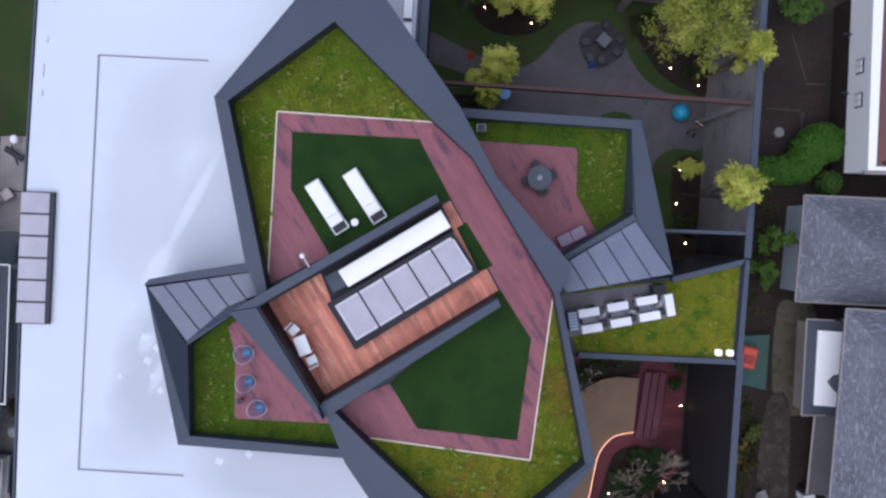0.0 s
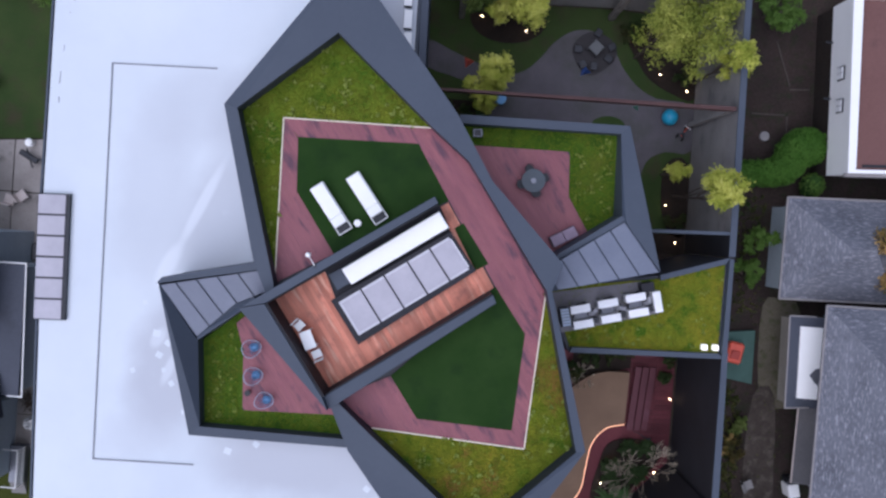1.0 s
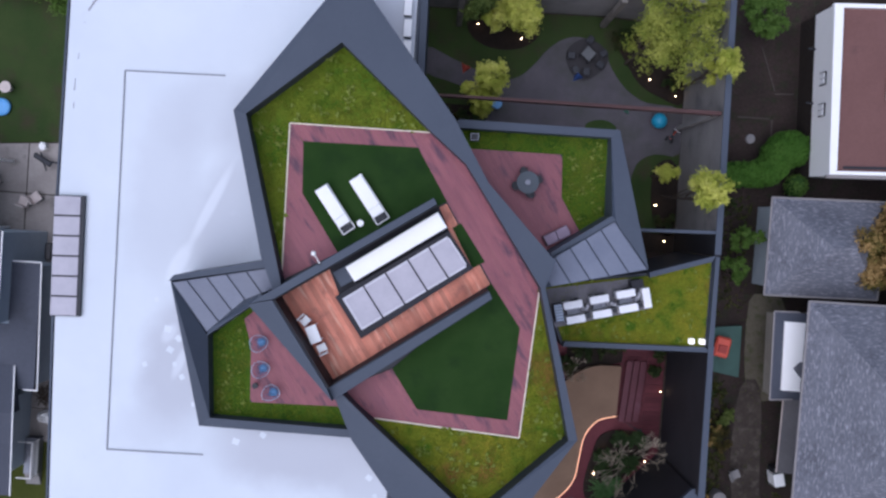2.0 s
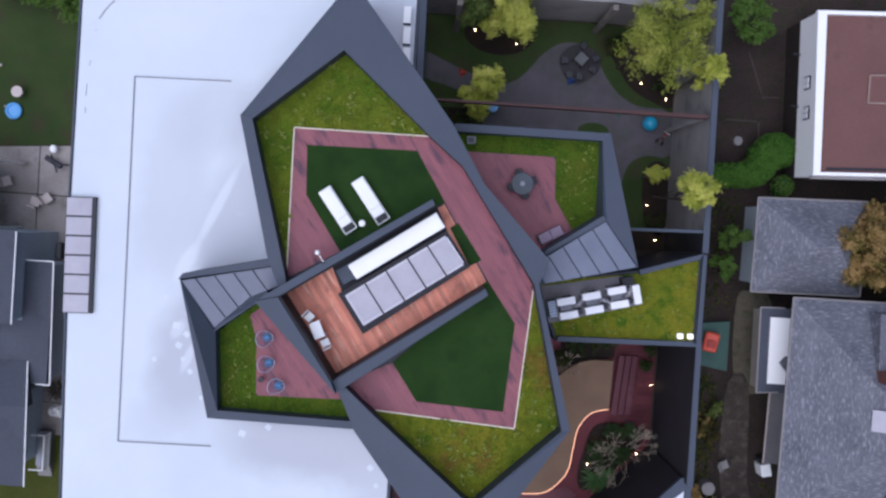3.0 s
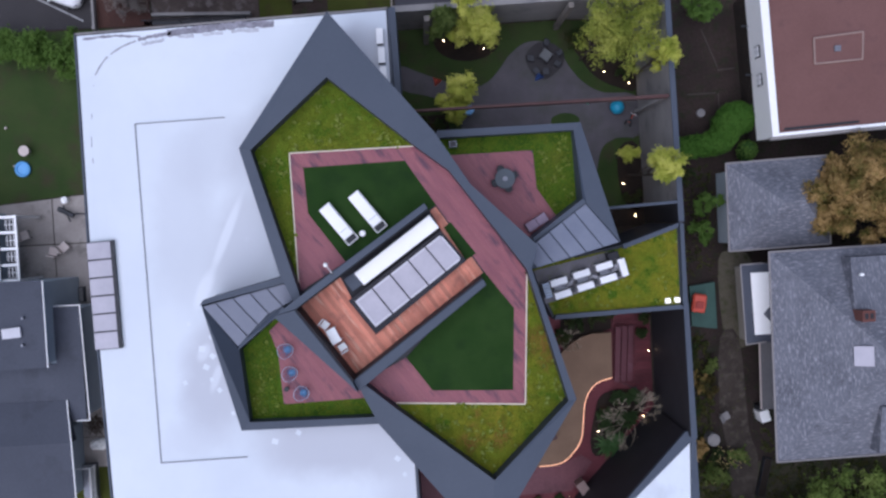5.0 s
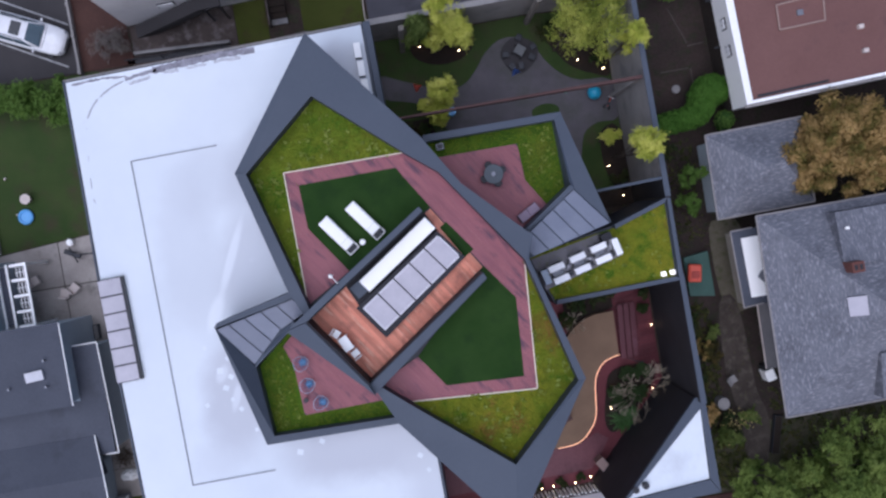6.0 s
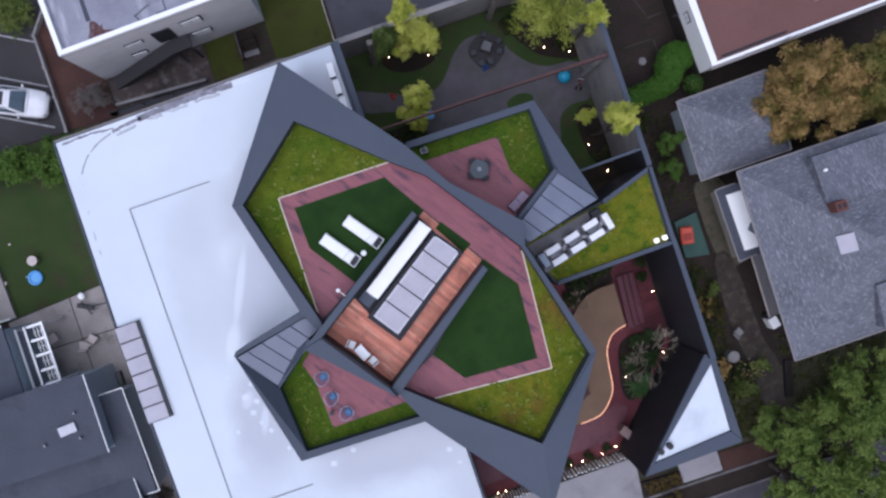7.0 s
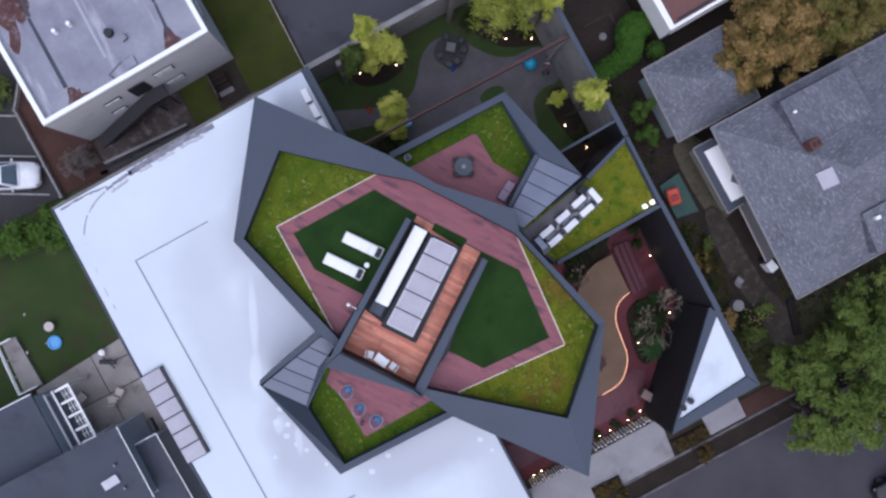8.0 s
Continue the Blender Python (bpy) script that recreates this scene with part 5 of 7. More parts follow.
air_unit("white outdoor air unit across the end of the row", 10.65, -2.72, DT + 90, 0.95)
t = thing("louvre_unit", "pale grey louvred air unit at the head of the row", "air unit", 6.48, -3.76, GZ + 0.01, DT + 90)
part("casing", box(bmesh.new(), 0, 0, 0.4, 0.85, 0.40, 0.72), GREY_METAL, t, bevel=0.015)
for k in range(6):
    part("louvre", box(bmesh.new(), -0.35 + 0.14 * k, 0, 0.78, 0.09, 0.38, 0.03, 0, (0, 18)), HOOP, t, "pale louvre blade")
for a in (-0.3, 0.3):
    part("foot", box(bmesh.new(), a, 0, 0.03, 0.08, 0.44, 0.06), DARK, t)
t = thing("switch_cabinet", "black electrical cabinet beside the air units", "cabinet", 10.16, -2.08, GZ + 0.01, DT)
part("body", box(bmesh.new(), 0, 0, 0.35, 0.55, 0.36, 0.7), DARK, t, bevel=0.02)
part("lid", box(bmesh.new(), 0, 0, 0.715, 0.59, 0.40, 0.03), WALL_DARK, t)
for x, y in ((13.0, -4.68), (13.52, -4.66)):
    t = thing("cube_light", "white cube light on the sedum", "lamp", x + 0.2, y - 0.05, GZ - 0.02, 3, "white cube lights")
    part("body", box(bmesh.new(), 0, 0, 0.135, 0.27, 0.27, 0.27), glow("cube_glow", (1.0, 0.97, 0.9), 0.6), t, bevel=0.03)

# ---- play garden ----
for i, (x, y) in enumerate(((1.83, 11.44), (4.29, 10.82), (10.19, 10.82), (11.72, 9.07), (13.24, 8.28), (12.64, 3.81), (12.61, 2.06), (13.27, 0.05), (13.75, -8.51), (12.0, -11.1),
                            (10.75, -12.1), (10.32, -13.43), (13.2, -12.6), (5.04, -17.85), (5.83, -17.85), (7.25, -17.8), (8.3, -17.6), (0.39, -18.1), (-0.19, -18.1))):
    t = thing("garden_light", "small warm garden spotlight on a spike", "lamp", x, y, 0.0, 0, "garden lights")
    part("spike", rod(bmesh.new(), (0, 0, 0), (0, 0, 0.24), 0.02), DARK, t)
    part("bulb", ball(bmesh.new(), 0, 0, 0.3, 0.032, 10), LAMP, t, "glowing bulb", smooth=True)
t = thing("play_ball", "large light-blue ball on the path", "ball", 12.39, 6.79, 0.03)
part("ball", ball(bmesh.new(), 0, 0, 0.44, 0.44, 24), BLUE, t, smooth=True)
t = thing("sand_table", "grey square play table on a dark patch", "table", 8.09, 10.19, 0.03, -38)
part("top", box(bmesh.new(), 0, 0, 0.55, 0.62, 0.62, 0.08), surface("slate_grey_board", (0.10, 0.105, 0.11), (0.13, 0.135, 0.135), rough=0.7), t, bevel=0.02)
for a in (-0.3, 0.3):
    for b in (-0.3, 0.3):
        part("leg", box(bmesh.new(), a, b, 0.26, 0.06, 0.06, 0.52), DARK, t)
for i, (dx, dy) in enumerate(((-0.9, -0.1), (0.9, 0.15), (0.1, 0.85), (0.0, -0.95), (-0.6, -0.9), (0.75, -0.5))):
    s = thing("play_stool", "small dark stool round the play table", "stool", 8.09 + dx, 10.19 + dy, 0.03, 30 * i, "stools round the play table")
    part("seat", box(bmesh.new(), 0, 0, 0.3, 0.42, 0.36, 0.05), DARK, s, bevel=0.01)
    for a in (-0.16, 0.16):
        for b in (-0.13, 0.13):
            part("leg", rod(bmesh.new(), (a, b, 0), (a, b, 0.28), 0.018), DARK, s)
t = thing("play_tent", "small blue three-sided play tent", "tent", 7.66, 8.99, 0.03, 20)
bm = bmesh.new()
bmesh.ops.create_cone(bm, cap_ends=True, segments=3, radius1=0.36, radius2=0.02, depth=0.6, matrix=Matrix.Translation((0, 0, 0.3)))
part("canvas", bm, NAVY, t, "mid-blue canvas")
t = thing("play_cone", "coral-red play marker by the tree", "toy", 1.3, 8.98, 0.03, 40)
bm = bmesh.new()
bmesh.ops.create_cone(bm, cap_ends=True, segments=3, radius1=0.34, radius2=0.05, depth=0.4, matrix=Matrix.Translation((0, 0, 0.2)))
part("marker", bm, CORAL, t)
t = thing("play_cone", "small green play marker beside the beam", "toy", 10.62, 7.25, 0.03, 90)
bm = bmesh.new()
bmesh.ops.create_cone(bm, cap_ends=True, segments=3, radius1=0.22, radius2=0.03, depth=0.3, matrix=Matrix.Translation((0, 0, 0.15)))
part("marker", bm, plain("sea_green_plastic", (0.10, 0.26, 0.19), 0.5), t)
t = thing("play_barrel", "pale blue play barrel under the tree", "toy", 3.2, 7.05, 0.03)
part("barrel", rod(bmesh.new(), (0, 0, 0), (0, 0, 0.5), 0.28, 0.3, 18), POOL, t, bevel=0.02)
t = thing("tricycle", "small red tricycle by the garden wall", "tricycle", 13.25, 6.05, 0.03, 60)
part("frame", tube_path(bmesh.new(), [(-0.25, 0, 0.3), (0.0, 0, 0.28), (0.28, 0, 0.5)], 0.025), CORAL, t)
part("handlebar", rod(bmesh.new(), (0.28, -0.2, 0.55), (0.28, 0.2, 0.55), 0.016), WHITE, t)
part("seat", box(bmesh.new(), -0.1, 0, 0.38, 0.2, 0.14, 0.05), DARK, t, bevel=0.01)
for a, b in ((0.3, 0), (-0.28, 0.17), (-0.28, -0.17)):
    part("wheel", rod(bmesh.new(), (a, b - 0.025, 0.14), (a, b + 0.025, 0.14), 0.14, 0.14, 16), TYRE, t)

TREES = "yellow-green trees of the play garden"
for x, y, h, r, seed, lob, base in ((2.6, 7.85, 5.0, 0.85, 31, 20, 0.5), (2.25, 6.75, 3.4, 0.72, 40, 14, 0.45), (1.55, 7.3, 3.2, 0.5, 47, 9, 0.5), (2.9, 11.95, 10.6, 0.62, 32, 24, 0.45), (4.0, 11.25, 5.4, 1.2, 33, 26, 0.4), (2.75, 11.2, 4.4, 0.8, 48, 14, 0.4),
                                    (10.3, 9.9, 7.2, 1.5, 34, 15, 0.4), (12.3, 9.9, 8.0, 1.6, 35, 18, 0.4), (10.9, 11.2, 8.0, 1.65, 36, 17, 0.4), (12.7, 11.5, 8.2, 1.3, 49, 14, 0.45), (13.0, 2.6, 9.6, 0.85, 37, 28, 0.66),
                                    (12.3, 3.7, 4.2, 0.6, 38, 12, 0.5)):
    tagged(tree("garden_tree", "young yellow-green tree in a mulched bed", x, y, h, r, LEAF_OLIVE if r > 1.2 else LEAF_YELLOW, seed, loose=1.0, lobes=lob, per=260 if r > 1.2 else 420, size=0.062, base=base, trunk=0.07, clump=(0.28, 0.42)), group=TREES)
tagged(tree("garden_tree", "low olive-green tree at the garden wall", 1.75, 11.55, 5.8, 0.95, LEAF_GREEN, 46, loose=1.0, lobes=18, per=360, size=0.065, base=0.55, trunk=0.06, clump=(0.28, 0.42)), group=TREES)
tagged(tree("garden_tree", "slender yellow-green tree leaning over the wall", 13.6, 8.75, 8.6, 0.8, LEAF_YELLOW, 39, loose=1.0, lobes=20, per=400, size=0.062, base=0.6, trunk=0.07, stretch=(1.5, 0.9), clump=(0.28, 0.42)), group=TREES)
for x, y, h, r, seed in ((9.9, 11.2, 1.2, 0.7, 41), (12.9, 9.0, 1.0, 0.6, 42), (13.1, 1.3, 1.0, 0.6, 43), (4.6, 11.5, 0.9, 0.6, 44), (0.3, 6.3, 0.6, 0.5, 45), (1.2, 6.2, 0.6, 0.5, 46),
                         (9.2, -6.3, 1.0, 0.8, 47), (10.5, -6.2, 0.9, 0.75, 48), (11.2, -5.9, 0.7, 0.5, 52), (8.4, -7.2, 0.8, 0.6, 53), (13.3, -7.4, 0.8, 0.4, 54), (13.5, -6.4, 0.8, 0.4, 55), (4.9, -17.7, 0.35, 0.3, 49), (6.4, -17.7, 0.35, 0.35, 50), (7.7, -17.6, 0.35, 0.3, 51)):
    shrub("low_shrub", "low dark shrub in the mulched bed", x, y, h, r, LEAF_DARK, seed)

# courtyard planting
for x, y, h, r, seed in ((10.75, -12.4, 0.9, 0.55, 62), (10.75, -13.2, 0.8, 0.5, 64), (11.7, -11.4, 0.9, 0.6, 65), (12.1, -12.6, 0.9, 0.75, 67), (12.6, -11.35, 0.9, 0.55, 63)):
    shrub("leafy_shrub", "dark green low shrub in the island bed", x, y, h, r, LEAF_SHADE, seed, lobes=14, per=220, size=0.06)


def spiky_plant(x, y, h, r, seed, blades=170):
    """A clump of arching strap leaves that spring from one root."""
    rg = random.Random(seed)
    t = thing("spiky_plant", "green spiky plant with arching strap leaves", "plant", x, y, 0.12)
    v, f = [], []
    for k in range(blades):
        a, out = rg.uniform(0, 6.283), r * rg.uniform(0.35, 1.1)
        d, w = Vector((math.cos(a), math.sin(a), 0)), Vector((-math.sin(a), math.cos(a), 0)) * rg.uniform(0.018, 0.035)
        root = Vector((rg.uniform(-0.15, 0.15) * r, rg.uniform(-0.15, 0.15) * r, 0))
        n = len(v)
        for u, wide in ((0, 0.7), (0.4, 1.0), (0.75, 0.8), (1.0, 0.1)):
            p = root + d * out * u + Vector((0, 0, h * (1.5 * u - 0.95 * u * u) * (1.4 - out / r)))
            v.extend((tuple(p + w * wide), tuple(p - w * wide + Vector((0, 0, 0.01)))))
        f.extend((n + 2 * q, n + 2 * q + 1, n + 2 * q + 3, n + 2 * q + 2) for q in range(3))
    me = bpy.data.meshes.new("foliage")
    me.from_pydata(v, [], f)
    me.materials.append(LEAF_SPIKE)
    new("foliage", me).parent = t


spiky_plant(10.95, -14.3, 1.0, 0.95, 61)
spiky_plant(11.45, -14.0, 0.8, 0.7, 66, 90)


def bare_bush(x, y, h, seed, stems=6, level=4):
    rg = random.Random(seed)
    t = thing("bare_bush", "leafless bush with pale fine twigs", "bush", x, y, 0.1)
    v, f = [], []

    def twig(a, b, r0, r1):
        """A thin three-sided twig."""
        d = (b - a).normalized()
        u = d.orthogonal().normalized()
        w = d.cross(u)
        n = len(v)
        for p, r in ((a, r0), (b, r1)):
            for k in range(3):
                v.append(tuple(p + (u * math.cos(k * 2.0944) + w * math.sin(k * 2.0944)) * r))
        for k in range(3):
            f.append((n + k, n + (k + 1) % 3, n + 3 + (k + 1) % 3, n + 3 + k))

    def grow(p, d, length, rad, left):
        e = p + d * length
        twig(p, e, rad, rad * 0.7)
        if left:
            for k in range(3):
                grow(e, (d + Vector((rg.uniform(-0.6, 0.6), rg.uniform(-0.6, 0.6), rg.uniform(-0.25, 0.2)))).normalized(), length * rg.uniform(0.6, 0.85), max(0.0095, rad * 0.62), left - 1)
    for k in range(stems):
        a = k * 6.283 / stems + rg.uniform(-0.3, 0.3)
        grow(Vector((0, 0, 0)), Vector((math.cos(a) * 0.9, math.sin(a) * 0.9, 0.8)).normalized(), h * 0.33, 0.026, level)
    me = bpy.data.meshes.new("branching")
    me.from_pydata(v, [], f)
    me.materials.append(TWIG)
    ob = new("branching", me)
    ob.parent = t


bare_bush(12.4, -12.55, 2.6, 71, 9)
bare_bush(8.85, -7.6, 1.0, 72, 6, 3)
t = thing("lounge_chair", "brown cushioned chair on the tan platform", "chair", 7.3, -13.4, 0.42, 15)
part("seat", box(bmesh.new(), 0, 0, 0.35, 0.6, 0.6, 0.16), TIMBER, t, bevel=0.03)
part("backrest", box(bmesh.new(), -0.27, 0, 0.6, 0.14, 0.6, 0.45), TIMBER, t, bevel=0.03)
for a in (-0.25, 0.25):
    for b in (-0.25, 0.25):
        part("leg", box(bmesh.new(), a, b, 0.14, 0.05, 0.05, 0.28), DARK, t)
t = thing("letter_box", "brown timber post box by the courtyard gate", "post box", 9.1, -16.75, 0, 33)
part("body", box(bmesh.new(), 0, 0, 0.5, 0.55, 0.75, 1.0), surface("weathered_timber", (0.20, 0.13, 0.11), (0.26, 0.18, 0.155)), t, bevel=0.03)
part("lid", box(bmesh.new(), 0, 0, 1.02, 0.6, 0.8, 0.05), surface("weathered_lid", (0.26, 0.18, 0.16), (0.31, 0.22, 0.195)), t, bevel=0.01)


def picket_fence(label, x0, x1, y, count):
    t = thing("picket_fence", label, "fence", (x0 + x1) / 2, y, 0)
    w = x1 - x0
    for k in range(count):
        part("picket", box(bmesh.new(), -w / 2 + w * (k + 0.5) / count, 0.06 * math.sin(k * 2.1), 0.75 - 0.05 * (k % 3), 0.10, 0.07, 1.5 - 0.1 * (k % 3)), WHITE, t)
    part("rail", box(bmesh.new(), 0, -0.1, 0.2, w, 0.04, 0.06), DARK, t)
    part("rail", box(bmesh.new(), 0, -0.1, 1.1, w, 0.04, 0.06), DARK, t)


picket_fence("white picket fence beside the entrance forecourt", 4.15, 8.55, -18.2, 18)
picket_fence("short white picket fence under the overhanging roof", -0.7, 2.1, -18.35, 14)
for x, y, w in ((10.5, -21.05, 2.7), (3.9, -21.35, 2.1)):
    t = thing("street_planter", "low planter with rusty brown grasses", "planter", x, y, 0.0, -2)
    part("bed", box(bmesh.new(), 0, 0, 0.1, w, 0.95, 0.2), MULCH, t)
    rg = random.Random(int(x * 10))
    leaves("foliage", [(rg.uniform(-w / 2 + 0.1, w / 2 - 0.1), rg.uniform(-0.42, 0.42), 0.3, 0.16) for k in range(60)], 40, 0.06, LEAF_RUST, t, 5 + int(x))

shrub("verge_shrub", "straggling olive shrub on the verge", 10.9, -22.2, 0.9, 0.75, LEAF_RUST, 140, lobes=9, per=120, size=0.07)
shrub("verge_shrub", "straggling olive shrub on the verge", 4.6, -22.3, 0.8, 0.65, LEAF_RUST, 141, lobes=9, per=120, size=0.07)

# ---- houses round about ----


def flat_block(owner, plan, z, wall, roof, rim, rim_h=0.3, rim_w=0.25, rim_label=""):
    part("wall", prism(plan, 0, z - 0.12), wall, owner, world=True)
    part("roof", prism(plan, z - 0.119, z), roof, owner, world=True)
    n = len(plan)
    c = Vector((sum(p[0] for p in plan) / n, sum(p[1] for p in plan) / n))
    for a, b in zip(plan, plan[1:] + plan[:1]):
        a, b = Vector(a), Vector(b)
        d = (b - a).normalized()
        nn = Vector((-d.y, d.x))
        nn = nn if nn.dot(c - a) > 0 else -nn
        part("parapet", prism([tuple(a), tuple(b), tuple(b + nn * rim_w - d * rim_w), tuple(a + nn * rim_w + d * rim_w)], z - 0.002, z + rim_h), rim, owner, rim_label, world=True)


def hip_roof(owner, plan, z, ridge, top, material, over=0.3, name="roof"):
    """A hipped roof: eaves round a four-cornered plan, a ridge between two points."""
    c = Vector((sum(p[0] for p in plan) / 4, sum(p[1] for p in plan) / 4))
    bm = bmesh.new()
    e = [bm.verts.new((p[0] + math.copysign(over, p[0] - c.x), p[1] + math.copysign(over, p[1] - c.y), z)) for p in plan]
    u = [bm.verts.new((v.co.x, v.co.y, z - 0.18)) for v in e]
    r = [bm.verts.new((*p, top)) for p in ridge]
    bm.faces.new(u)
    for i in range(4):
        bm.faces.new((e[i], e[(i + 1) % 4], u[(i + 1) % 4], u[i]))
    bm.faces.new((e[0], e[1], r[0])), bm.faces.new((e[1], e[2], r[1], r[0])), bm.faces.new((e[2], e[3], r[1])), bm.faces.new((e[3], e[0], r[0], r[1]))
    roof = part(name, bm, material, owner, world=True)
    roof.data.materials.append(SHINGLE_ACROSS)
    for p in roof.data.polygons:
        p.material_index = 1 if abs(p.normal.y) > abs(p.normal.x) else 0


def gutter(owner, plan, z, over, material):
    c = Vector((sum(p[0] for p in plan) / len(plan), sum(p[1] for p in plan) / len(plan)))
    pts = [(p[0] + math.copysign(over, p[0] - c.x), p[1] + math.copysign(over, p[1] - c.y), z) for p in plan]
    for a, b in zip(pts, pts[1:] + pts[:1]):
        part("gutter", rod(bmesh.new(), a, b, 0.055, 0.055, 6), material, owner, world=True)


def window(owner, x, y, z, w, h, turn):
    m = pose(x, y, z, 0, 0, turn)
    bm = box(bmesh.new(), 0, 0, 0, w, 0.1, h)
    bm.transform(m)
    f = part("window", bm, DARK, owner, "dark window frame", world=True)
    for s in (-1, 1):
        bm = box(bmesh.new(), s * (w / 4 - 0.02), -0.05, 0, w / 2 - 0.07, 0.08, h - 0.16)
        bm.transform(m)
        bm.transform(owner.matrix_basis.inverted())
        # Panes are near-white all over.
        part("pane", bm, PALE_PANE, f, "pale opaque pane")
    return f


# apartment house with exterior stair
t = thing("apartment_house", "two-storey pale apartment house with a stained flat roof", "house", -10.6, 21, 0)
apt = [(-16.1, 15.6), (-5.15, 16.2), (-5.5, 27), (-16.5, 26.4)]
flat_block(t, apt, 7.15, STUCCO, GRAVEL_ROOF, WHITE, 0.28, 0.28, "white parapet")
RUST = surface("rust_stain", (0.085, 0.038, 0.034), (0.13, 0.065, 0.06), big=1.1, fine=9, grain=0.35, rough=0.95, third=(0.2, 0.15, 0.16))
for patch in ([(-13.95, 17.0), (-13.6, 16.85), (-13.5, 16.6), (-13.3, 16.7), (-13.35, 16.35), (-12.6, 16.15), (-12.95, 15.98), (-14.3, 15.9), (-14.1, 16.5)],
              [(-7.4, 17.6), (-7.1, 17.5), (-6.98, 16.9), (-6.75, 16.65), (-7.1, 16.42), (-7.9, 16.33), (-7.75, 16.8)],
              [(-15.2, 23.6), (-13.6, 22.7), (-13.9, 21.9), (-14.5, 21.4), (-14.75, 21.9), (-14.9, 20.9), (-15.5, 19.95), (-15.75, 20.6), (-15.4, 21.4), (-15.85, 22.3), (-15.9, 23.8)]):
    part("roof_patch", prism(smooth_loop(patch, 2), 7.151, 7.165), RUST, t, "rust-brown bare patch", world=True)
for a, b, w in (((-14.0, 17.05), (-14.05, 21.6), 0.13), ((-13.95, 21.65), (-13.8, 25.9), 0.10), ((-7.28, 17.2), (-7.18, 19.1), 0.10), ((-7.2, 19.15), (-7.3, 25.9), 0.08)):
    part("roof_seam", prism([(a[0] - w, a[1]), (a[0] + w, a[1]), (b[0] + w * 0.7, b[1]), (b[0] - w * 0.7, b[1])], 7.151, 7.172), SLATE, t, "dark drain line", world=True)
part("roof_seam", prism([(-11.25, 17.6), (-11.1, 17.6), (-11.1, 25.9), (-11.3, 25.9)], 7.151, 7.157), GRAVEL_PALE, t, "pale welded seam", world=True)
for x, y, s, h, m in ((-10.33, 18.73, 0.28, 0.35, DARK), (-13.0, 20.13, 0.14, 0.5, WHITE), (-12.08, 20.15, 0.14, 0.5, WHITE)):
    part("roof_vent", rod(bmesh.new(), (x, y, 7.15), (x, y, 7.15 + h), s, s * 0.85, 16), m, t, "round roof vent", world=True)
part("roof_vent", box(bmesh.new(), -9.69, 18.06, 7.28, 0.36, 0.3, 0.26, 20), GREY_METAL, t, world=True)
part("roof_hatch", box(bmesh.new(), -9.99, 16.66, 7.22, 0.62, 0.62, 0.14, 3), GRAVEL_ROOF, t, "low square roof hatch", world=True, bevel=0.03)
part("conduit", rod(bmesh.new(), (-11.5, 16.55, 7.2), (-10.5, 16.95, 7.2), 0.05), GREY_METAL, t, world=True)
part("conduit", rod(bmesh.new(), (-11.45, 16.55, 7.2), (-11.25, 16.2, 7.2), 0.05), GREY_METAL, t, world=True)
wa = math.degrees(math.atan2(0.6, 10.95))
for x, z, w, h in ((-8.86, 5.18, 1.3, 0.95), (-8.86, 2.58, 1.3, 0.95), (-12.5, 4.95, 1.1, 0.6), (-12.83, 2.8, 1.0, 0.7)):
    window(t, x, 15.6 + (x + 16.1) * 0.0548 - 0.02, z, w, h, wa)
for y, z in ((18.3, 5.0), (21.5, 5.0)):
    window(t, -5.17 - (y - 16.2) * 0.03, y, z, 1.2, 1.1, 91.5)
part("door", prism([(-11.3, 15.78), (-10.2, 15.84), (-10.2, 15.95), (-11.3, 15.95)], 3.4, 5.5), DARK, t, "dark recessed upper door", world=True)
st = thing("outside_stair", "dark solid outside stair up to the upper door", "stair", -13, 15, 0)
for k in range(18):
    x0 = -15.6 + k * 0.27
    part("step", prism([(x0, 14.75 + (x0 + 15.6) * 0.055), (x0 + 0.28, 14.75 + (x0 + 15.6) * 0.055), (x0 + 0.28, 15.55 + (x0 + 15.6) * 0.055), (x0, 15.55 + (x0 + 15.6) * 0.055)],
                       max(0, k * 0.18 - 0.6), 0.18 * (k + 1)), ASPHALT, st, world=True)
part("landing", prism([(-10.75, 15.0), (-9.6, 15.07), (-9.6, 15.9), (-10.75, 15.85)], 3.05, 3.25), ASPHALT, st, world=True)
for x in (-10.65, -9.7):
    part("post", box(bmesh.new(), x, 15.12, 1.52, 0.1, 0.1, 3.05), DARK, st, world=True)
t = thing("stone_steps", "short flight of dark garden steps", "steps", -6.6, 14.6, 0)
for k in range(4):
    part("step", box(bmesh.new(), 0, 0.35 * k - 0.2, 0.08 * (k + 1), 1.0, 0.36, 0.16 * (k + 1)), MULCH if k else CONCRETE, t)
part("side_wall", box(bmesh.new(), -0.6, 0.4, 0.4, 0.1, 1.8, 0.8), YARD, t)
t = thing("retaining_wall", "low grey retaining wall along the yard", "wall", -12, 12.4, 0, kind="structure")
part("wall_run", prism([(-15.9, 13.68), (-9.9, 13.5), (-9.9, 13.68), (-15.9, 13.86)], 0, 0.5), CONCRETE, t, world=True)
part("kerb", prism([(-16.3, 12.72), (-10.0, 12.82), (-10.0, 13.0), (-16.3, 12.95)], 0, 0.22), CONCRETE, t, "pale concrete kerb", world=True)
# Thin dark strip laid along the gap between wall and kerb.
part("gutter", prism([(-16.5, 13.22), (-10.0, 13.2), (-10.0, 13.42), (-16.5, 13.44)], 0.012, 0.03), DARK, t, "flat dark strip between wall and kerb", world=True)
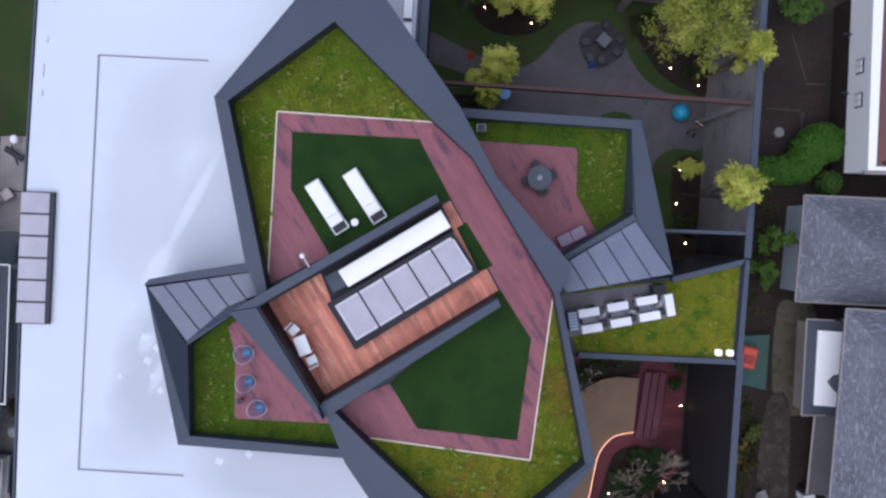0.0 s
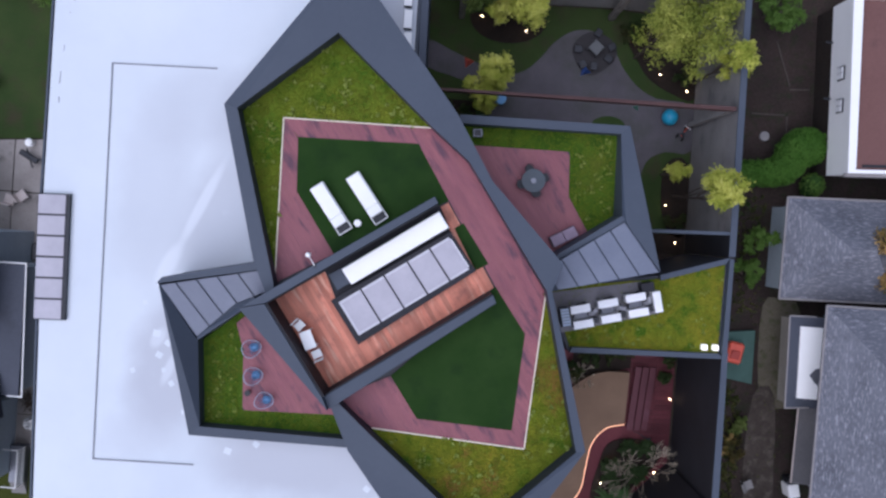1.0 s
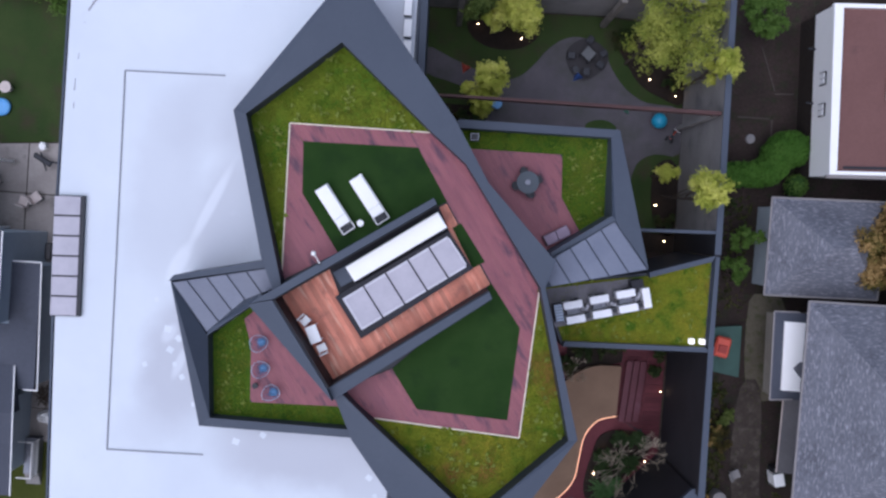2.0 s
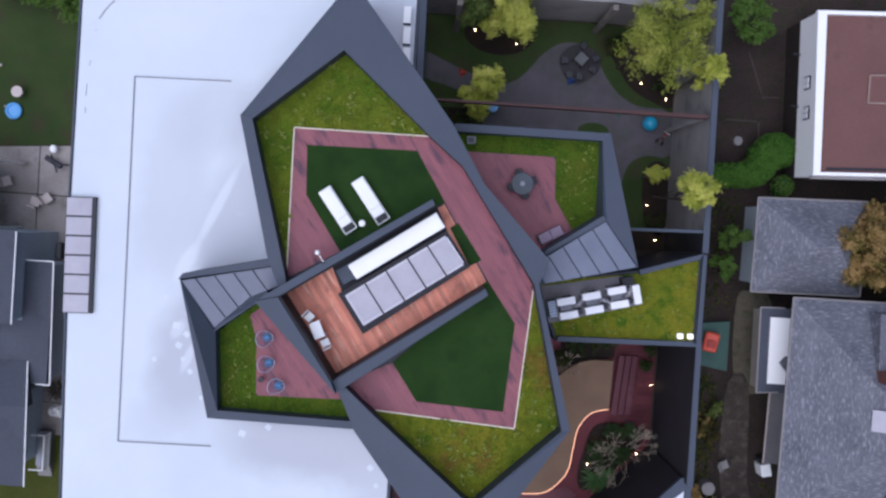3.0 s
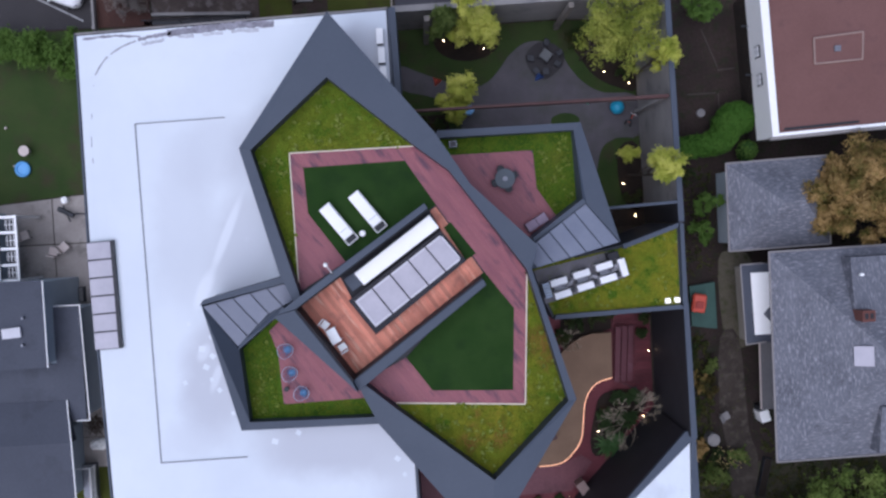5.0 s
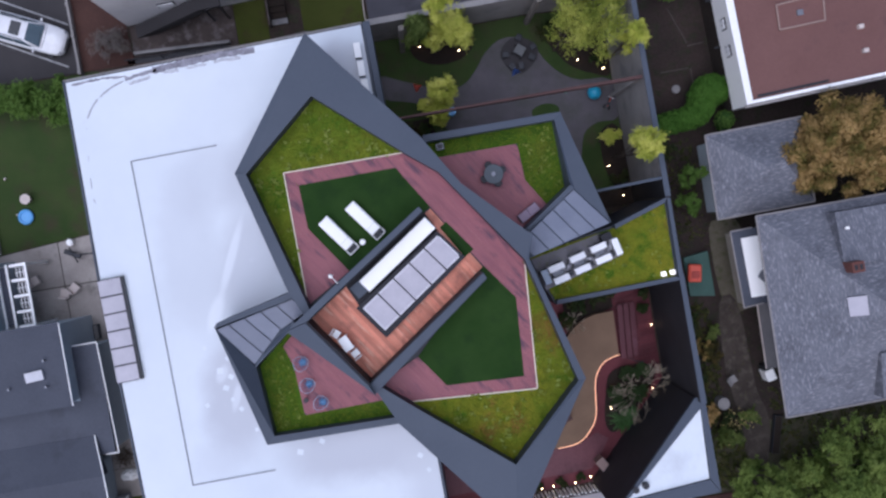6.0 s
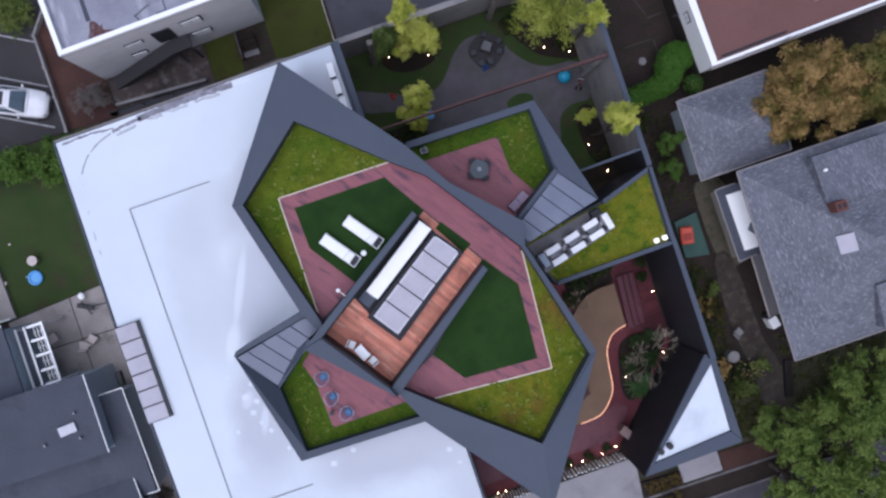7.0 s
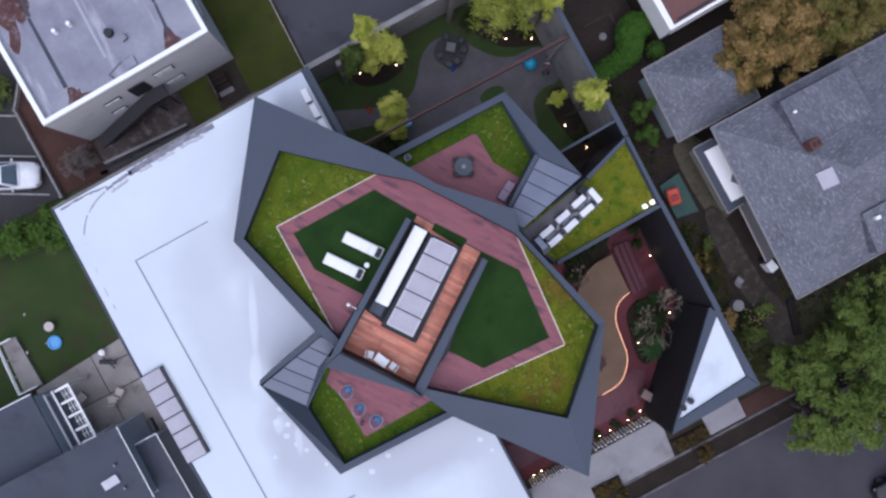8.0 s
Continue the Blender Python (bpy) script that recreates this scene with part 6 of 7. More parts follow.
part("handrail", rod(bmesh.new(), (-16.4, 13.3, 0.9), (-10.1, 13.28, 0.9), 0.045), DARK, t, world=True)
for x in (-16.2, -14.2, -12.2, -10.2):
    part("post", rod(bmesh.new(), (x, 13.3, 0), (x, 13.3, 0.9), 0.03), DARK, t, world=True)
shrub("bare_shrub", "round greyish shrub beside the yard", -17.1, 14.4, 1.5, 1.3, leafy("dry_leaf", [(0.16, 0.14, 0.125), (0.22, 0.195, 0.18), (0.17, 0.15, 0.12)]), 88, lobes=16, per=220, size=0.05)
for a, b in (((-1.25, 12.75), (-1.1, 30)), ((-1.2, 12.55), (-16, 11.95))):
    t = thing("boundary_fence", "thin pale wire fence between the yards", "fence", *a, 0)
    d = Vector(b) - Vector(a)
    n = int(d.length / 1.8)
    for k in range(n + 1):
        part("post", rod(bmesh.new(), (d.x * k / n, d.y * k / n, 0), (d.x * k / n, d.y * k / n, 1.1), 0.03, 0.03, 6), CREAM, t)
    part("rail", rod(bmesh.new(), (0, 0, 1.08), (d.x, d.y, 1.08), 0.025), CREAM, t)


# parked car
def car(x, y, turn, label, paint, paint_label):
    t = thing("parked_car", label, "car", x, y, 0.0, turn)

    def loft(rings):
        bm = bmesh.new()
        rows = [[bm.verts.new(p) for p in ring] for ring in rings]
        for a, b in zip(rows, rows[1:]):
            for k in range(len(a)):
                m = (k + 1) % len(a)
                bm.faces.new((a[k], a[m], b[m], b[k]))
        bm.faces.new(rows[0]), bm.faces.new(rows[-1])
        return bm
    hull = ((-2.34, 0.62, 0.78), (-2.28, 0.80, 0.98), (-2.0, 0.90, 1.05), (-1.2, 0.93, 1.06), (0.3, 0.93, 1.05), (1.1, 0.92, 1.03), (1.6, 0.90, 0.98), (2.0, 0.85, 0.92), (2.22, 0.74, 0.84), (2.33, 0.56, 0.72))
    part("body", loft([[(px, -w * 0.9, 0.34), (px, -w, 0.55), (px, -w * 0.98, zt - 0.14), (px, -w * 0.86, zt), (px, 0, zt + 0.03), (px, w * 0.86, zt), (px, w * 0.98, zt - 0.14), (px, w, 0.55), (px, w * 0.9, 0.34)]
                       for px, w, zt in hull]), paint, t, paint_label, smooth=True)
    top = ((-2.16, 0.72, 1.0, 0.72), (-1.92, 0.70, 1.48, 0.60), (-1.6, 0.71, 1.60, 0.60), (-0.6, 0.72, 1.65, 0.62), (0.15, 0.71, 1.60, 0.60), (1.05, 0.78, 1.04, 0.74))
    part("cabin", loft([[(px, -max(w, 0.8), 1.0), (px, -u, zt - 0.04), (px, -u * 0.8, zt), (px, u * 0.8, zt), (px, u, zt - 0.04), (px, max(w, 0.8), 1.0)] for px, w, zt, u in top]), paint, t, smooth=True)

    def pane(name, corners, lift, note):
        bm = bmesh.new()
        q = [Vector(c) for c in corners]
        n = (q[1] - q[0]).cross(q[3] - q[0]).normalized() * lift
        lo, hi = [bm.verts.new(c - n) for c in q], [bm.verts.new(c + n) for c in q]
        bm.faces.new(lo), bm.faces.new(hi)
        for k in range(4):
            bm.faces.new((lo[k], lo[(k + 1) % 4], hi[(k + 1) % 4], hi[k]))
        part(name, bm, CAR_GLASS, t, note)
    pane("windscreen", [(1.0, -0.68, 1.10), (1.0, 0.68, 1.10), (0.24, 0.53, 1.57), (0.24, -0.53, 1.57)], 0.03, "blue-grey windscreen")
    pane("rear_window", [(-2.12, -0.6, 1.12), (-2.12, 0.6, 1.12), (-1.94, 0.5, 1.44), (-1.94, -0.5, 1.44)], 0.03, "dark rear window")
    for s in (-1, 1):
        pane("side_window", [(0.55, 0.79 * s, 1.09), (-0.45, 0.79 * s, 1.09), (-0.45, 0.645 * s, 1.52), (0.15, 0.635 * s, 1.50)], 0.02, "dark side window")
        pane("side_window", [(-0.55, 0.79 * s, 1.09), (-1.75, 0.79 * s, 1.09), (-1.6, 0.64 * s, 1.50), (-0.55, 0.645 * s, 1.52)], 0.02, "dark side window")
        part("roof_rail", tube_path(bmesh.new(), [(-1.75, 0.58 * s, 1.58), (-1.5, 0.58 * s, 1.66), (-0.1, 0.58 * s, 1.68), (0.12, 0.58 * s, 1.60)], 0.022), DARK, t, "black roof rail")
        part("mirror", box(bmesh.new(), 0.72, 1.0 * s, 1.08, 0.13, 0.2, 0.15, 8 * s), paint, t, bevel=0.04)
        part("headlight", box(bmesh.new(), 2.14, 0.62 * s, 0.80, 0.22, 0.26, 0.10, -28 * s), GREY_METAL, t, "clear headlight", bevel=0.03)
        part("tail_light", box(bmesh.new(), -2.26, 0.68 * s, 0.92, 0.10, 0.2, 0.16, 15 * s), CORAL, t, "red tail light", bevel=0.02)
        for xx in (-1.4, 1.45):
            w = part("wheel", rod(bmesh.new(), (xx, 0.72 * s, 0.34), (xx, 0.945 * s, 0.34), 0.34, 0.34, 20), TYRE, t)
            part("rim", rod(bmesh.new(), (xx, 0.94 * s, 0.34), (xx, 0.96 * s, 0.34), 0.2, 0.2, 14), GREY_METAL, w)
    part("sunroof", box(bmesh.new(), -0.45, 0, 1.655, 0.62, 0.84, 0.03), GLASS, t, "dark glass sunroof", bevel=0.01)
    part("wiper", rod(bmesh.new(), (1.02, -0.5, 1.13), (0.9, 0.2, 1.2), 0.012, 0.012, 5), DARK, t)
    part("bonnet_seam", tube_path(bmesh.new(), [(1.12, -0.74, 1.04), (1.18, 0, 1.065), (1.12, 0.74, 1.04)], 0.012), DARK, t)
    part("grille", box(bmesh.new(), 2.3, 0, 0.6, 0.08, 0.8, 0.16), DARK, t, bevel=0.02)


car(-21.98, 15.92, -25, "white sport utility car parked nose towards the path", CAR_WHITE, "white paintwork")
car(22.3, -30.6, 180, "black sport utility car parked along the street", CAR_BLACK, "black paintwork")
shrub("parking_bush", "large green bush at the edge of the parking", -20.1, 21.1, 1.8, 1.3, LEAF_GREEN, 130, lobes=22, per=320, size=0.075, category="bush")

# neighbouring house to the west
t = thing("west_house", "slate-roofed house with white trim beside the patio", "house", -26, -5, 0)
part("wall", prism([(-35.8, -6.4), (-21.47, -6.6), (-21.47, -2.0), (-35.8, -2.0)], 0, 5.3), CLAP, t, world=True)
part("roof", prism([(-36.15, -6.75), (-21.35, -6.75), (-21.35, -1.85), (-36.15, -1.85)], 5.3, lambda x, y: 5.42 if x > -30 else 5.9), SLATE, t, "slate-grey shallow roof", world=True)
part("wall", prism([(-36, -2.0), (-25.6, -2.0), (-25.6, 2.1), (-36, 2.1)], 0, 4.2), CLAP, t, world=True)
part("roof", prism([(-36.2, -2.1), (-25.4, -2.1), (-25.4, 2.3), (-36.2, 2.3)], 4.2, 4.35), SLATE, t, world=True)
part("wall", prism([(-36, -10.0), (-20.2, -10.0), (-20.2, -3.7), (-21.8, -3.7), (-21.8, -6.6), (-36, -6.6)], 0, 3.8), CLAP, t, world=True)
part("roof", prism([(-36.1, -10.1), (-19.95, -10.1), (-19.95, -3.5), (-21.45, -3.5), (-21.45, -6.75), (-36.1, -6.75)], 3.8, 3.95), SLATE, t, world=True)
part("wall", prism([(-36, -15.1), (-21.8, -15.1), (-21.8, -11.0), (-36, -11.0)], 0, 4.6), CLAP, t, world=True)
part("roof", prism([(-36.1, -15.45), (-20.5, -15.45), (-20.6, -11.2), (-36.1, -11.2)], 4.6, 4.75), SLATE, t, world=True)
part("roof", prism([(-36.1, -11.2), (-20.6, -11.2), (-21.0, -8.9), (-36.1, -8.9)], 3.94, lambda x, y: 4.75 if y < -10 else 3.97), SLATE, t, "slate-grey sloping roof", world=True)
for a, b, z in (((-21.3, -1.9), (-21.3, -6.75), 5.42), ((-19.93, -3.45), (-19.75, -10.15), 3.97), ((-21.4, -3.47), (-19.93, -3.45), 3.97), ((-20.56, -11.2), (-20.46, -15.45), 4.77),
                ((-19.75, -10.12), (-20.5, -10.12), 3.97), ((-25.4, 2.3), (-36, 2.3), 4.37)):
    part("gutter", rod(bmesh.new(), (*a, z), (*b, z), 0.038, 0.038, 6), WHITE, t, "white gutter", world=True)
part("gutter", rod(bmesh.new(), (-20.98, -8.9, 3.99), (-20.56, -11.2, 4.77), 0.038, 0.038, 6), WHITE, t, "white gutter", world=True)
part("skylight", box(bmesh.new(), -23.1, -4.71, 5.56, 1.02, 0.56, 0.16, 4), PANE_RIM, t, "pale roof window", world=True)
for x, y in ((-22.4, -3.9), (-22.5, -5.4), (-24.6, -5.2)):
    part("roof_vent", rod(bmesh.new(), (x, y, 5.3), (x, y, 5.75), 0.08, 0.07, 8), GREY_METAL, t, world=True)
t = thing("cellar_stair", "dark cellar stairwell with a white rail by the house wall", "stair", -21.6, -3.1, 0)
part("pit", box(bmesh.new(), 0.05, 0.0, 0.06, 1.0, 0.95, 0.12), DARK, t, "dark open stairwell")
for k in range(3):
    part("step", box(bmesh.new(), -0.25 + 0.28 * k, 0.0, 0.14 + 0.04 * k, 0.24, 0.85, 0.05), CONCRETE if k == 2 else WALL_DARK, t)
for a, b in (((-0.62, 0.5), (-0.62, -0.62)), ((-0.62, -0.62), (0.75, -0.62))):
    part("rail", rod(bmesh.new(), (*a, 1.0), (*b, 1.0), 0.045, 0.045, 6), WHITE, t, "white rail")
for a in ((-0.62, 0.5), (-0.62, -0.62), (0.75, -0.62)):
    part("post", rod(bmesh.new(), (*a, 0), (*a, 1.0), 0.035, 0.035, 6), WHITE, t, "white post")
t = thing("porch_frame", "white timber porch frame with lattice panels", "pergola", -24.5, 0, 0)
for x in (-25.3, -23.65):
    for y in (1.8, -1.9):
        part("post", box(bmesh.new(), x, y, 1.5, 0.12, 0.12, 3.0), WHITE, t, world=True)
for y in (1.8, 0.9, -0.05, -1.0, -1.9):
    part("beam", box(bmesh.new(), -24.1, y, 3.02, 1.0, 0.16, 0.12), WHITE, t, world=True)
for x in (-25.3, -24.75, -23.65):
    part("beam", box(bmesh.new(), x, -0.05, 3.08, 0.12, 3.9, 0.12), WHITE, t, world=True)
for i in range(4):
    yc = 1.35 - 0.93 * i
    pane = part("lattice", box(bmesh.new(), -24.05, yc, 2.93, 0.62, 0.62, 0.04), DARK, t, "dark glazed panel", world=True)
    for k in range(3):
        bm = box(bmesh.new(), -24.25 + 0.2 * k, yc, 2.97, 0.035, 0.62, 0.03)
        bm.transform(t.matrix_basis.inverted())
        part("bar", bm, WHITE, pane)
    bm = box(bmesh.new(), -24.05, yc, 2.97, 0.62, 0.035, 0.03)
    bm.transform(t.matrix_basis.inverted())
    part("bar", bm, WHITE, pane)
part("roof", prism([(-25.25, 1.75), (-24.7, 1.75), (-24.7, -1.85), (-25.25, -1.85)], 2.9, 2.98), SLATE, t, world=True)
t = thing("side_porch", "low concrete porch with white rails by the lawn", "porch", -26, 4.2, 0)
PORCH = [(-27.6, 2.72), (-26.3, 2.7), (-26.4, 6.25), (-27.4, 6.25)]
part("deck", prism(PORCH, 0, 0.3), PATIO, t, "grey-brown concrete deck", world=True)
W0, W1, E0, E1 = PORCH[0], PORCH[3], PORCH[1], PORCH[2]
for a, b in ((W0, E0), (W1, E1), (W0, W1)):
    for z in (0.95, 1.2):
        part("rail", rod(bmesh.new(), (a[0] + 0.05, a[1], z), (b[0] + 0.05, b[1], z), 0.045, 0.045, 6), WHITE, t, "white rail", world=True)
    for k in range(4):
        f = k / 3
        x, y = a[0] + (b[0] - a[0]) * f + 0.05, a[1] + (b[1] - a[1]) * f
        part("post", rod(bmesh.new(), (x, y, 0.3), (x, y, 1.2), 0.035, 0.035, 6), WHITE, t, "white post", world=True)
sheet("alley_lawn", "rough grass in the alley beside the house", "lawn", [(-21.78, -13.9), (-18.3, -13.9), (-18.2, -22), (-40, -22), (-40, -15.15), (-21.78, -15.15)], 0.03, LAWN_OLIVE)
t = thing("side_landing", "white-railed landing at the side door", "landing", -21.35, -14.6, 0)
part("deck", box(bmesh.new(), 0, 0, 0.3, 0.78, 2.0, 0.6), GREY_METAL, t, "grey boarded landing")
for yy in (-1.0, 1.0):
    part("rail", rod(bmesh.new(), (-0.4, yy, 1.45), (0.4, yy, 1.45), 0.04, 0.04, 6), WHITE, t, "white rail")
part("rail", rod(bmesh.new(), (0.4, -1.0, 1.45), (0.4, 1.0, 1.45), 0.05, 0.05, 6), WHITE, t, "white rail")
part("rail", rod(bmesh.new(), (0.4, -1.0, 0.8), (0.4, 1.0, 0.8), 0.04, 0.04, 6), WHITE, t, "white rail")
for k in range(13):
    part("baluster", box(bmesh.new(), 0.4, -0.96 + 0.16 * k, 1.02, 0.05, 0.07, 0.84), WHITE, t)
for k in range(3):
    part("step", box(bmesh.new(), 0, -1.12 - 0.24 * k, 0.22 - 0.07 * k, 0.78, 0.24, 0.44 - 0.14 * k), CONCRETE, t)
t = thing("brush_heap", "heap of brown brushwood in the alley", "heap", -20.9, -11.2, 0)
rg = random.Random(77)
bm = bmesh.new()
for k in range(60):
    a, r = rg.uniform(0, 6.283), 0.5 * math.sqrt(rg.random())
    d = Vector((rg.uniform(-1, 1), rg.uniform(-1, 1), rg.uniform(-0.3, 0.3))).normalized() * rg.uniform(0.2, 0.5)
    p = Vector((r * math.cos(a), r * math.sin(a), 0.12 + 0.4 * (0.5 - r)))
    rod(bm, p - d, p + d, 0.02, 0.012, 4)
part("brushwood", bm, BARK, t)
t = thing("paddling_pool", "small round light-blue paddling pool on the lawn", "pool", -24.38, 4.78, 0.0)
bm = bmesh.new()
ring = [(0.4 * math.cos(k * math.pi / 12), 0.4 * math.sin(k * math.pi / 12), 0.12) for k in range(24)]
part("rim", tube_path(bm, ring, 0.1, True, 8), POOL, t, smooth=True)
part("water", rod(bmesh.new(), (0, 0, 0.02), (0, 0, 0.14), 0.38, 0.38, 24), POOL, t, "light-blue water")
for x, y, w in ((-25.26, 7.35, 0.11), (-26.3, 5.0, 0.16), (-24.9, 5.0, 0.08)):
    b = thing("lawn_toy", "small pale toy lying on the lawn", "toy", x, y, 0.0, 40 * w * 10, "toys on the lawn")
    part("toy", box(bmesh.new(), 0, 0, 0.09, w * 1.6, w, 0.18), CREAM, b, bevel=0.03)
t = thing("garden_urn", "pale stone urn beside the pool", "urn", -24.05, 5.85, 0)
part("urn", rod(bmesh.new(), (0, 0, 0), (0, 0, 0.6), 0.2, 0.34, 14), CREAM, t, bevel=0.03)
for x, y, turn in ((-24.4, 0.7, 20), (-22.7, -0.37, 75), (-22.07, -0.13, 40)):
    c = thing("patio_chair", "cream cushioned chair on the paved patio", "chair", x, y, 0.0, turn, "patio chairs")
    part("seat", box(bmesh.new(), 0, 0, 0.42, 0.55, 0.55, 0.12), CREAM, c, bevel=0.03)
    part("backrest", box(bmesh.new(), -0.28, 0, 0.68, 0.1, 0.52, 0.42), CREAM, c, bevel=0.03)
    for a in (-0.22, 0.22):
        for b in (-0.22, 0.22):
            part("leg", rod(bmesh.new(), (a, b, 0), (a, b, 0.38), 0.02), DARK, c)
t = thing("garden_barrow", "dark barrow with a pale bucket by the wall", "barrow", -21.8, 2.0, 0.0, -28)
part("tray", box(bmesh.new(), 0, 0, 0.45, 1.1, 0.3, 0.16), DARK, t, bevel=0.05)
part("handle", rod(bmesh.new(), (0.4, 0.1, 0.5), (1.3, 0.5, 0.5), 0.04), DARK, t)
part("handle", rod(bmesh.new(), (-0.3, 0.3, 0.5), (0.5, -0.4, 0.5), 0.05), DARK, t)
part("leg", rod(bmesh.new(), (-0.2, 0, 0), (-0.2, 0, 0.4), 0.03), DARK, t)
t = thing("garden_bucket", "pale bucket heaped with white cloth", "bucket", -21.85, 2.75, 0.0)
part("body", rod(bmesh.new(), (0, 0, 0), (0, 0, 0.45), 0.17, 0.22, 14), WHITE, t)
part("cloth", ball(bmesh.new(), 0.04, 0.02, 0.46, 0.19, 10, 0.7), CUSHION, t)
t = thing("covered_bench", "dark covered bench beside the white building", "bench", -19.2, 3.4, 0.0, 5)
part("body", box(bmesh.new(), 0, 0, 0.45, 0.9, 1.6, 0.9), DARK, t, bevel=0.12)
t = thing("alley_heap", "white plastic sheet heaped in the alley", "sheet", -20.75, -12.45, 0.0)
bm = ball(bmesh.new(), 0, 0, 0.16, 0.5, 16, 0.6)
rg = random.Random(78)
for v in bm.verts:
    v.co = (v.co.x * (1.25 + rg.uniform(-0.2, 0.2)), v.co.y * (0.75 + rg.uniform(-0.2, 0.2)), max(0.0, v.co.z * (1 + rg.uniform(-0.25, 0.25))))
part("sheet", bm, CUSHION, t)
for x, y, h, r, seed in ((-22.4, 11.6, 2.8, 1.3, 81), (-20.6, 10.8, 2.4, 1.1, 82), (-24.6, 12.0, 2.6, 1.2, 83), (-20.2, 12.3, 1.6, 0.9, 84)):
    shrub("garden_bush", "fresh green bush at the lawn's edge", x, y, h, r, LEAF_LIGHT, seed, lobes=18, per=380, size=0.075, category="bush")

# houses to the east
t = thing("flat_house", "white-walled house with a red-brown flat roof", "house", 27, 12, 0)
fl = [(20.5, 4.2), (36.5, 5.0), (36.1, 13.8), (20.1, 12.95)]
# Added band: the wall's foot takes the ground's dark colour to read as earth.
part("ground_band", prism(fl, 0, 1.9), MULCH, t, "added dark band coloured like the ground before the wall", world=True)
part("wall", prism([(20.48, 4.18), (36.52, 4.98), (36.12, 13.82), (20.08, 12.97)], 1.901, 4.1), WHITE, t, "white plastered wall", world=True)
part("roof", prism([(20.72, 4.38), (36.3, 5.16), (35.9, 13.6), (20.45, 12.8)], 4.101, 4.16), BRICK_RED, t, "red-brown roofing", world=True)
part("parapet", prism([(20.42, 4.15), (20.80, 4.42), (20.42, 12.9), (19.92, 12.98)], 4.102, 4.4), WHITE, t, "white parapet", world=True)
part("parapet", prism([(20.45, 4.2), (36.5, 5.0), (36.5, 5.16), (20.81, 4.38)], 4.101, 4.32), WHITE, t, "white parapet", world=True)
part("parapet", prism([(20.0, 13.0), (36.1, 13.85), (36.1, 13.65), (20.5, 12.82)], 4.101, 4.3), WHITE, t, "white parapet", world=True)
for y, z in ((7.65, 3.15), (9.3, 3.15)):
    window(t, 20.46 - (y - 4.2) * 0.046, y, z, 0.7, 0.7, -87)
for y in (8.1, 11.0):
    part("vent_pipe", rod(bmesh.new(), (20.3 - (y - 4.2) * 0.046, y, 2.4), (19.9 - (y - 4.2) * 0.046, y, 2.45), 0.06), DARK, t, "dark vent pipe", world=True)
hatch = [(23.1, 8.27), (25.9, 8.42), (26.0, 10.0), (23.1, 9.75)]
part("roof_hatch", prism(hatch, 4.161, 4.25), BRICK_RED, t, world=True)
for a, b in zip(hatch, hatch[1:] + hatch[:1]):
    part("hatch_rim", rod(bmesh.new(), (*a, 4.27), (*b, 4.27), 0.055), surface("tan_rim", (0.36, 0.26, 0.22), (0.30, 0.21, 0.18)), t, "tan timber rim", world=True)
part("hatch_lid", box(bmesh.new(), 24.42, 9.09, 4.32, 0.36, 0.32, 0.14), GREY_METAL, t, world=True)
part("roof_vent", box(bmesh.new(), 28.03, 6.24, 4.3, 0.3, 0.25, 0.28), CREAM, t, world=True)
part("roof_vent", box(bmesh.new(), 27.94, 7.7, 4.3, 0.3, 0.25, 0.28), CREAM, t, world=True)
part("gutter", rod(bmesh.new(), (20.4, 4.08, 4.0), (36.5, 4.88, 4.0), 0.09), GUTTER, t, world=True)
part("drain_cover", prism([(21.2, 4.52), (25.6, 4.76), (25.6, 4.9), (21.2, 4.66)], 4.161, 4.22), DARK, t, "dark roof drain", world=True)

t = thing("garage", "small garage with a grey shingled hip roof", "garage", 20.5, 0.3, 0)
ga = [(18.35, -2.15), (24.0, -2.0), (24.0, 2.8), (18.35, 2.6)]
part("wall", prism([(18.55, -1.95), (23.85, -1.85), (23.85, 2.6), (18.55, 2.4)], 0, 2.95), CLAP, t, world=True)
hip_roof(t, [ga[0], ga[3], ga[2], ga[1]], 3.0, [(20.9, 0.35), (22.0, 0.5)], 4.75, SHINGLE, 0.22)
gutter(t, ga, 3.02, 0.24, GUTTER)

t = thing("shingled_house", "house with a large grey shingled roof and brick chimney", "house", 26.5, -8.4, 0)
ho = [(19.9, -2.75), (33.4, -2.6), (33.4, -14.0), (19.9, -14.2)]
part("wall", prism([(21.9, -3.3), (33.2, -3.2), (33.2, -12.6), (21.9, -12.8)], 0, 5.25), CLAP, t, world=True)
hip_roof(t, [ho[0], ho[3], ho[2], ho[1]], 5.2, [(25.2, -8.4), (28.4, -8.35)], 8.0, SHINGLE, 0.3)
gutter(t, ho, 5.24, 0.32, GUTTER)
part("dormer", prism([(23.6, -2.9), (28.4, -2.85), (28.3, -6.0), (23.5, -6.0)], 5.15, lambda x, y: 6.55 if y > -4 else 7.05), SHINGLE, t, "shingled dormer roof", world=True)
part("dormer", prism([(24.9, -11.3), (30.0, -11.2), (30.0, -13.9), (24.9, -14.0)], 5.15, lambda x, y: 6.45 if y < -13 else 6.9), SHINGLE, t, "shingled dormer roof", world=True)
ch = part("chimney", box(bmesh.new(), 23.85, -6.05, 6.6, 0.7, 0.6, 2.5), CHIMNEY, t, "red brick chimney", world=True)
for k in range(2):
    bm = box(bmesh.new(), 23.70 + 0.30 * k, -6.05, 7.86, 0.18, 0.3, 0.06)
    bm.transform(t.matrix_basis.inverted())
    part("flue", bm, DARK, ch)
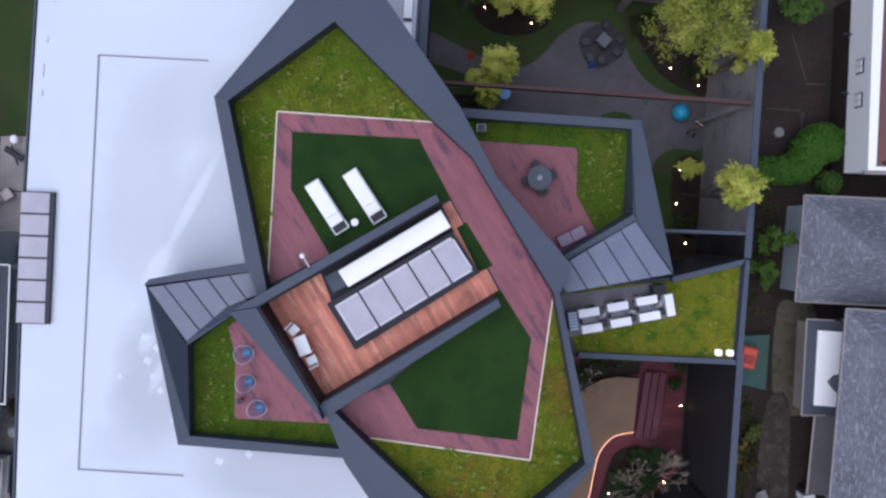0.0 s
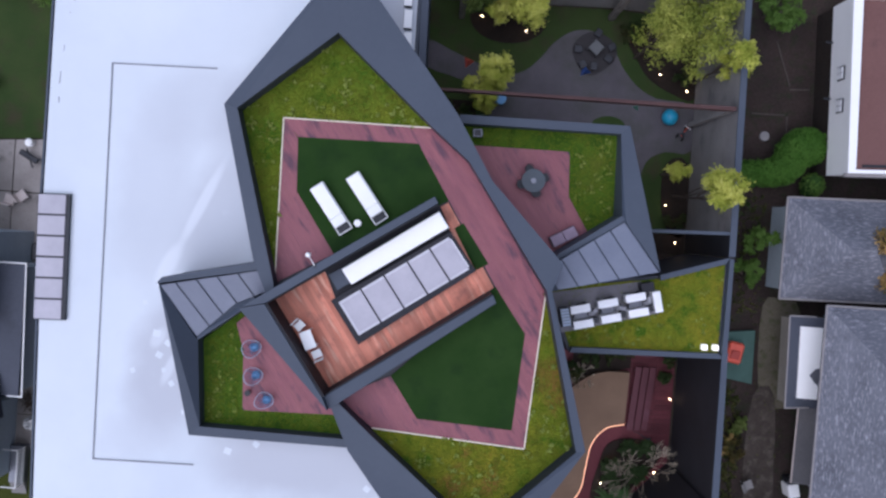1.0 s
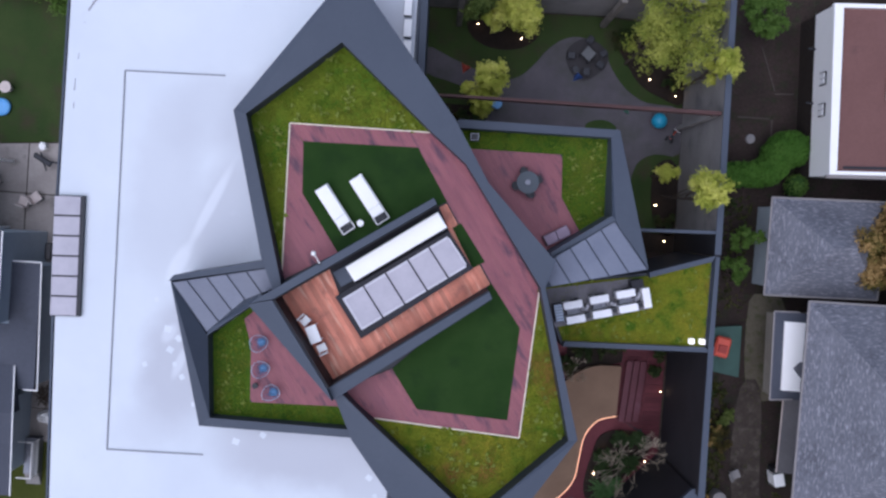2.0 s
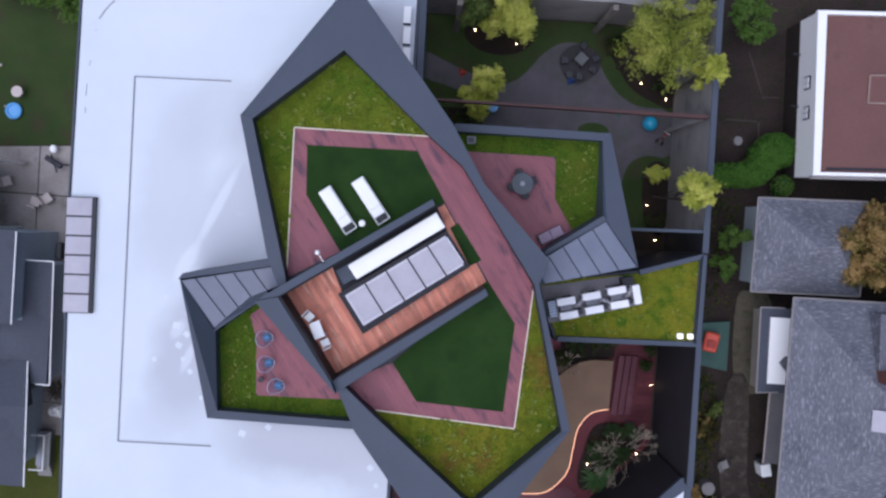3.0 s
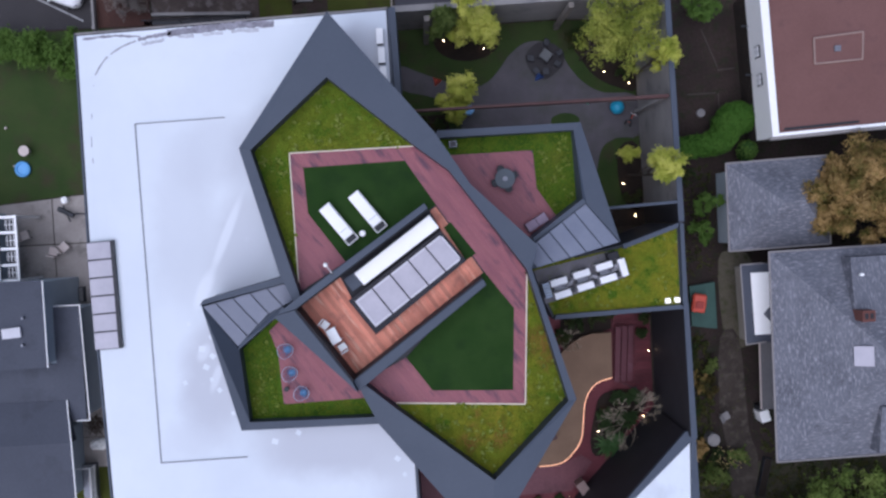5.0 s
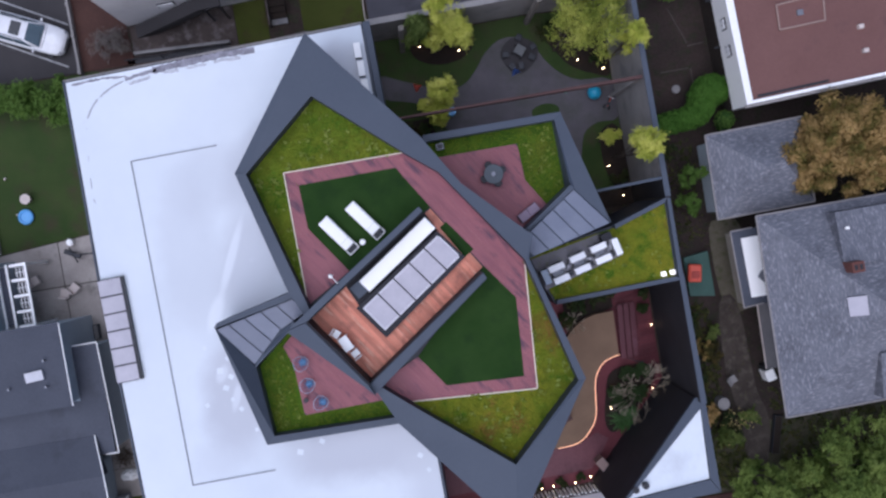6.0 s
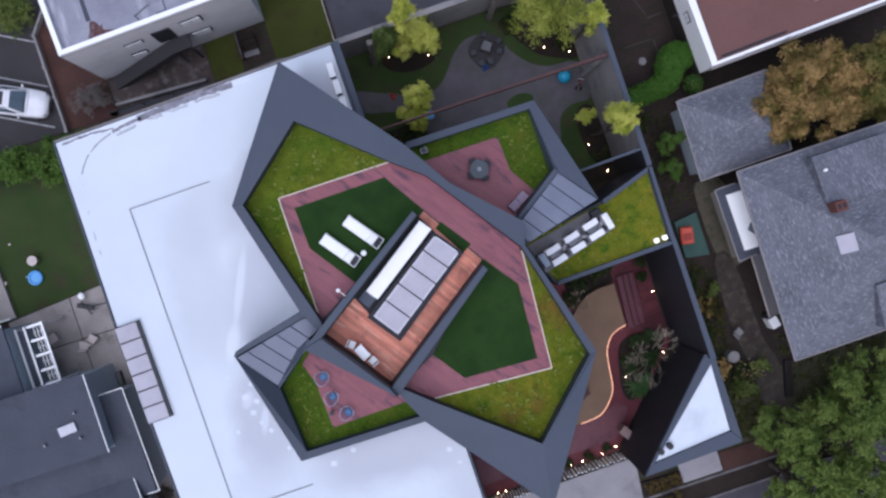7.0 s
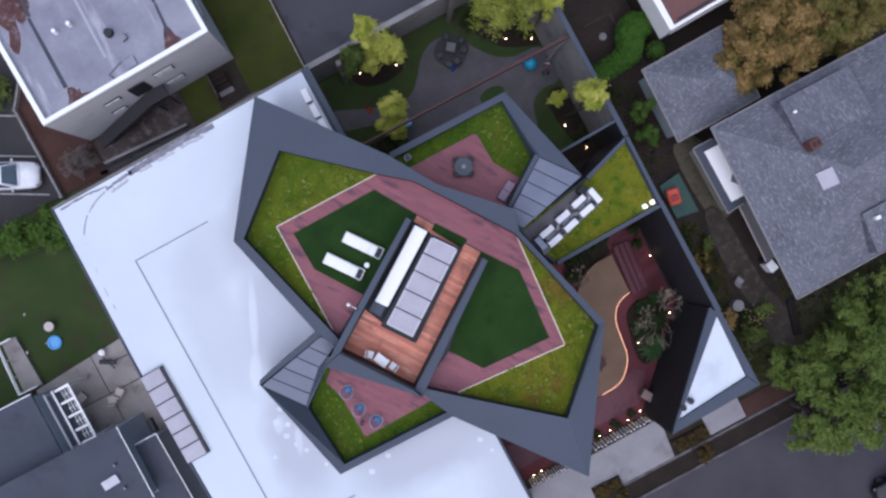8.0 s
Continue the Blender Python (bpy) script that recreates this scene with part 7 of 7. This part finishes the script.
part("skylight", box(bmesh.new(), 23.75, -8.3, 7.36, 1.0, 1.1, 0.12, 0, (0, -26)), SKYLIGHT, t, "pale roof window", world=True)
part("roof_vent", box(bmesh.new(), 25.6, -11.9, 6.98, 0.3, 0.22, 0.3), WHITE, t, "white roof vent", world=True)
part("roof_vent", box(bmesh.new(), 23.95, -3.85, 7.0, 0.2, 0.15, 0.2), WHITE, t, world=True)
t = thing("bay_room", "low side room with a white-topped flat roof", "annexe", 19.3, -5.5, 0)
part("wall", prism([(18.85, -3.4), (21.88, -3.3), (21.88, -7.7), (19.0, -7.8)], 1.75, 3.05), BAY_WALL, t, world=True)
part("base", prism([(19.95, -3.5), (21.88, -3.4), (21.88, -7.6), (20.0, -7.7)], 0, 1.749), BAY_WALL, t, "recessed base under the bay", world=True)
part("roof", prism([(18.7, -3.25), (21.88, -3.2), (21.88, -7.85), (18.85, -7.95)], 3.05, 3.2), SLATE, t, world=True)
part("roof_cover", prism([(19.25, -3.72), (20.7, -3.72), (20.7, -7.42), (19.36, -7.42)], 3.2, 3.3), WHITE, t, "white roof cover", world=True)
part("roof_stain", prism([(19.9, -6.2), (20.2, -5.85), (20.45, -5.8), (20.45, -6.75), (20.2, -6.55)], 3.3, 3.31), GREY_METAL, t, world=True)
for a, b in (((18.68, -3.22), (18.83, -7.98)), ((18.68, -3.22), (20.05, -3.18)), ((18.83, -7.98), (20.05, -7.88))):
    part("gutter", rod(bmesh.new(), (*a, 3.2), (*b, 3.2), 0.045, 0.045, 6), GUTTER, t, world=True)

t = thing("side_lean_to", "low grey-roofed lean-to along the house wall", "lean-to", 20.9, -10.8, 0)
part("wall", prism([(20.95, -8.3), (21.88, -8.3), (21.88, -12.3), (20.9, -12.3)], 0, 1.1), BAY_WALL, t, world=True)
part("roof", prism([(20.46, -8.2), (21.88, -8.2), (21.88, -12.4), (20.42, -12.4)], 1.1, lambda x, y: 1.2 if x < 21 else 1.5), LEAN_ROOF, t, world=True)
part("gutter", rod(bmesh.new(), (20.43, -8.2, 1.2), (20.39, -12.4, 1.2), 0.05, 0.05, 6), CREAM, t, world=True)
t = thing("dust_bin", "white bin against the house wall", "bin", 20.7, -12.9, 0.03, 14)
part("body", box(bmesh.new(), 0, 0, 0.5, 0.6, 0.75, 1.0), WHITE, t, bevel=0.04)
part("lid", box(bmesh.new(), 0, 0.5, 0.45, 0.4, 0.4, 0.9), DARK, t, bevel=0.03)

# east yard
t = thing("play_platform", "green play platform beside the wall", "platform", 17.3, -5.9, 0)
part("deck", prism([(16.5, -4.6), (18.1, -4.4), (18.15, -7.35), (16.55, -7.1)], 0, 0.3), GREEN_MAT, t, "green rubber deck", world=True)
t = thing("toy_car", "orange-red ride-on toy car on the platform", "toy", 16.95, -5.65, 0.3, 80)
part("body", box(bmesh.new(), 0, 0, 0.3, 1.15, 0.86, 0.36), CORAL, t, "orange-red body", bevel=0.1)
part("seat", box(bmesh.new(), -0.1, 0, 0.5, 0.45, 0.5, 0.1), plain("dull_red_plastic", (0.40, 0.05, 0.035)), t, bevel=0.03)
for a in (-0.36, 0.36):
    for b in (-0.3, 0.3):
        part("wheel", rod(bmesh.new(), (a, b - 0.05, 0.15), (a, b + 0.05, 0.15), 0.15, 0.15, 14), TYRE, t)


def hedge(name, label, blobs, h, seed, material, core):
    """A clipped solid mass of foliage: rounded lumps, thick with tiny leaves."""
    x0, y0 = blobs[0][:2]
    t = thing(name, label, "hedge", x0, y0, 0)
    rg = np.random.default_rng(seed)
    bm, cents = bmesh.new(), []
    for x, y, r in blobs:
        ball(bm, x - x0, y - y0, h * 0.5, r * 0.95, 16, h * 0.5 / r)
        for k in range(int(420 * r * r)):
            d = rg.normal(size=3)
            d /= np.linalg.norm(d)
            px, py = x + d[0] * r * 0.97, y + d[1] * r * 0.97
            if d[2] > -0.5 and not any((px - bx) ** 2 + (py - by) ** 2 < (0.8 * br) ** 2 and (bx, by) != (x, y) for bx, by, br in blobs):
                cents.append((px - x0, py - y0, h * 0.5 + d[2] * h * 0.49, 0.075))
            elif d[2] > 0.3:
                cents.append((px - x0, py - y0, h * 0.98, 0.075))
    part("core", bm, core, t, smooth=True)
    leaves("foliage", cents, 12, 0.045, material, t, seed, loose=0.4)


HEDGE_CORE = surface("hedge_mass", (0.035, 0.095, 0.012), (0.055, 0.135, 0.02), big=1.2, fine=16, grain=0.4, rough=0.9, bump=0.5, bump_size=0.06, spec=0.1)
HEDGE_DULL = surface("bush_mass", (0.03, 0.07, 0.015), (0.04, 0.09, 0.02), big=1.2, fine=16, grain=0.4, rough=0.9, bump=0.5, bump_size=0.06, spec=0.1)
hedge("clipped_hedge", "smooth bright green clipped hedge behind the wall", [(15.6, 3.9, 0.6), (16.1, 4.0, 0.72), (16.6, 4.05, 0.74), (17.1, 4.1, 0.74), (17.6, 4.15, 0.75), (18.1, 4.25, 0.8), (18.55, 4.4, 0.85),
      (18.85, 4.8, 0.9), (19.0, 5.3, 0.95), (19.3, 5.7, 0.95), (19.7, 5.85, 0.9), (20.0, 5.6, 0.85)], 2.0, 91, LEAF_HEDGE, HEDGE_CORE)
hedge("round_bush", "round dull-green bush at the hedge's end", [(20.3, 3.75, 0.6), (20.2, 3.5, 0.5)], 1.6, 92, LEAF_LIGHT, HEDGE_DULL)
tree("yard_tree", "dark green small tree behind the wall", 17.3, 0.6, 3.0, 0.9, LEAF_LIGHT, 93, lobes=20, per=260, size=0.07)
tree("yard_tree", "dark green small tree behind the wall", 17.0, -1.3, 2.6, 0.9, LEAF_LIGHT, 94, lobes=18, per=240, size=0.07)
for x, y, h, r, m, seed in ((16.2, -9.0, 1.2, 0.9, LEAF_DARK, 95), (16.6, -10.6, 1.0, 0.8, LEAF_BROWN, 96), (16.1, -12.2, 1.1, 0.8, LEAF_DARK, 97), (17.6, -16.3, 1.8, 1.0, LEAF_GREEN, 99), (16.6, -14.9, 1.0, 0.7, LEAF_BROWN, 106),
                            (17.6, -9.6, 0.8, 0.5, LEAF_GREEN, 100), (16.4, 2.2, 0.9, 0.7, LEAF_DARK, 101), (15.6, -3.0, 0.9, 0.6, LEAF_DARK, 102), (19.0, -15.6, 1.2, 0.8, LEAF_GREEN, 103)):
    shrub("yard_shrub", "straggling shrub in the dark yard", x, y, h, r, m, seed, lobes=10, per=110, size=0.1)
shrub("yard_shrub", "straggling rusty shrub in the dark yard", 17.2, -11.0, 1.0, 0.8, LEAF_RUST, 104, lobes=10, per=160, size=0.07)
rg = random.Random(5)
fs = shrub("flowering_shrub", "straggling shrub with pale yellow flower heads", 17.95, -15.55, 1.3, 0.95, LEAF_DARK, 98, lobes=10, per=140, size=0.08)
leaves("bloom", [(rg.gauss(0, 0.5), rg.gauss(0, 0.42), rg.uniform(0.95, 1.35), 0.05) for k in range(55)], 8, 0.035, leafy("pale_bloom", [(0.55, 0.42, 0.14), (0.62, 0.52, 0.25)]), fs, 4, "stuff")
YARD_GREEN = leafy("yard_weed", [(0.02, 0.03, 0.008), (0.05, 0.065, 0.016), (0.09, 0.095, 0.025), (0.075, 0.045, 0.02)])
tufts("undergrowth", "straggling weeds and low plants in the yard", [(14.6, -7.6), (17.6, -7.8), (17.9, -12.0), (17.2, -16.0), (14.7, -16.0)], 0.02, 900, 0.17, YARD_GREEN, 201)
tufts("undergrowth", "weeds and fallen leaves beneath the trees", [(14.8, -16.1), (18.4, -16.1), (19.2, -20.1), (14.8, -20.1)], 0.02, 600, 0.17, YARD_GREEN, 202)
tufts("undergrowth", "weeds and rough grass beside the house", [(20.8, -14.0), (33, -14.0), (33, -20.2), (20.8, -20.2)], 0.02, 1200, 0.17, YARD_GREEN, 203)
tufts("undergrowth", "weeds creeping over the side path", [(17.9, -2.6), (20.6, -2.8), (20.2, -8.4), (20.6, -15.0), (18.6, -17.5), (18.0, -12.0)], 0.03, 150, 0.07, YARD_GREEN, 205)
tufts("undergrowth", "sparse weeds in the dark earth behind the wall", [(14.6, 3.2), (18.2, 3.0), (18.2, -3.8), (14.6, -4.2)], 0.02, 300, 0.15, YARD_GREEN, 204)
t = thing("plant_trough", "long dark timber trough at the path's edge", "planter", 20.75, -16.95, 0, 76)
part("box", box(bmesh.new(), 0, 0, 0.2, 2.5, 0.5, 0.4), DARK, t, "black timber box", bevel=0.02)
part("soil", box(bmesh.new(), 0, 0, 0.405, 2.4, 0.4, 0.03), MULCH, t, "dark earth")
t = thing("round_drum", "grey round drum standing in the yard", "drum", 17.48, -14.27, 0)
part("drum", rod(bmesh.new(), (0, 0, 0), (0, 0, 0.8), 0.4, 0.4, 20), CONCRETE, t, bevel=0.03)
t = thing("garden_chair", "pale folding chair standing in the yard", "chair", 18.4, -12.9, 0.0, 25)
part("seat", box(bmesh.new(), 0, 0, 0.42, 0.5, 0.48, 0.04), CONCRETE, t)
part("backrest", box(bmesh.new(), -0.3, 0, 0.62, 0.3, 0.48, 0.04, 0, (0, 40)), CONCRETE, t)
for a in (-0.2, 0.2):
    part("leg", rod(bmesh.new(), (a, -0.2, 0), (a, 0.2, 0.42), 0.02), CONCRETE, t)
    part("leg", rod(bmesh.new(), (a, 0.2, 0), (a, -0.2, 0.42), 0.02), CONCRETE, t)
t = thing("round_planter", "round grey stepping stone in the yard", "stone", 17.75, 6.23, 0.0)
part("stone", rod(bmesh.new(), (0, 0, 0), (0, 0, 0.12), 0.28, 0.26, 16), CONCRETE, t)

tree("yard_tree", "green leafy small tree by the yard's far end", 17.1, 12.7, 3.2, 1.5, LEAF_LIGHT, 120, lobes=30, per=340, size=0.075, base=0.3)
for a, b in (((16.96, 7.42), (18.76, 7.45)), ((18.94, 8.87), (20.0, 8.93)), ((17.99, 11.43), (18.92, 9.04)), ((18.9, 7.4), (18.95, 6.2)), ((14.6, 6.3), (15.9, 6.25)), ((14.6, 7.3), (15.6, 7.35))):
    t = thing("edging_timber", "old grey timber lying in the dark earth", "timber", (a[0] + b[0]) / 2, (a[1] + b[1]) / 2, 0, group="edging timbers")
    part("log", rod(bmesh.new(), (*a, 0.05), (*b, 0.05), 0.045, 0.035, 8), OLD_TIMBER, t, world=True)
for x, y, h, r, seed, sy in ((26.0, 0.5, 6.4, 3.3, 111, 0.95), (30.6, 0.3, 6.8, 3.0, 112, 0.95)):
    tree("autumn_tree", "broad tree in brown and ochre autumn leaf" if x < 28 else "broad olive-green tree turning brown", x, y, h, r, LEAF_BROWN if x < 28 else LEAF_TURNING, seed, lobes=120, per=640, size=0.088, clump=(0.12, 0.23), loose=0.35, puffy=True, base=0.3, trunk=0.25, stretch=(1.05, sy))
for x, y, h, r, seed, sx, sy in ((18.0, -18.8, 6.4, 1.9, 113, 1.0, 1.0), (18.0, -22.2, 6.6, 2.6, 118, 1.0, 1.1), (22.8, -18.9, 6.8, 3.2, 114, 1.05, 1.0), (27.6, -18.4, 7.2, 3.4, 115, 1.0, 1.0), (20.9, -23.4, 6.4, 2.6, 119, 1.15, 0.9)):
    tagged(tree("street_tree", "large green street tree overhanging the pavement", x, y, h, r, LEAF_STREET, seed, lobes=int(20 * r), per=520, size=0.095, clump=(0.16, 0.3), loose=0.35, base=0.3, trunk=0.22, stretch=(sx, sy)), group="street trees")

# ---- boards of the decks ----
BOARD = -55.5
boards(floor, [[K1, K2, a2, a1], [K1, a1, a5, K3], [a5, a4, K3], [a2, K2, (1.3, 2.75), a3], [a3, (1.3, 2.75), K4, b2], [b2, K4, b3], [b3, K4, K5, b4],
               [b4, K5, K6, b5], [b5, K6, (-3.4, -7.5), b1]], BOARD, 0.2, 0.003, TERRACE - 0.028, TERRACE + 0.035, DECK_WET)
deck = part("deck_floor", prism([(-6.3, -3.6), (-3.8, -7.12), (2.8, -2.4), (0.62, 1.0)], TERRACE - 0.028, TERRACE - 0.01), DARK, kind="structure")
tagged(deck, "orange-brown timber deck between the dark walls", "deck")
boards(deck, [[(-6.3, -3.6), (-3.8, -7.12), (2.8, -2.4), (0.62, 1.0)]], BOARD, 0.2, 0.003, TERRACE - 0.008, TERRACE + 0.045, DECK_WARM)
wfloor = part("west_deck", prism([(-8.5, -5.1), (-7.4, -4.1), (-4.0, -7.6), (-4.2, -8.95), (-7.95, -9.05), (-8.1, -6.3)], QZ - 0.019, QZ), DARK, kind="structure")
tagged(wfloor, "mauve timber deck of the small terrace", "deck")
boards(wfloor, [[(-8.5, -5.1), (-7.4, -4.1), (-5.0, -6.6), (-8.1, -6.3)], [(-8.1, -6.3), (-5.0, -6.6), (-3.4, -8.95), (-7.95, -9.05)]], BOARD, 0.2, 0.003, QZ + 0.002, QZ + 0.04, DECK_WET)
efloor = part("east_deck", prism([(1.5, 3.75), (5.99, 3.8), (6.11, 1.77), (7.24, 0.01), (5.6, -0.9), (2.5, 2.0)], RZ - 0.019, RZ), DARK, kind="structure")
tagged(efloor, "mauve timber deck of the garden terrace", "deck")
boards(efloor, [[(1.5, 3.75), (5.99, 3.8), (6.11, 1.77), (2.5, 2.0)], [(2.5, 2.0), (6.11, 1.77), (7.24, 0.01), (5.6, -0.95)]], BOARD, 0.2, 0.003, RZ + 0.002, RZ + 0.04, DECK_WET)
court = part("court_deck", prism([(11.55, -5.6), (13.9, -5.6), (13.9, -11.6), (12.4, -10.7), (11.6, -10.3)], 0.001, 0.02), DARK, kind="structure")
tagged(court, "dark red boards along the courtyard wall", "deck")
boards(court, [[(12.95, -5.6), (13.9, -5.6), (13.9, -11.6), (12.95, -10.9)], [(11.55, -5.6), (12.94, -5.6), (12.94, -10.88), (11.6, -10.3)]], 3.0, 0.26, 0.012, 0.021, 0.06, DECK_DARK)
